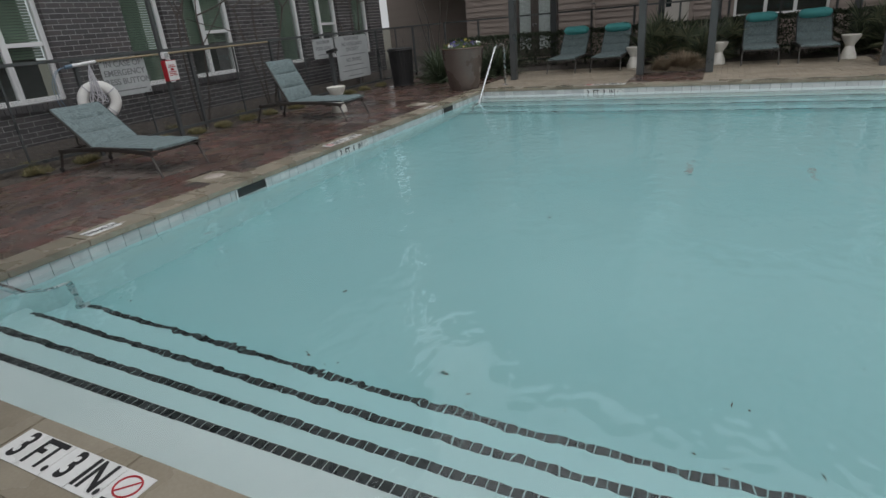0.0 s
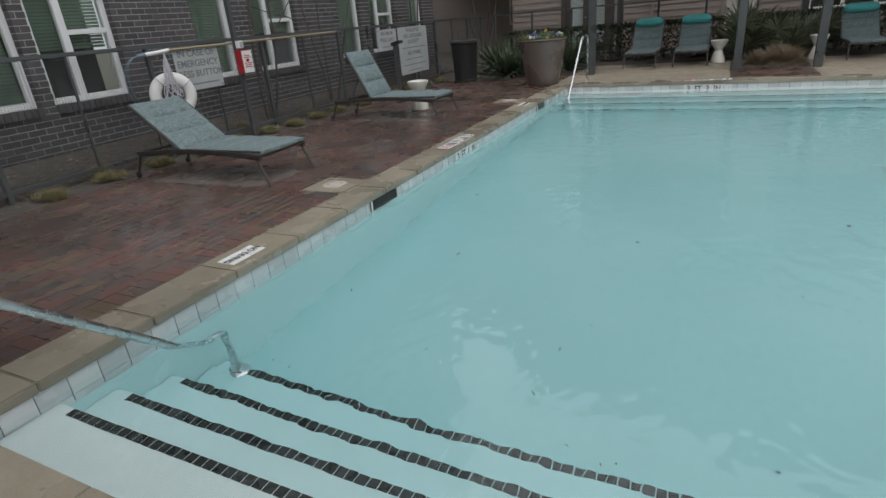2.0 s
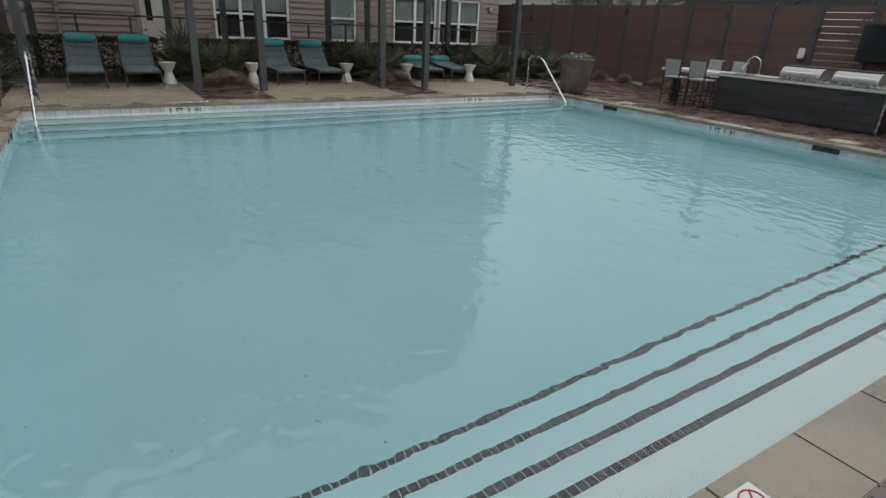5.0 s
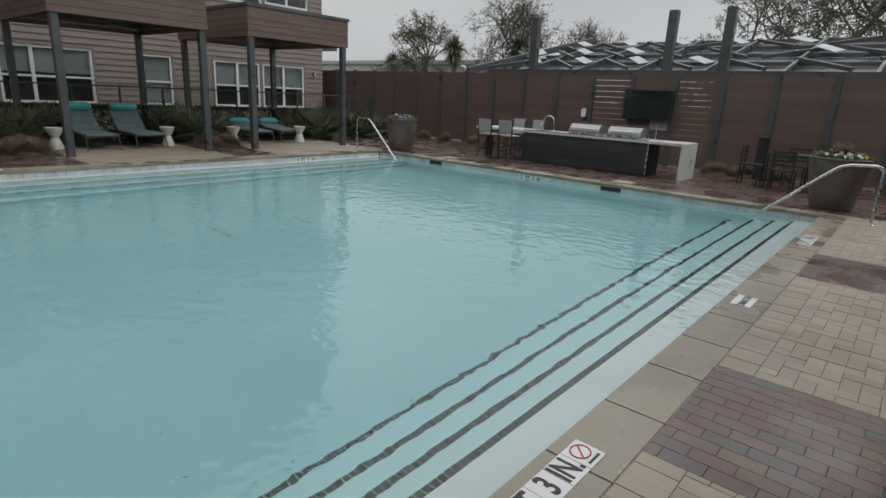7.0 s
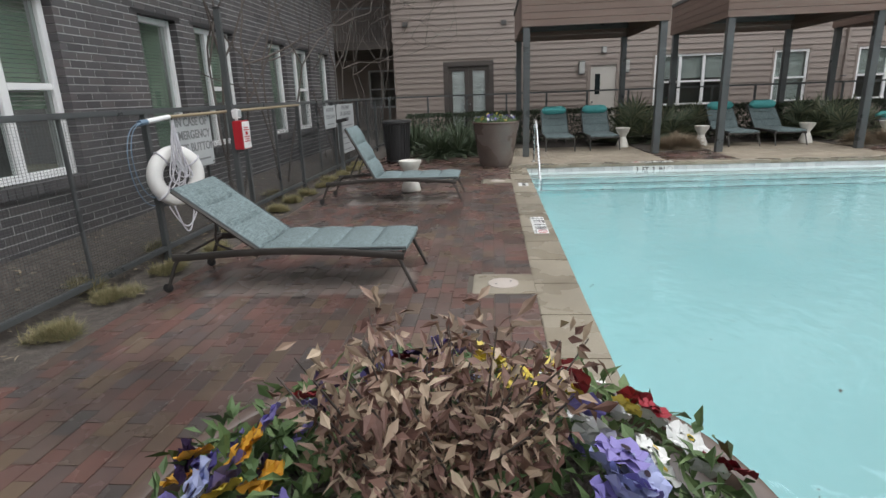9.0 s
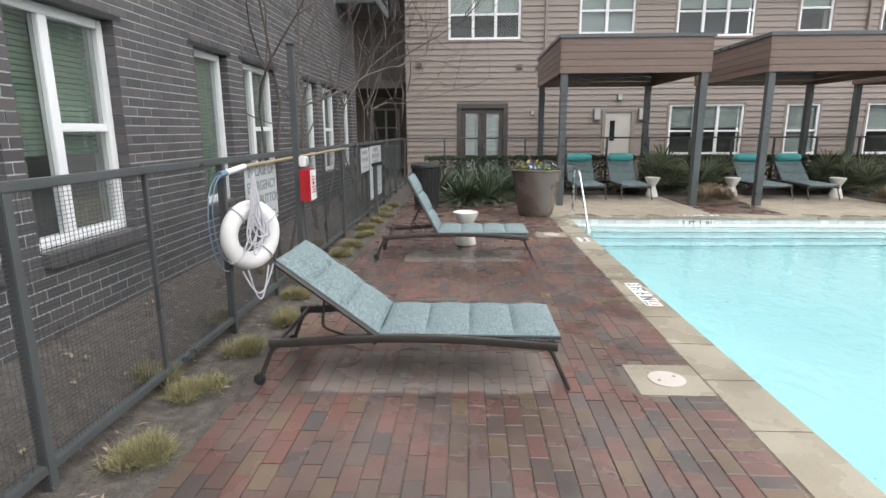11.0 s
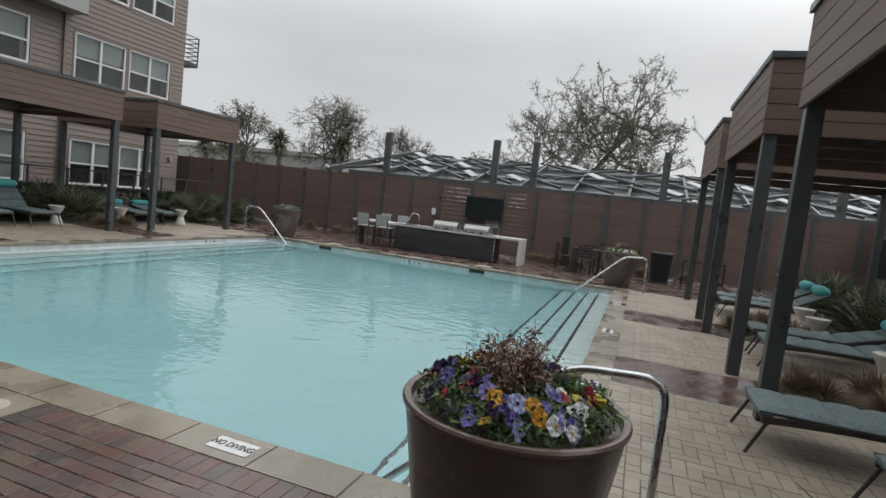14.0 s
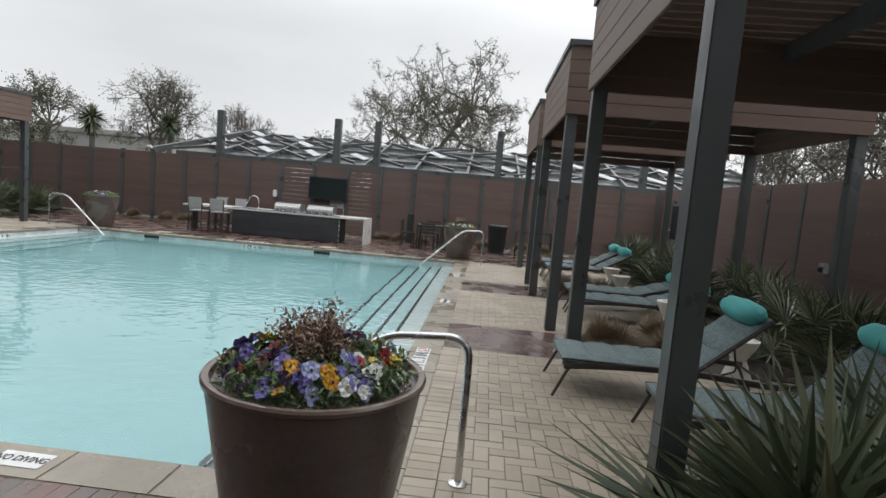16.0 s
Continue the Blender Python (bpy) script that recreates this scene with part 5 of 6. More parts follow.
# ---- pool rails ----
def pool_rail(x, y0, way):
    """A bent stainless rail from the deck down to the steps."""
    o = thing("pool_rail", "bent stainless steel grab rail at the pool steps", "pool rail", (x, y0, 0), group="pool rails")
    pts = [(0, -way * 0.62, 0), (0, -way * 0.62, 0.86), (0, -way * 0.12, 0.83), (0, way * 0.88, -0.10), (0, way * 1.09, -0.32), (0, way * 1.22, -0.32), (0, way * 1.25, -0.93)]
    part("bar", tube(bmesh.new(), bend(pts, 0.14, 7), 0.0225, 14), M_CHROME, o, "stainless steel tube", True)
    part("flange", lathe(bmesh.new(), [(0.055, 0.0), (0.055, 0.006), (0.03, 0.018)], 24, (0, -way * 0.62, 0.002)), M_CHROME, o, smooth=True)
    part("flange", lathe(bmesh.new(), [(0.055, 0.0), (0.055, 0.006), (0.03, 0.018)], 24, (0, way * 1.26, STEP_Z[3] + 0.003)), M_CHROME, o, smooth=True)
for x, y, w in ((-4.02, YN, 1), (6.60, YN, 1), (-3.97, YF, -1), (6.62, YF, -1)):
    pool_rail(x, y, w)

# ---- coping signs, skimmers, deck lids ----
def deck_sign(x, y, turn, body, w, h=0.152, size=0.10, tiles=1, mark=False):
    o = thing("deck_sign", "white pool deck tile with black lettering %s" % body.lower(), "deck sign", (x, y, 0.005), turn, "deck signs")
    L = w / tiles
    for i in range(tiles):
        part("tile", boxed((-w / 2 + i * L + 0.0015, -h / 2, 0), (-w / 2 + (i + 1) * L - 0.0015, h / 2, 0.003), 0.0008), M_TILEWHITE, o)
    cells = body.split("|")
    for i, s in enumerate(cells):
        c = -w / 2 + (i + 0.5) * (w - (L if mark else 0)) / len(cells)
        t = words(s, size, M_INK, o, Matrix.Translation((c, 0, 0.0042)) @ Matrix.Diagonal((0.92, 1.28, 1, 1)), thick=0.0006)
    if mark:
        c = w / 2 - L / 2
        part("ring_mark", tube(bmesh.new(), [(c + 0.052 * math.cos(t), 0.015 + 0.045 * math.sin(t), 0.0035) for t in np.linspace(0, 2 * math.pi, 25)], 0.004, 5, caps=False), M_REDPAINT, o, "red ring with a slash")
        part("slash", box(bmesh.new(), (-0.05, -0.004, 0), (0.05, 0.004, 0.001), 0, pose(c, 0.015, 0.0035, 0, 0, 45)), M_REDPAINT, o)
        part("print_bar", boxed((c - 0.05, -0.06, 0.003), (c + 0.05, -0.047, 0.0036)), M_INK, o)
deck_sign(XL - 0.133, 2.478, -90, "NO DIVING", 0.305, size=0.062)
deck_sign(XL - 0.11, 5.98, -90, "3|FT|6|IN", 0.76, size=0.135, tiles=5, mark=True)
deck_sign(XL - 0.13, 8.70, -90, "NO DIVING", 0.305, size=0.062)
deck_sign(-1.70, YN - 0.115, 0, "3|FT.|3|IN.", 0.76, size=0.135, tiles=5, mark=True)
deck_sign(1.45, YN - 0.12, 180, "NO DIVING", 0.305, size=0.062)
deck_sign(4.65, YN - 0.12, 0, "3|FT.|3|IN.", 0.76, size=0.135, tiles=5, mark=True)
deck_sign(-1.75, YF + 0.12, 180, "3|FT|3|IN", 0.76, size=0.135, tiles=5, mark=True)
deck_sign(4.55, YF + 0.12, 180, "3|FT|3|IN", 0.76, size=0.135, tiles=5, mark=True)
deck_sign(XR + 0.13, 6.0, 90, "3|FT|6|IN", 0.76, size=0.135, tiles=5, mark=True)
def tile_sign(m, body):
    o = thing("depth_marker", "white tile depth marker with black lettering at the waterline", "depth marker", group="depth markers")
    o.matrix_world = m
    for i in range(5):
        part("tile", boxed((-0.38 + i * 0.152 + 0.001, -0.076, 0), (-0.38 + (i + 1) * 0.152 - 0.001, 0.07, 0.004), 0.0008), M_TILEWHITE, o)
    for i, s in enumerate(body.split("|")):
        words(s, 0.13, M_INK, o, Matrix.Translation((-0.30 + i * 0.152, -0.005, 0.0052)) @ Matrix.Diagonal((0.85, 1.05, 1, 1)), thick=0.0006)
    part("ring_mark", tube(bmesh.new(), [(0.305 + 0.05 * math.cos(t), 0.05 * math.sin(t), 0.0045) for t in np.linspace(0, 2 * math.pi, 21)], 0.003, 5, caps=False), M_GREYINK, o)
for x in (-1.75, 4.55):
    tile_sign(Matrix.Translation((x, YF - 0.002, -0.128)) @ pose(0, 0, 0, 90, 0, 0), "3|FT|3|IN")
tile_sign(Matrix.Translation((XL + 0.004, 6.05, -0.128)) @ pose(0, 0, 0, 90, 0, 90), "3|FT|6|IN")
tile_sign(Matrix.Translation((XR - 0.004, 6.05, -0.128)) @ pose(0, 0, 0, 90, 0, -90), "3|FT|6|IN")
def skimmer(x, y, way, lid=True):
    o = thing("skimmer", "dark skimmer mouth under the coping", "skimmer", (x, y, 0), group="pool skimmers")
    a, b = sorted((0.002 * way, 0.016 * way))
    # no recess is cut: the shade of the mouth is a black block
    part("mouth", boxed((a, -0.22, -0.20), (b, 0.22, -0.056)), M_BLACK, o, "solid black block painted as the shaded opening")
    c, d_ = sorted((0.016 * way, 0.026 * way))
    for lo, hi in (((c, -0.235, -0.21), (d_, -0.215, -0.055)), ((c, 0.215, -0.21), (d_, 0.235, -0.055))):
        part("frame", boxed(lo, hi), M_TILE, o)
    if lid:
        lx = x - way * 0.53
        l = thing("access_cover", "square concrete pad with a round pale skimmer lid", "skimmer lid", (lx, y + 0.01, 0), group="skimmer lids")
        part("pad", boxed((-0.23, -0.225, -0.05), (0.23, 0.225, 0.004), 0.006), M_COPING, l, "tan concrete pad")
        cover = part("lid", lathe(bmesh.new(), [(0.115, 0.004), (0.114, 0.010), (0.106, 0.012), (0.02, 0.013)], 40), M_LID, l, "round off-white lid", True)
        for s in (-1, 1):
            part("finger_hole", lathe(bmesh.new(), [(0.011, 0.0130), (0.010, 0.0136), (0.004, 0.0137)], 12, (0.055 * s, 0.03 * s, 0)), M_INK, cover)
skimmer(XL, 4.08, 1)
skimmer(XL, 9.1, 1)
skimmer(XR, 4.25, -1)
skimmer(XR, 8.9, -1)

# ---- outdoor kitchen ----
BX0, BX1, BZ = 8.80, 9.62, 0.785
k = thing("kitchen_island", "charcoal tiled outdoor kitchen island by the pool", "kitchen island", (0, 0, 0))
part("carcass", boxed((BX0 + 0.03, 4.36, 0), (BX1 - 0.03, 7.62, BZ - 0.06)), M_BLACK, k)
rows = []
for j, z in enumerate(np.arange(0.03, BZ - 0.07, 0.155)):
    off = 0.3 * (j % 2)
    for y in np.arange(4.36 - off, 7.62, 0.61):
        a, b = max(4.36, y), min(7.62, y + 0.606)
        if b - a > 0.03:
            rows.append((BX0 + 0.02, (a + b) / 2, z + 0.075, 0.02, b - a, 0.150))
part("cladding", boxes_mesh("cladding", rows, M_CLAD), M_CLAD, k, "charcoal tile cladding")
part("corner_trim", boxed((BX0 + 0.004, 4.335, 0), (BX0 + 0.03, 4.36, BZ - 0.06)), M_CHROME, k, "thin metal corner trim")
ct = thing("countertop", "pale stone countertop with a waterfall end", "countertop", (0, 0, 0))
part("slab", boxed((BX0 - 0.02, 3.56, BZ - 0.055), (BX1 + 0.05, 9.15, BZ), 0.006), M_COUNTER, ct)
part("end_panel", boxed((BX0 - 0.02, 3.56, 0), (BX1 + 0.05, 3.63, BZ - 0.056), 0.006), M_COUNTER, ct, "pale stone waterfall leg")
part("end_leg", boxed((BX0 + 0.3, 9.0, 0), (BX1 - 0.2, 9.06, BZ - 0.056), 0.006), M_STEEL, ct)
for y in (5.02, 6.02):
    g = thing("gas_grill", "built-in stainless gas grill with a rolled hood", "grill", (9.25, y, BZ), group="grills")
    part("firebox", boxed((-0.28, -0.40, 0.001), (0.28, 0.40, 0.06), 0.006), M_CHROME, g)
    bm = bmesh.new()
    prof = [(-0.28, 0.062)] + [(-0.28 + 0.24 * (1 - math.cos(t)), 0.062 + 0.20 * math.sin(t)) for t in np.linspace(0.15, math.pi / 2, 7)] + [(0.22, 0.25), (0.27, 0.20), (0.27, 0.062)]
    ends = [[bm.verts.new((x, yy, z)) for x, z in prof] for yy in (-0.39, 0.39)]
    for i in range(len(prof) - 1):
        bm.faces.new((ends[0][i], ends[0][i + 1], ends[1][i + 1], ends[1][i]))
    bm.faces.new(ends[0][::-1])
    bm.faces.new(ends[1])
    hood = part("hood", bm, M_GRILL, g, "rolled stainless hood", True)
    part("handle", tube(bmesh.new(), [(-0.31, -0.32, 0.16), (-0.31, 0.32, 0.16)], 0.012, 8), M_CHROME, hood)
    part("trim", boxed((-0.10, -0.40, 0.262), (0.24, 0.40, 0.275)), M_BLACK, hood)
f = thing("kitchen_tap", "tall gooseneck stainless tap on the counter", "tap", (9.3, 7.15, BZ))
part("neck", tube(bmesh.new(), [(0, -0.12, 0), (0, -0.12, 0.22)] + [(0, -0.12 + 0.16 * (1 - math.cos(t)), 0.22 + 0.16 * math.sin(t)) for t in np.linspace(0.2, math.pi, 10)] + [(0, 0.24, 0.17)], 0.011, 10), M_CHROME, f, smooth=True)
part("base", lathe(bmesh.new(), [(0.03, 0), (0.028, 0.02), (0.016, 0.04)], 18, (0, -0.12, 0)), M_CHROME, f, smooth=True)
part("spout_head", tube(bmesh.new(), [(0, 0.24, 0.18), (0, 0.27, 0.11)], 0.018, 10), M_WHITE, f)
f = thing("sink", "shallow stainless bar sink set in the counter", "sink", (9.2, 7.25, BZ))
part("rim", boxed((-0.16, -0.22, 0.001), (0.12, 0.22, 0.012), 0.004), M_CHROME, f)
part("bowl", boxed((-0.12, -0.18, 0.012), (0.08, 0.18, 0.016)), M_STEEL, f)
f = thing("pull_tap", "slim stainless beer tap at the end of the counter", "tap", (9.2, 4.36, BZ))
part("column", tube(bmesh.new(), [(0, 0, 0), (0, 0, 0.27)], 0.014, 10), M_CHROME, f)
part("lever", tube(bmesh.new(), [(0, 0, 0.27), (-0.02, 0, 0.36)], 0.009, 8), M_CHROME, f)


def bar_stool(x, y, turn):
    o = thing("bar_stool", "grey sling bar stool with a dark steel frame", "bar stool", (x, y, 0), turn, "bar stools")
    for sx in (-0.2, 0.2):
        for sy in (-0.2, 0.2):
            part("leg", boxed((sx - 0.014, sy - 0.014, 0), (sx + 0.014, sy + 0.014, 0.62 if sy > 0 else 0.98), 0.003), M_BRONZE, o)
        part("stretcher", boxed((sx - 0.010, -0.186, 0.2), (sx + 0.010, 0.186, 0.222)), M_BRONZE, o)
    for sy in (-0.2, 0.2):
        part("stretcher", boxed((-0.186, sy - 0.010, 0.26), (0.186, sy + 0.010, 0.282)), M_BRONZE, o)
    part("seat", boxed((-0.22, -0.21, 0.60), (0.22, 0.22, 0.635), 0.012), M_MESHSEAT, o, "grey sling seat")
    bm = box(bmesh.new(), (-0.2, -0.012, -0.16), (0.2, 0.012, 0.19), 0.01, pose(0, -0.215, 0.82, 8, 0, 0))
    part("backrest", bm, M_MESHSEAT, o, "grey sling backrest")
for x, y, t in ((8.60, 8.55, -90), (8.60, 7.90, -90), (9.80, 8.55, 90), (9.80, 7.92, 90)):
    bar_stool(x, y, t)

tv = thing("television", "switched off black outdoor television on the board fence", "television", (EAST_X - 0.02, 5.63, 1.56))
part("case", boxed((-0.13, -0.67, -0.39), (-0.03, 0.67, 0.39), 0.015), M_BLACK, tv, "black weatherproof case")
part("screen", boxed((-0.134, -0.64, -0.35), (-0.129, 0.64, 0.36)), M_SCREEN, tv, "dark glossy screen")
part("bracket", boxed((-0.03, -0.2, -0.2), (0.08, 0.2, 0.2)), M_STEEL, tv)
p = thing("notice_board", "small white notice below the television", "notice", (EAST_X + 0.064, 5.30, 1.03))
part("board", boxed((-0.02, -0.26, -0.12), (0.0, 0.26, 0.14), 0.003), M_SIGNWHITE, p)
for z in (0.08, 0.03, -0.03):
    part("print_bar", boxed((-0.0215, -0.18, z - 0.008), (-0.020, 0.18, z + 0.008)), M_GREYINK, p)
p = thing("towel_dispenser", "white soap dispenser fixed to a fence post", "dispenser", (EAST_X + 0.064, 7.55, 1.24))
part("case", boxed((-0.10, -0.07, -0.12), (0.0, 0.07, 0.13), 0.02), M_WHITE, p)
part("nozzle", boxed((-0.09, -0.03, -0.15), (-0.04, 0.03, -0.12), 0.006), M_BLACK, p)
p = thing("power_pedestal", "dark steel utility pedestal before the board fence", "pedestal", (11.2, 2.57, 0))
part("case", boxed((-0.10, -0.10, 0), (0.10, 0.10, 0.95), 0.012), M_BLACK, p)
part("cap", boxed((-0.115, -0.115, 0.95), (0.115, 0.115, 0.98), 0.008), M_STEEL, p)


def cafe_table(x, y):
    o = thing("dining_table", "square black metal patio table", "table", (x, y, 0))
    part("tabletop", boxed((-0.40, -0.40, 0.70), (0.40, 0.40, 0.725), 0.006), M_BLACK, o)
    for sx in (-0.36, 0.36):
        for sy in (-0.36, 0.36):
            part("leg", boxed((sx - 0.02, sy - 0.02, 0), (sx + 0.02, sy + 0.02, 0.70), 0.003), M_BLACK, o)


def cafe_chair(x, y, turn):
    o = thing("patio_chair", "black metal patio chair with a slatted back", "chair", (x, y, 0), turn, "patio chairs")
    part("seat", boxed((-0.21, -0.21, 0.42), (0.21, 0.21, 0.445), 0.006), M_BLACK, o)
    for sx in (-0.19, 0.19):
        part("leg", boxed((sx - 0.014, 0.16, 0), (sx + 0.014, 0.19, 0.42)), M_BLACK, o)
        part("leg", boxed((sx - 0.014, -0.21, 0), (sx + 0.014, -0.18, 0.82)), M_BLACK, o)
    for z in (0.52, 0.60, 0.68, 0.76):
        part("back_slat", boxed((-0.19, -0.205, z), (0.19, -0.19, z + 0.04)), M_BLACK, o)
cafe_table(9.9, 1.75)
for x, y, t in ((9.25, 1.75, -90), (9.9, 2.45, 180), (9.9, 1.08, 0), (10.55, 1.75, 90)):
    cafe_chair(x, y, t)
gr = thing("guard_rail", "low black steel guard rail beside the bin", "rail", (9.0, -1.35, 0))
for y in (-0.5, 0.5):
    part("post", boxed((-0.02, y - 0.02, 0), (0.02, y + 0.02, 0.78)), M_BLACK, gr)
part("top_rail", boxed((-0.02, -0.52, 0.78), (0.02, 0.52, 0.82), 0.004), M_BLACK, gr)


# ---- plants ----
def blades(bm, rnd, c, n, lo, hi, width, up=0.3, droop=0.25, fold=0.5, segs=3, down=False):
    """Long pointed leaves that spring from one point."""
    c = Vector(c)
    for _ in range(n):
        d = unit(rnd, up)
        if d.z < -0.05 and not down:
            d.z = abs(d.z)
        L = rnd.uniform(lo, hi)
        side = d.cross(Vector((0, 0, 1)))
        side = side.normalized() if side.length > 1e-3 else Vector((1, 0, 0))
        nrm = side.cross(d)
        prev = None
        for i in range(segs + 1):
            t = i / segs
            p = c + d * L * t - Vector((0, 0, droop * L * t * t * (1 - abs(d.z) * 0.7)))
            w = width * (0.35 + 1.3 * t if t < 0.5 else 1.0 * (1 - t) / 0.5) * 0.5 if i < segs else 0.0
            row = [bm.verts.new(p + side * w + nrm * w * fold), bm.verts.new(p), bm.verts.new(p - side * w + nrm * w * fold)] if i < segs else [bm.verts.new(p)]
            if prev:
                if len(row) == 3:
                    bm.faces.new((prev[0], prev[1], row[1], row[0]))
                    bm.faces.new((prev[1], prev[2], row[2], row[1]))
                else:
                    bm.faces.new((prev[0], prev[1], row[0]))
                    bm.faces.new((prev[1], prev[2], row[0]))
            prev = row


def clump(name, label, category, at, seed, mat, n, lo, hi, width, up, droop, spread=0.0, heads=1, group="", scatter=0.0):
    rnd = random.Random(seed)
    o = thing(name, label, category, at, 0, group)
    for h in range(heads):
        bm = bmesh.new()
        c = (rnd.uniform(-spread, spread), rnd.uniform(-spread, spread), rnd.uniform(0, 0.12) if heads > 1 else 0.0)
        for _ in range(30 if scatter else 1):
            q = (c[0] + rnd.uniform(-scatter, scatter), c[1] + rnd.uniform(-scatter, scatter), c[2] * (1 if not scatter else 0.2))
            blades(bm, rnd, q, n // 30 if scatter else n, lo, hi, width, up, droop)
        part("leaf_rosette", bm, mat, o)
    return o


def fan_palm(at, seed, fans=16, size=0.5, stem=0.55):
    """Dwarf fan palm: stalks that end in fans of narrow blades."""
    rnd = random.Random(seed)
    o = thing("dwarf_fan_palm", "bushy dwarf fan palm with stiff green blades", "palm", at, 0, "dwarf fan palms")
    stalks, leaves = bmesh.new(), bmesh.new()
    for _ in range(fans):
        d = unit(rnd, 0.75)
        d.z = max(d.z, 0.08)
        base = Vector((rnd.uniform(-0.12, 0.12), rnd.uniform(-0.12, 0.12), 0.02))
        tip = base + d * stem * rnd.uniform(0.5, 1.25)
        tube(stalks, [base, (base + tip) / 2 + Vector((0, 0, 0.03)), tip], 0.007, 4, 0.004)
        side = d.cross(Vector((rnd.uniform(-.3, .3), rnd.uniform(-.3, .3), 1))).normalized()
        up = side.cross(d).normalized()
        k = 17
        for i in range(k):
            a = radians(-100 + 200 * i / (k - 1))
            v = (d * math.cos(a) + side * math.sin(a) + up * 0.22 * abs(math.sin(a))).normalized()
            L = size * rnd.uniform(0.8, 1.1) * (1 - 0.25 * abs(a) / radians(100))
            s = v.cross(up).normalized()
            w = 0.030 * size / 0.5
            q = [leaves.verts.new(p) for p in (tip, tip + v * L * 0.45 + s * w / 2 + up * 0.01, tip + v * L - Vector((0, 0, 0.10 * L)), tip + v * L * 0.45 - s * w / 2 + up * 0.01, tip + v * L * 0.45 - up * 0.006)]
            leaves.faces.new((q[0], q[1], q[4]))
            leaves.faces.new((q[1], q[2], q[4]))
            leaves.faces.new((q[2], q[3], q[4]))
            leaves.faces.new((q[3], q[0], q[4]))
    tagged(part("stalk_mass", stalks, M_PALM, o), kind="stuff")
    tagged(part("fan_leaves", leaves, M_PALM, o, "stiff pointed green blades"), kind="stuff")
    return o


def straw(at, seed, r=0.28, h=0.45):
    return clump("ornamental_grass", "rounded clump of dormant straw coloured grass", "grass clump", at, seed, M_STRAW, 420, h * 0.5, h, 0.010, 0.45, 0.45, r * 0.55, 5, "straw grass clumps")


for i, (x, y) in enumerate(((-0.85, 13.05), (-0.38, 13.1), (-0.6, 13.5), (3.2, 13.1), (3.65, 13.05), (-0.35, -1.55), (-0.62, -2.15), (-0.1, -2.2), (3.45, -1.45), (3.75, -1.9), (3.4, -2.3), (7.6, -1.6), (7.9, -2.2))):
    straw((x, y, -0.01), 20 + i)
for i, (x, y) in enumerate(((11.2, 12.4), (11.25, 11.2), (11.2, 10.5), (11.1, 3.5), (11.2, 2.95), (11.35, 2.1), (11.4, 0.9), (11.3, 0.1), (11.35, -1.2), (11.3, -2.0), (11.3, 13.4))):
    straw((x, y, -0.01), 50 + i, 0.24, 0.38)
for i, y in enumerate((2.45, 3.10, 3.80, 4.45, 5.11, 5.84, 6.46, 7.0, 7.62, 8.2, 8.9, 9.6, 10.3, 10.9, 11.6, 12.3)):
    clump("sedge_tuft", "low half green sedge tuft beside the fence", "grass tuft", (-7.63 + 0.05 * math.sin(i * 2.1), y, -0.012), 80 + i, M_TUFT, 420, 0.06, 0.15, 0.0030, 1.1, 0.45, 0.09, 5, "sedge tufts", 0.07)
for i, (x, y) in enumerate(((-8.0, 3.9), (-8.1, 5.0), (-8.2, 6.4), (-8.0, 7.8))):
    clump("sedge_tuft", "low half green sedge tuft on the mulch behind the fence", "grass tuft", (x, y, 0.03), 110 + i, M_TUFT, 300, 0.08, 0.17, 0.004, 1.0, 0.45, 0.1, 2, "sedge tufts", 0.08)
for i, (x, y, n) in enumerate(((-6.1, 13.0, 3), (-5.4, 13.15, 3), (-6.7, 13.9, 3), (-5.7, 14.0, 3), (-4.9, 13.9, 3))):
    clump("agave", "grey green yucca clump with arching blades", "yucca", (x, y, -0.03), 130 + i, M_AGAVE, 100, 0.55, 1.05, 0.05, 0.6, 0.4, 0.3, n, "yucca clumps")
for i, (x, y, f, s) in enumerate(((-1.2, 14.9, 20, 0.62), (-0.35, 15.0, 20, 0.6), (0.35, 15.4, 14, 0.5), (2.95, 15.1, 22, 0.6), (3.6, 14.7, 18, 0.6), (4.3, 15.4, 14, 0.5), (7.5, 14.7, 20, 0.6), (8.3, 14.9, 20, 0.6), (9.2, 15.0, 18, 0.6), (10.2, 15.0, 16, 0.55), (7.0, 15.4, 14, 0.5),
                                   (-4.78, -1.50, 40, 0.84), (-4.2, -2.45, 22, 0.55), (-1.0, -3.7, 24, 0.6), (0.2, -3.9, 22, 0.6), (-2.3, -4.3, 22, 0.6), (-3.6, -4.2, 20, 0.6), (3.4, -3.5, 22, 0.62), (4.3, -3.9, 20, 0.6), (2.2, -4.4, 18, 0.55), (6.0, -4.3, 18, 0.55), (7.6, -3.8, 18, 0.55), (9.0, -4.3, 16, 0.5))):
    fan_palm((x, y, -0.02), 150 + i, f + 8, s * 1.1, 0.62 if i != 11 else 0.40)


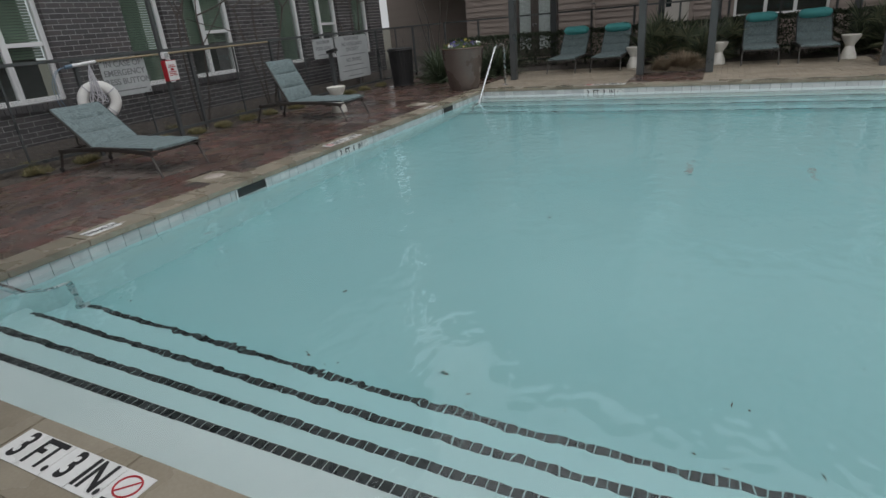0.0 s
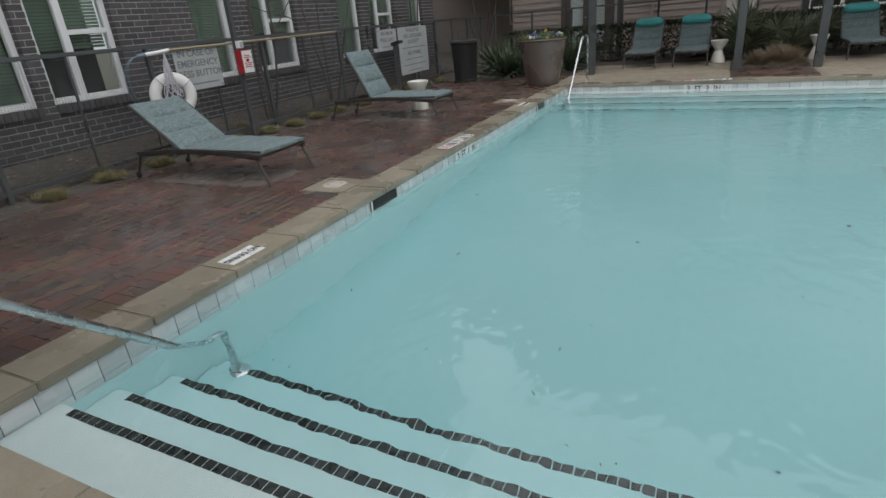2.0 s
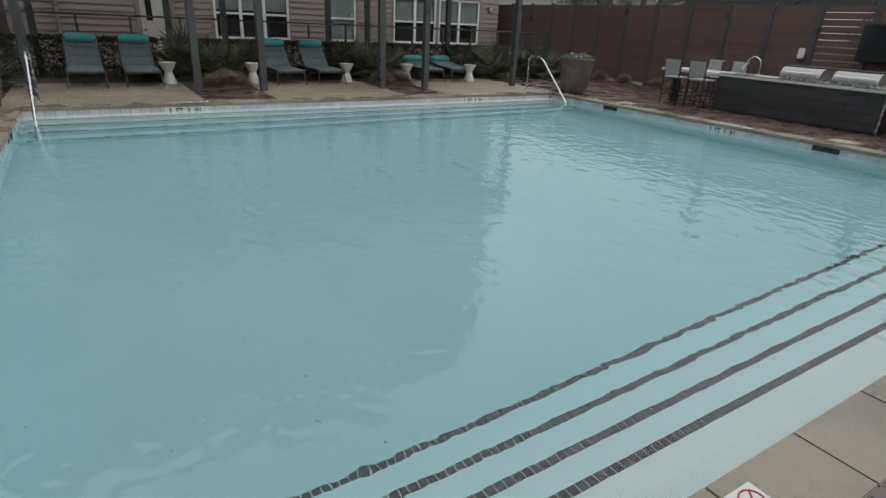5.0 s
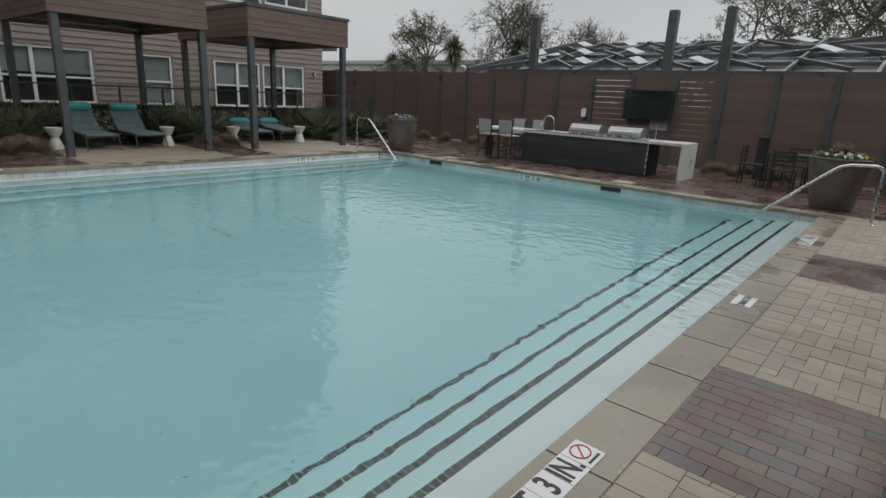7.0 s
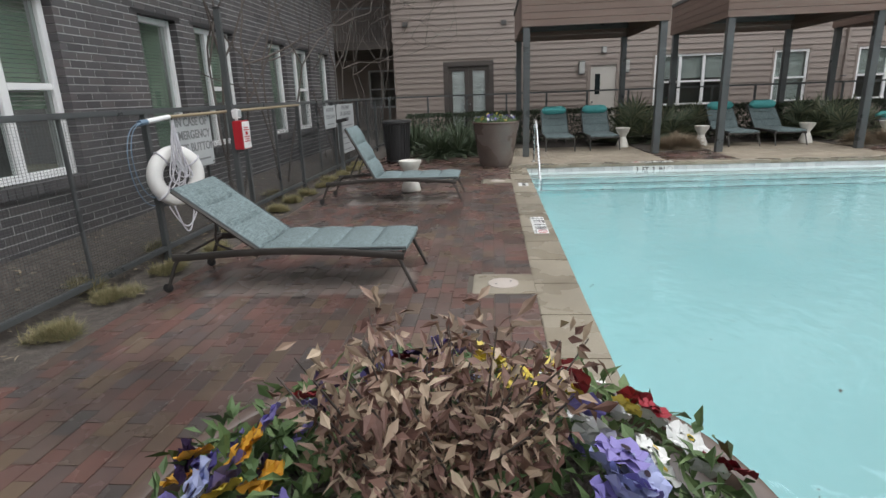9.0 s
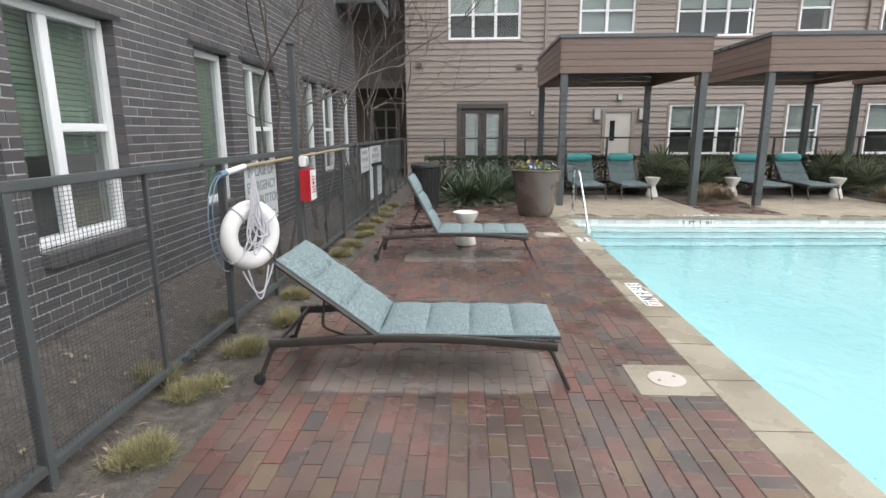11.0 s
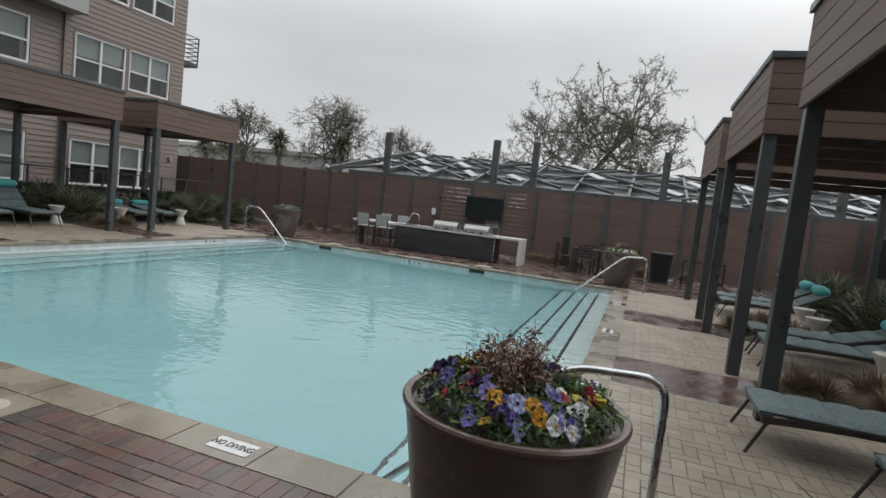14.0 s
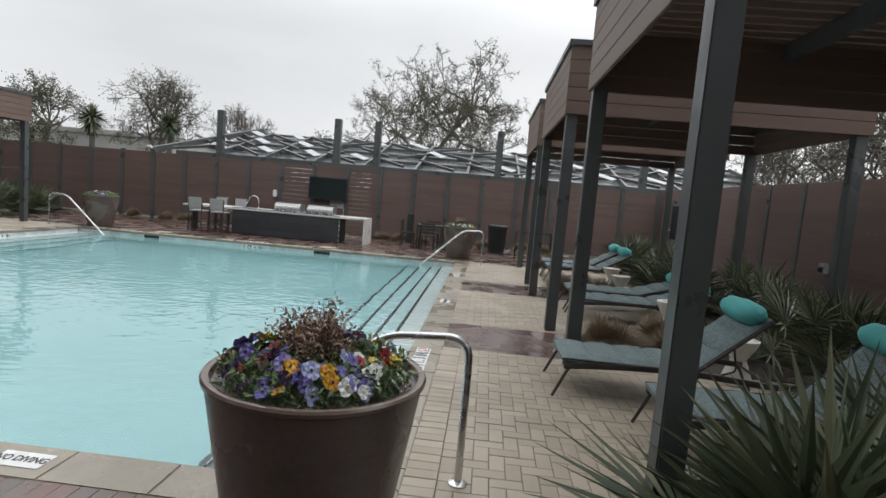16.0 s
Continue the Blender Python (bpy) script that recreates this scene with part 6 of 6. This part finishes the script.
def hedge(x0, x1, y0, y1, h, seed):
    rnd = random.Random(seed)
    o = thing("hedge", "clipped dark evergreen hedge before the fence", "hedge", ((x0 + x1) / 2, (y0 + y1) / 2, 0), 0, "hedges")
    bm = bmesh.new()
    w, d = (x1 - x0) / 2, (y1 - y0) / 2
    for _ in range(int(2300 * (x1 - x0))):
        p = Vector((rnd.uniform(-w, w), rnd.uniform(-d, d), rnd.uniform(0.02, h)))
        f = rnd.randrange(3)
        if f == 0:
            p.z = h + 0.05 * noise.noise(p * 3) - 0.04 * rnd.random()
        elif f == 1:
            p.y = -d + 0.06 * rnd.random()
        leaf_quad(bm, p, unit(rnd, 0.3), unit(rnd, 0.5), rnd.uniform(0.05, 0.085), rnd.uniform(0.025, 0.042))
    tagged(part("leaves", bm, M_HEDGE, o), kind="stuff")
    bm = bmesh.new()
    for x in np.arange(-w + 0.15, w, 0.3):
        tube(bm, [(x, 0, -0.02), (x + 0.04, 0.03, h * 0.5), (x - 0.05, -0.04, h * 0.9)], 0.014, 5, 0.005)
    tagged(part("stem_mass", bm, M_BARK, o), kind="stuff")
for x0, x1 in ((-7.2, -4.4), (-4.3, -1.6), (-1.5, 1.2), (1.3, 4.0), (4.1, 6.8), (6.9, 10.8)):
    hedge(x0, x1, 15.6, 16.5, 0.85, int(x0 * 10) + 300)


def tree(name, label, at, seed, height, trunk, levels, spread, leaf_n, mat_wood, mat_leaf, leaf=0.12, fork=3, up=0.25, stems=1, group="", tilt=0.5, sides=6):
    """Recursive limbs with a sparse crown of small leaves; each stem and each limb is a part."""
    rnd = random.Random(seed)
    o = thing(name, label, "tree", at, 0, group)
    crown, tips = bmesh.new(), []
    def grow(p, d, L, r, lev, wood):
        steps = 4 if lev < 2 else 3
        pts, q, dd = [p], p.copy(), d.copy()
        for i in range(steps):
            dd = (dd + unit(rnd) * (0.24 if lev else 0.10) + Vector((0, 0, 0.04))).normalized()
            q = q + dd * L / steps
            pts.append(q.copy())
        tube(wood, pts, r, max(3, sides - lev), r * 0.66, caps=False)
        if lev >= levels:
            tips.extend(pts[1:])
            return
        n = fork + (1 if rnd.random() < 0.4 else 0)
        for i in range(n):
            base = pts[-1] if i < 2 else pts[rnd.randrange(2, len(pts))]
            nd = (dd * (1 - spread) + unit(rnd, up) * spread * 1.5).normalized()
            limb = bmesh.new() if lev == 0 else wood
            grow(base, nd, L * rnd.uniform(0.64, 0.86), r * (0.66 if base is pts[-1] else 0.5), lev + 1, limb)
            if lev == 0:
                part("limb", limb, mat_wood, o, smooth=True)
    for s in range(stems):
        a = 2 * math.pi * s / stems + rnd.random()
        d0 = Vector((math.cos(a) * tilt * 0.5, math.sin(a) * tilt * 0.5, 1)).normalized() if stems > 1 else Vector((0.05, 0.03, 1)).normalized()
        stem = bmesh.new()
        grow(Vector((0.06 * math.cos(a) * (stems > 1), 0.06 * math.sin(a) * (stems > 1), -0.05)), d0, height * (0.36 if stems > 1 else 0.30), trunk, 0, stem)
        part("stem" if stems > 1 else "trunk", stem, mat_wood, o, smooth=True)
    if leaf_n:
        for t in tips:
            for _ in range(leaf_n):
                leaf_quad(crown, t + unit(rnd) * rnd.uniform(0, leaf * 2.5), unit(rnd), unit(rnd, 0.4), leaf * rnd.uniform(0.7, 1.3), leaf * 0.5)
        tagged(part("crown", crown, mat_leaf, o, "sparse small olive leaves"), kind="stuff")
    return o
for at, seed, h, st in (((-8.25, 7.15, 0.05), 19, 5.2, 3), ((-8.3, 9.0, 0.05), 11, 5.6, 3), ((-8.3, 12.4, 0.05), 14, 5.6, 3), ((-8.5, 17.4, 0.0), 17, 6.0, 4)):
    tree("crape_myrtle", "bare multi-stemmed crape myrtle by the brick wall", at, seed, h, 0.020, 5, 0.38, 0, M_TWIG, None, stems=st, group="crape myrtles", tilt=0.34, sides=6, up=0.45, fork=2)
tree("oak_tree", "broad half bare live oak behind the trellis", (34.6, 4.0, -0.1), 21, 15.4, 0.32, 6, 0.54, 11, M_BARK, M_LEAF, 0.11, 3, 0.10, sides=8)
tree("oak_tree", "dark half bare oak beyond the fence", (40.0, 29.5, -0.1), 24, 10.5, 0.24, 6, 0.48, 2, M_BARK, M_LEAF, 0.14, 3, 0.15, sides=8)
tree("oak_tree", "bare winter oak beyond the fence", (43.0, 23.5, -0.1), 28, 9.5, 0.20, 6, 0.46, 0, M_BARK, M_LEAF, 0.12, 3, 0.2, sides=8)
tree("oak_tree", "leafy dark oak beyond the fence", (38.3, 39.5, -0.1), 31, 9.5, 0.22, 5, 0.5, 4, M_BARK, M_LEAF, 0.20, 3, 0.1, sides=8)
tree("oak_tree", "small leafy oak behind the trellis", (37.0, 13.2, -0.1), 35, 7.5, 0.16, 5, 0.5, 4, M_BARK, M_LEAF, 0.18, 3, 0.1, sides=7)
for at, seed, h in (((20.0, -13.0, -0.1), 41, 6.5), ((13.5, -11.0, -0.1), 44, 5.8), ((8.5, -10.5, -0.1), 47, 5.8), ((4.0, -11.0, -0.1), 49, 6.0), ((6.2, -9.4, -0.1), 52, 5.6), ((1.2, -9.8, -0.1), 55, 5.6), ((10.8, -9.6, -0.1), 57, 5.8), ((-2.0, -10.2, -0.1), 59, 5.8)):
    tree("oak_tree", "bare winter oak beyond the south fence", at, seed, h, 0.14, 6, 0.48, 1, M_BARK, M_LEAF, 0.08, 3, 0.15, sides=7)
for i, (x, y, h) in enumerate(((32.8, 30.3, 6.6), (35.7, 25.9, 6.9), (42.0, 47.0, 6.4), (44.0, 44.0, 6.2))):
    rnd = random.Random(60 + i)
    o = thing("palm_tree", "shaggy cabbage palm beyond the fence", "palm", (x, y, -0.1), 0, "cabbage palms")
    part("trunk", tube(bmesh.new(), [(0, 0, 0), (0.05, 0.02, h * 0.5), (0, 0.06, h - 1)], 0.22, 9, 0.17), M_BARK, o, smooth=True)
    bm = bmesh.new()
    blades(bm, rnd, (0, 0.06, h - 1.2), 170, 0.9, 1.5, 0.14, 0.3, 0.5)
    blades(bm, rnd, (0, 0.06, h - 1.4), 160, 0.7, 1.5, 0.14, -0.7, 0.3, down=True)
    tagged(part("crown", bm, M_PALM, o, "arching palm fronds"), kind="stuff")

# ---- steel trellis beyond the east fence ----
tr = thing("steel_trellis", "steel parking trellis with tilted white louvre panels", "trellis", (0, 0, 0))
TX0, TX1, TS = 12.9, 18.6, 14.0
def slope(x):
    return 2.50 + (x - TX0) * math.tan(radians(TS))
for y in (10.36, 5.84, 4.32, -0.2, -5.4):
    part("column", boxed((13.2, y - 0.12, 0), (13.44, y + 0.12, 4.16), 0.01), M_STEEL, tr, "dark steel column")
for y in np.arange(-10.5, 11.5, 1.9):
    part("rafter", box(bmesh.new(), (0, -0.04, -0.07), ((TX1 - TX0) / math.cos(radians(TS)), 0.04, 0.07), 0, pose(TX0, y, 2.46, 0, -TS, 0)), M_STEEL, tr)
for x in np.linspace(TX0 + 0.2, TX1, 5):
    part("purlin", boxed((x - 0.04, -10.7, slope(x) - 0.14), (x + 0.04, 11.4, slope(x) - 0.03)), M_STEEL, tr)
part("under_deck", box(bmesh.new(), (0, -10.8, -0.02), ((TX1 - TX0) / math.cos(radians(TS)), 11.4, 0.02), 0, pose(TX0, 0, 2.32, 0, -TS, 0)), M_STEEL, tr, "dark sheet under the louvres")
part("edge_beam", boxed((12.45, -10.9, 2.30), (12.60, 11.6, 2.50), 0.01), M_STEEL, tr)
part("hip_beam", box(bmesh.new(), (0, -0.08, -0.11), (6.6, 0.08, 0.11), 0, pose(12.6, 12.6, 2.44, 0, -TS, -14)), M_STEEL, tr)
rnd = random.Random(9)
for i in range(3):
    for j in range(12):
        x, y = TX0 + 1.0 + i * 1.75, -9.7 + j * 1.85 + 0.9 * (i % 2)
        if rnd.random() > 0.22:
            part("louvre_panel", box(bmesh.new(), (-0.46, -0.15, -0.012), (0.46, 0.15, 0.012), 0.004, pose(x, y, slope(x) + 0.13, 0, -TS - 6, 0) @ pose(0, 0, 0, 0, 0, rnd.choice((42, 48)))), M_PANEL, tr, "tilted white louvre panel")
        part("strut", box(bmesh.new(), (-1.05, -0.035, -0.05), (1.05, 0.035, 0.05), 0, pose(x, y + 0.75, slope(x) + 0.03, 0, -TS, 0) @ pose(0, 0, 0, 0, 0, rnd.choice((44, -44)))), M_STEEL, tr)
# far low building and the gate by the sided building
fb = thing("low_building", "long flat roofed pale building far beyond the fence", "building", (46, 30, 0))
part("wall", boxed((-4, 0.2, -0.1), (6, 32, 4.7)), M_GREYPANEL, fb)
part("roof", boxed((-4.2, 0, 4.7), (6.2, 32.2, 5.1)), M_GREYPANEL, fb)
fl = thing("flood_light", "small white flood light on the fence top", "flood light", (EAST_X, 12.2, 2.36))
part("stem", tube(bmesh.new(), [(0, 0, 0), (0, 0, 0.10)], 0.012, 7), M_STEEL, fl)
part("head", box(bmesh.new(), (-0.11, -0.07, -0.04), (0.05, 0.07, 0.05), 0.012, pose(0, 0, 0.13, 0, 25, 0)), M_WHITE, fl)
fl2 = copy_thing(fl, pose(EAST_X, -1.1, 2.36))
fl3 = thing("door_light", "white lamp box on the south fence", "wall light", (2.99, SOUTH_Y + 0.08, 0.95))
part("case", boxed((-0.09, 0, -0.09), (0.09, 0.09, 0.09), 0.012), M_SIGNWHITE, fl3)
part("lens", boxed((-0.07, 0.09, -0.07), (0.07, 0.10, 0.03), 0.004), M_GLASS, fl3)
gate = thing("gate_panel", "grey metal gate in the south fence", "gate", (10.75, SOUTH_Y + 0.10, 0))
part("leaf", boxed((-0.5, 0, 0.06), (0.5, 0.04, 2.15), 0.006), M_STEEL, gate)
part("glazing", boxed((-0.38, 0.041, 0.9), (0.38, 0.048, 1.95)), M_SCREEN, gate)
part("handle", tube(bmesh.new(), [(0.42, 0.05, 0.95), (0.42, 0.08, 1.0), (0.42, 0.08, 1.15), (0.42, 0.05, 1.2)], 0.010, 7), M_CHROME, gate)

# fallen leaves and specks on the pool floor
rnd = random.Random(77)
bm = bmesh.new()
for _ in range(130):
    x, y = rnd.uniform(XL + 0.1, XR - 0.3), YN + 1.4 + (YF - YN - 2.8) * rnd.random() ** 1.6
    leaf_quad(bm, Vector((x, y, FLOOR + 0.006)), Vector((rnd.uniform(-1, 1), rnd.uniform(-1, 1), 0.02)), Vector((0, 0, 1)), rnd.uniform(0.015, 0.05), rnd.uniform(0.006, 0.018), 0.05)
leaves = new("fallen_leaves", finish(bm, "fallen_leaves", M_BARK))
tagged(leaves, "dark leaf specks scattered over the pool floor", "leaf litter", kind="stuff")
bm = bmesh.new()
for _ in range(420):
    x, y = rnd.uniform(WALL_X + 0.1, BED_X - 0.05), rnd.uniform(1.5, 13)
    z = -0.005 if x > FENCE_X else -0.005 + 0.22 * (FENCE_X - x) / (FENCE_X - WALL_X)
    leaf_quad(bm, Vector((x, y, z + 0.01)), Vector((rnd.uniform(-1, 1), rnd.uniform(-1, 1), 0.15)), unit(rnd, 2), rnd.uniform(0.03, 0.09), rnd.uniform(0.012, 0.03), 0.1)
litter = new("mulch_litter", finish(bm, "mulch_litter", M_STRAW))
tagged(litter, "dry straw coloured leaf litter on the mulch", "leaf litter", kind="stuff")
for x, y, t in ((0.05, 6.6, 90), (1.25, 6.5, 90)):
    dr = thing("floor_drain", "grey main drain grating on the pool floor", "drain", (x, y, FLOOR), t)
    part("grate_frame", boxed((-0.26, -0.04, 0.001), (0.26, 0.04, 0.012), 0.004), M_WATERTINT, dr)
    for q in np.linspace(-0.21, 0.21, 8):
        part("grate_bar", boxed((q - 0.013, -0.03, 0.012), (q + 0.013, 0.03, 0.016)), M_GREYPANEL, dr)

# ---- bricks ----
def in_hole(y, z, pad=0.0):
    return any(h[0] - pad < y < h[1 + 1] + pad and h[1] - pad < z < h[3] + pad for h in WEST_WINDOWS)
near, rest = [], []
CO = 0.0762
for j in range(int(6.2 / CO)):
    z = 0.02 + j * CO
    for i in range(int(18.5 / 0.2095) + 1):
        y0 = -3.4 + i * 0.2095 + (0.10475 if j % 2 else 0)
        a, b = y0, min(y0 + 0.1995, W_END)
        if b - a < 0.03:
            continue
        zc = z + 0.033
        for h in WEST_WINDOWS:
            if h[1] - 0.02 < zc < h[3] + 0.02:
                if a < h[0] < b:
                    b = h[0]
                elif a < h[2] < b:
                    a = h[2]
                elif h[0] <= a and b <= h[2]:
                    b = a
        if b - a < 0.004:
            continue
        row = (WALL_X - 0.05, (a + b) / 2, zc, 0.10 + 0.004 * math.sin(i * 12.9 + j * 7.3), b - a, 0.0662)
        if b - a > 0.19 and 4.9 < y0 < 7.6 and 0.35 < z < 2.6 and len(near) < 300:
            near.append(row)
        else:
            rest.append(row)
tagged(part("bricks", boxes_mesh("bricks", rest, M_BRICK_F), M_BRICK_F, wall_west), kind="stuff")
unit_brick = boxes_mesh("brick", [(0, 0, 0, 0.10, 0.1995, 0.0662)], M_BRICK)
for x, y, z, *_ in near:
    o = part("brick", unit_brick, None, wall_west)
    o.location = (x + 0.0015 * math.sin(y * 50), y, z)
part("sill_course", boxes_mesh("sill_course", [(WALL_X + 0.005, y, h[1] - 0.05, 0.10, 0.066, 0.095) for h in WEST_WINDOWS for y in np.arange(h[0] + 0.035, h[2], 0.075)], M_BRICK_F), M_BRICK_F, wall_west, "row of sill bricks on edge")
for h in WEST_WINDOWS:
    part("lintel", boxed((WALL_X - 0.10, h[0] - 0.10, h[3] + 0.001), (WALL_X + 0.004, h[2] + 0.10, h[3] + 0.047)), M_BLACK, wall_west, "thin dark steel lintel")

# ---- pavers ----
G = 0.004
def lay(deck, cells, mats, near_box):
    """Pavers (x, y, length along x, length along y): those in the near stretch singly, the rest joined."""
    ob = deck_obs[deck]
    share, joined, count = {}, [], 0
    x0, y0, x1, y1 = near_box
    for x, y, w, h in cells:
        if x0 < x < x1 and y0 < y < y1 and count < 300:
            key = (round(w, 3), round(h, 3))
            if key not in share:
                share[key] = chamfer_block("paver", w - G, h - G, 0.05, mats[0], 0.004)
            o = part("paver", share[key], None, ob)
            o.location = (x, y, 0.0015 * math.sin(x * 37.1 + y * 53.7))
            count += 1
        else:
            joined.append((x, y, -0.025 + 0.0012 * math.sin(x * 37.1 + y * 53.7), w - G, h - G, 0.05))
    if joined:
        tagged(part("paver_field", boxes_mesh("paver_field", joined, mats[1]), mats[1], ob), kind="stuff")

def running(x0, y0, x1, y1, along_y=True):
    """Running bond of 0.1 by 0.2 pavers, cut at the edges."""
    cells = []
    u0, u1, v0, v1 = (x0, x1, y0, y1) if along_y else (y0, y1, x0, x1)
    n = max(1, round((u1 - u0) / 0.1))
    w = (u1 - u0) / n
    for i in range(n):
        v = v0 - (0.1 if i % 2 else 0)
        while v < v1 - 1e-6:
            a, b = max(v, v0), min(v + 0.2, v1)
            if b - a > 0.02:
                c = (u0 + (i + 0.5) * w, (a + b) / 2, w, b - a)
                cells.append(c if along_y else (c[1], c[0], c[3], c[2]))
            v += 0.2
    return cells

def herringbone(x0, y0, x1, y1):
    """Right-angled herringbone of 0.1 by 0.2 pavers, cut at the edges."""
    cells = []
    s = 0.1
    for i in range(-2, int((x1 - x0) / s) + 4):
        for j in range(-2, int((y1 - y0) / s) + 4):
            k = (i - j) % 4
            if k == 0:
                a = (x0 + i * s, y0 + j * s, x0 + (i + 2) * s, y0 + (j + 1) * s)
            elif k == 3:
                a = (x0 + i * s, y0 + j * s, x0 + (i + 1) * s, y0 + (j + 2) * s)
            else:
                continue
            a = (max(a[0], x0), max(a[1], y0), min(a[2], x1), min(a[3], y1))
            if a[2] - a[0] > 0.02 and a[3] - a[1] > 0.02:
                cells.append(((a[0] + a[2]) / 2, (a[1] + a[3]) / 2, a[2] - a[0], a[3] - a[1]))
    return cells

# a soldier course along each coping, the field behind it
wx = XL - CW
def clear_pads(cells, pads):
    return [c for c in cells if not any(abs(c[0] - x) < 0.23 and abs(c[1] - y) < 0.225 for x, y in pads)]
pads_w = [(XL - 0.53, 4.09), (XL - 0.53, 9.11)]
west = running(BED_X, -3.3, wx - 0.2, 14.4) + [(wx - 0.1, y + 0.05, 0.2, 0.1) for y in np.arange(-3.3, 14.35, 0.1)]
lay("paving_west", clear_pads(west, pads_w), (M_PAVER, M_PAVER_F), (-6.6, 2.35, wx, 3.9))
ex = XR + CW
pads_e = [(XR + 0.53, 4.26), (XR + 0.53, 8.91)]
lay("paving_east", clear_pads(running(ex + 0.2, -3.3, EAST_X, 14.4) + [(ex + 0.1, y + 0.05, 0.2, 0.1) for y in np.arange(-3.3, 14.35, 0.1)], pads_e), (M_PAVER, M_PAVER_F), (0, 0, 0, 0))
sy = YN - CW
SBANDS, NBANDS = [(2.68, 3.90), (-1.17, 0.03)], [(2.90, 3.98), (-1.40, -0.05)]
def strips(bands, a, b):
    """The stretches of tan between the red bands."""
    cuts = [a] + [v for p in sorted(bands) for v in p] + [b]
    return list(zip(cuts[::2], cuts[1::2]))
tan, red = [], []
for a, b in strips(SBANDS, wx, ex):
    n = max(1, round((b - a) / 0.1))
    tan += [(a + (i + 0.5) * (b - a) / n, sy - 0.1, (b - a) / n, 0.2) for i in range(n)]
    tan += herringbone(a, sy - 3.7, b, sy - 0.2)
for a, b in SBANDS:
    red += running(a, -1.05, b, sy, True)
    red += running(a, -3.3, b, -1.05, True)
lay("paving_south", tan, (M_TAN, M_TAN_F), (-4.3, -1.4, -2.4, 0.45))
tagged(part("paver_field", boxes_mesh("paver_field", [(x, y, -0.025, w - G, h - G, 0.05) for x, y, w, h in red], M_PAVER_F), M_PAVER_F, deck_obs["paving_south"]), kind="stuff")
ny = YF + CW
tan, red = [], []
for a, b in strips(NBANDS, wx, ex):
    tan += herringbone(a, ny, b, 14.4)
for a, b in NBANDS:
    red += running(a, ny, b, 14.4)
lay("paving_north", tan, (M_TAN, M_TAN_F), (0, 0, 0, 0))
tagged(part("paver_field", boxes_mesh("paver_field", [(x, y, -0.025, w - G, h - G, 0.05) for x, y, w, h in red], M_PAVER_F), M_PAVER_F, deck_obs["paving_north"]), kind="stuff")
# mulch pockets between the pergolas
for name, (x0, x1), (y0, y1) in (("planting_pocket_1", NBANDS[0], (12.75, 14.4)), ("planting_pocket_2", NBANDS[1], (12.75, 14.4)), ("planting_pocket_3", SBANDS[0], (-3.3, -1.1)), ("planting_pocket_4", SBANDS[1], (-3.3, -1.1)), ("planting_pocket_5", (-7.4, -4.05), (-3.3, -1.2))):
    structure(name, boxed((x0, y0, -0.05), (x1, y1, 0.012)), M_MULCH, "pocket of dark mulch between the pavers", "planting bed")
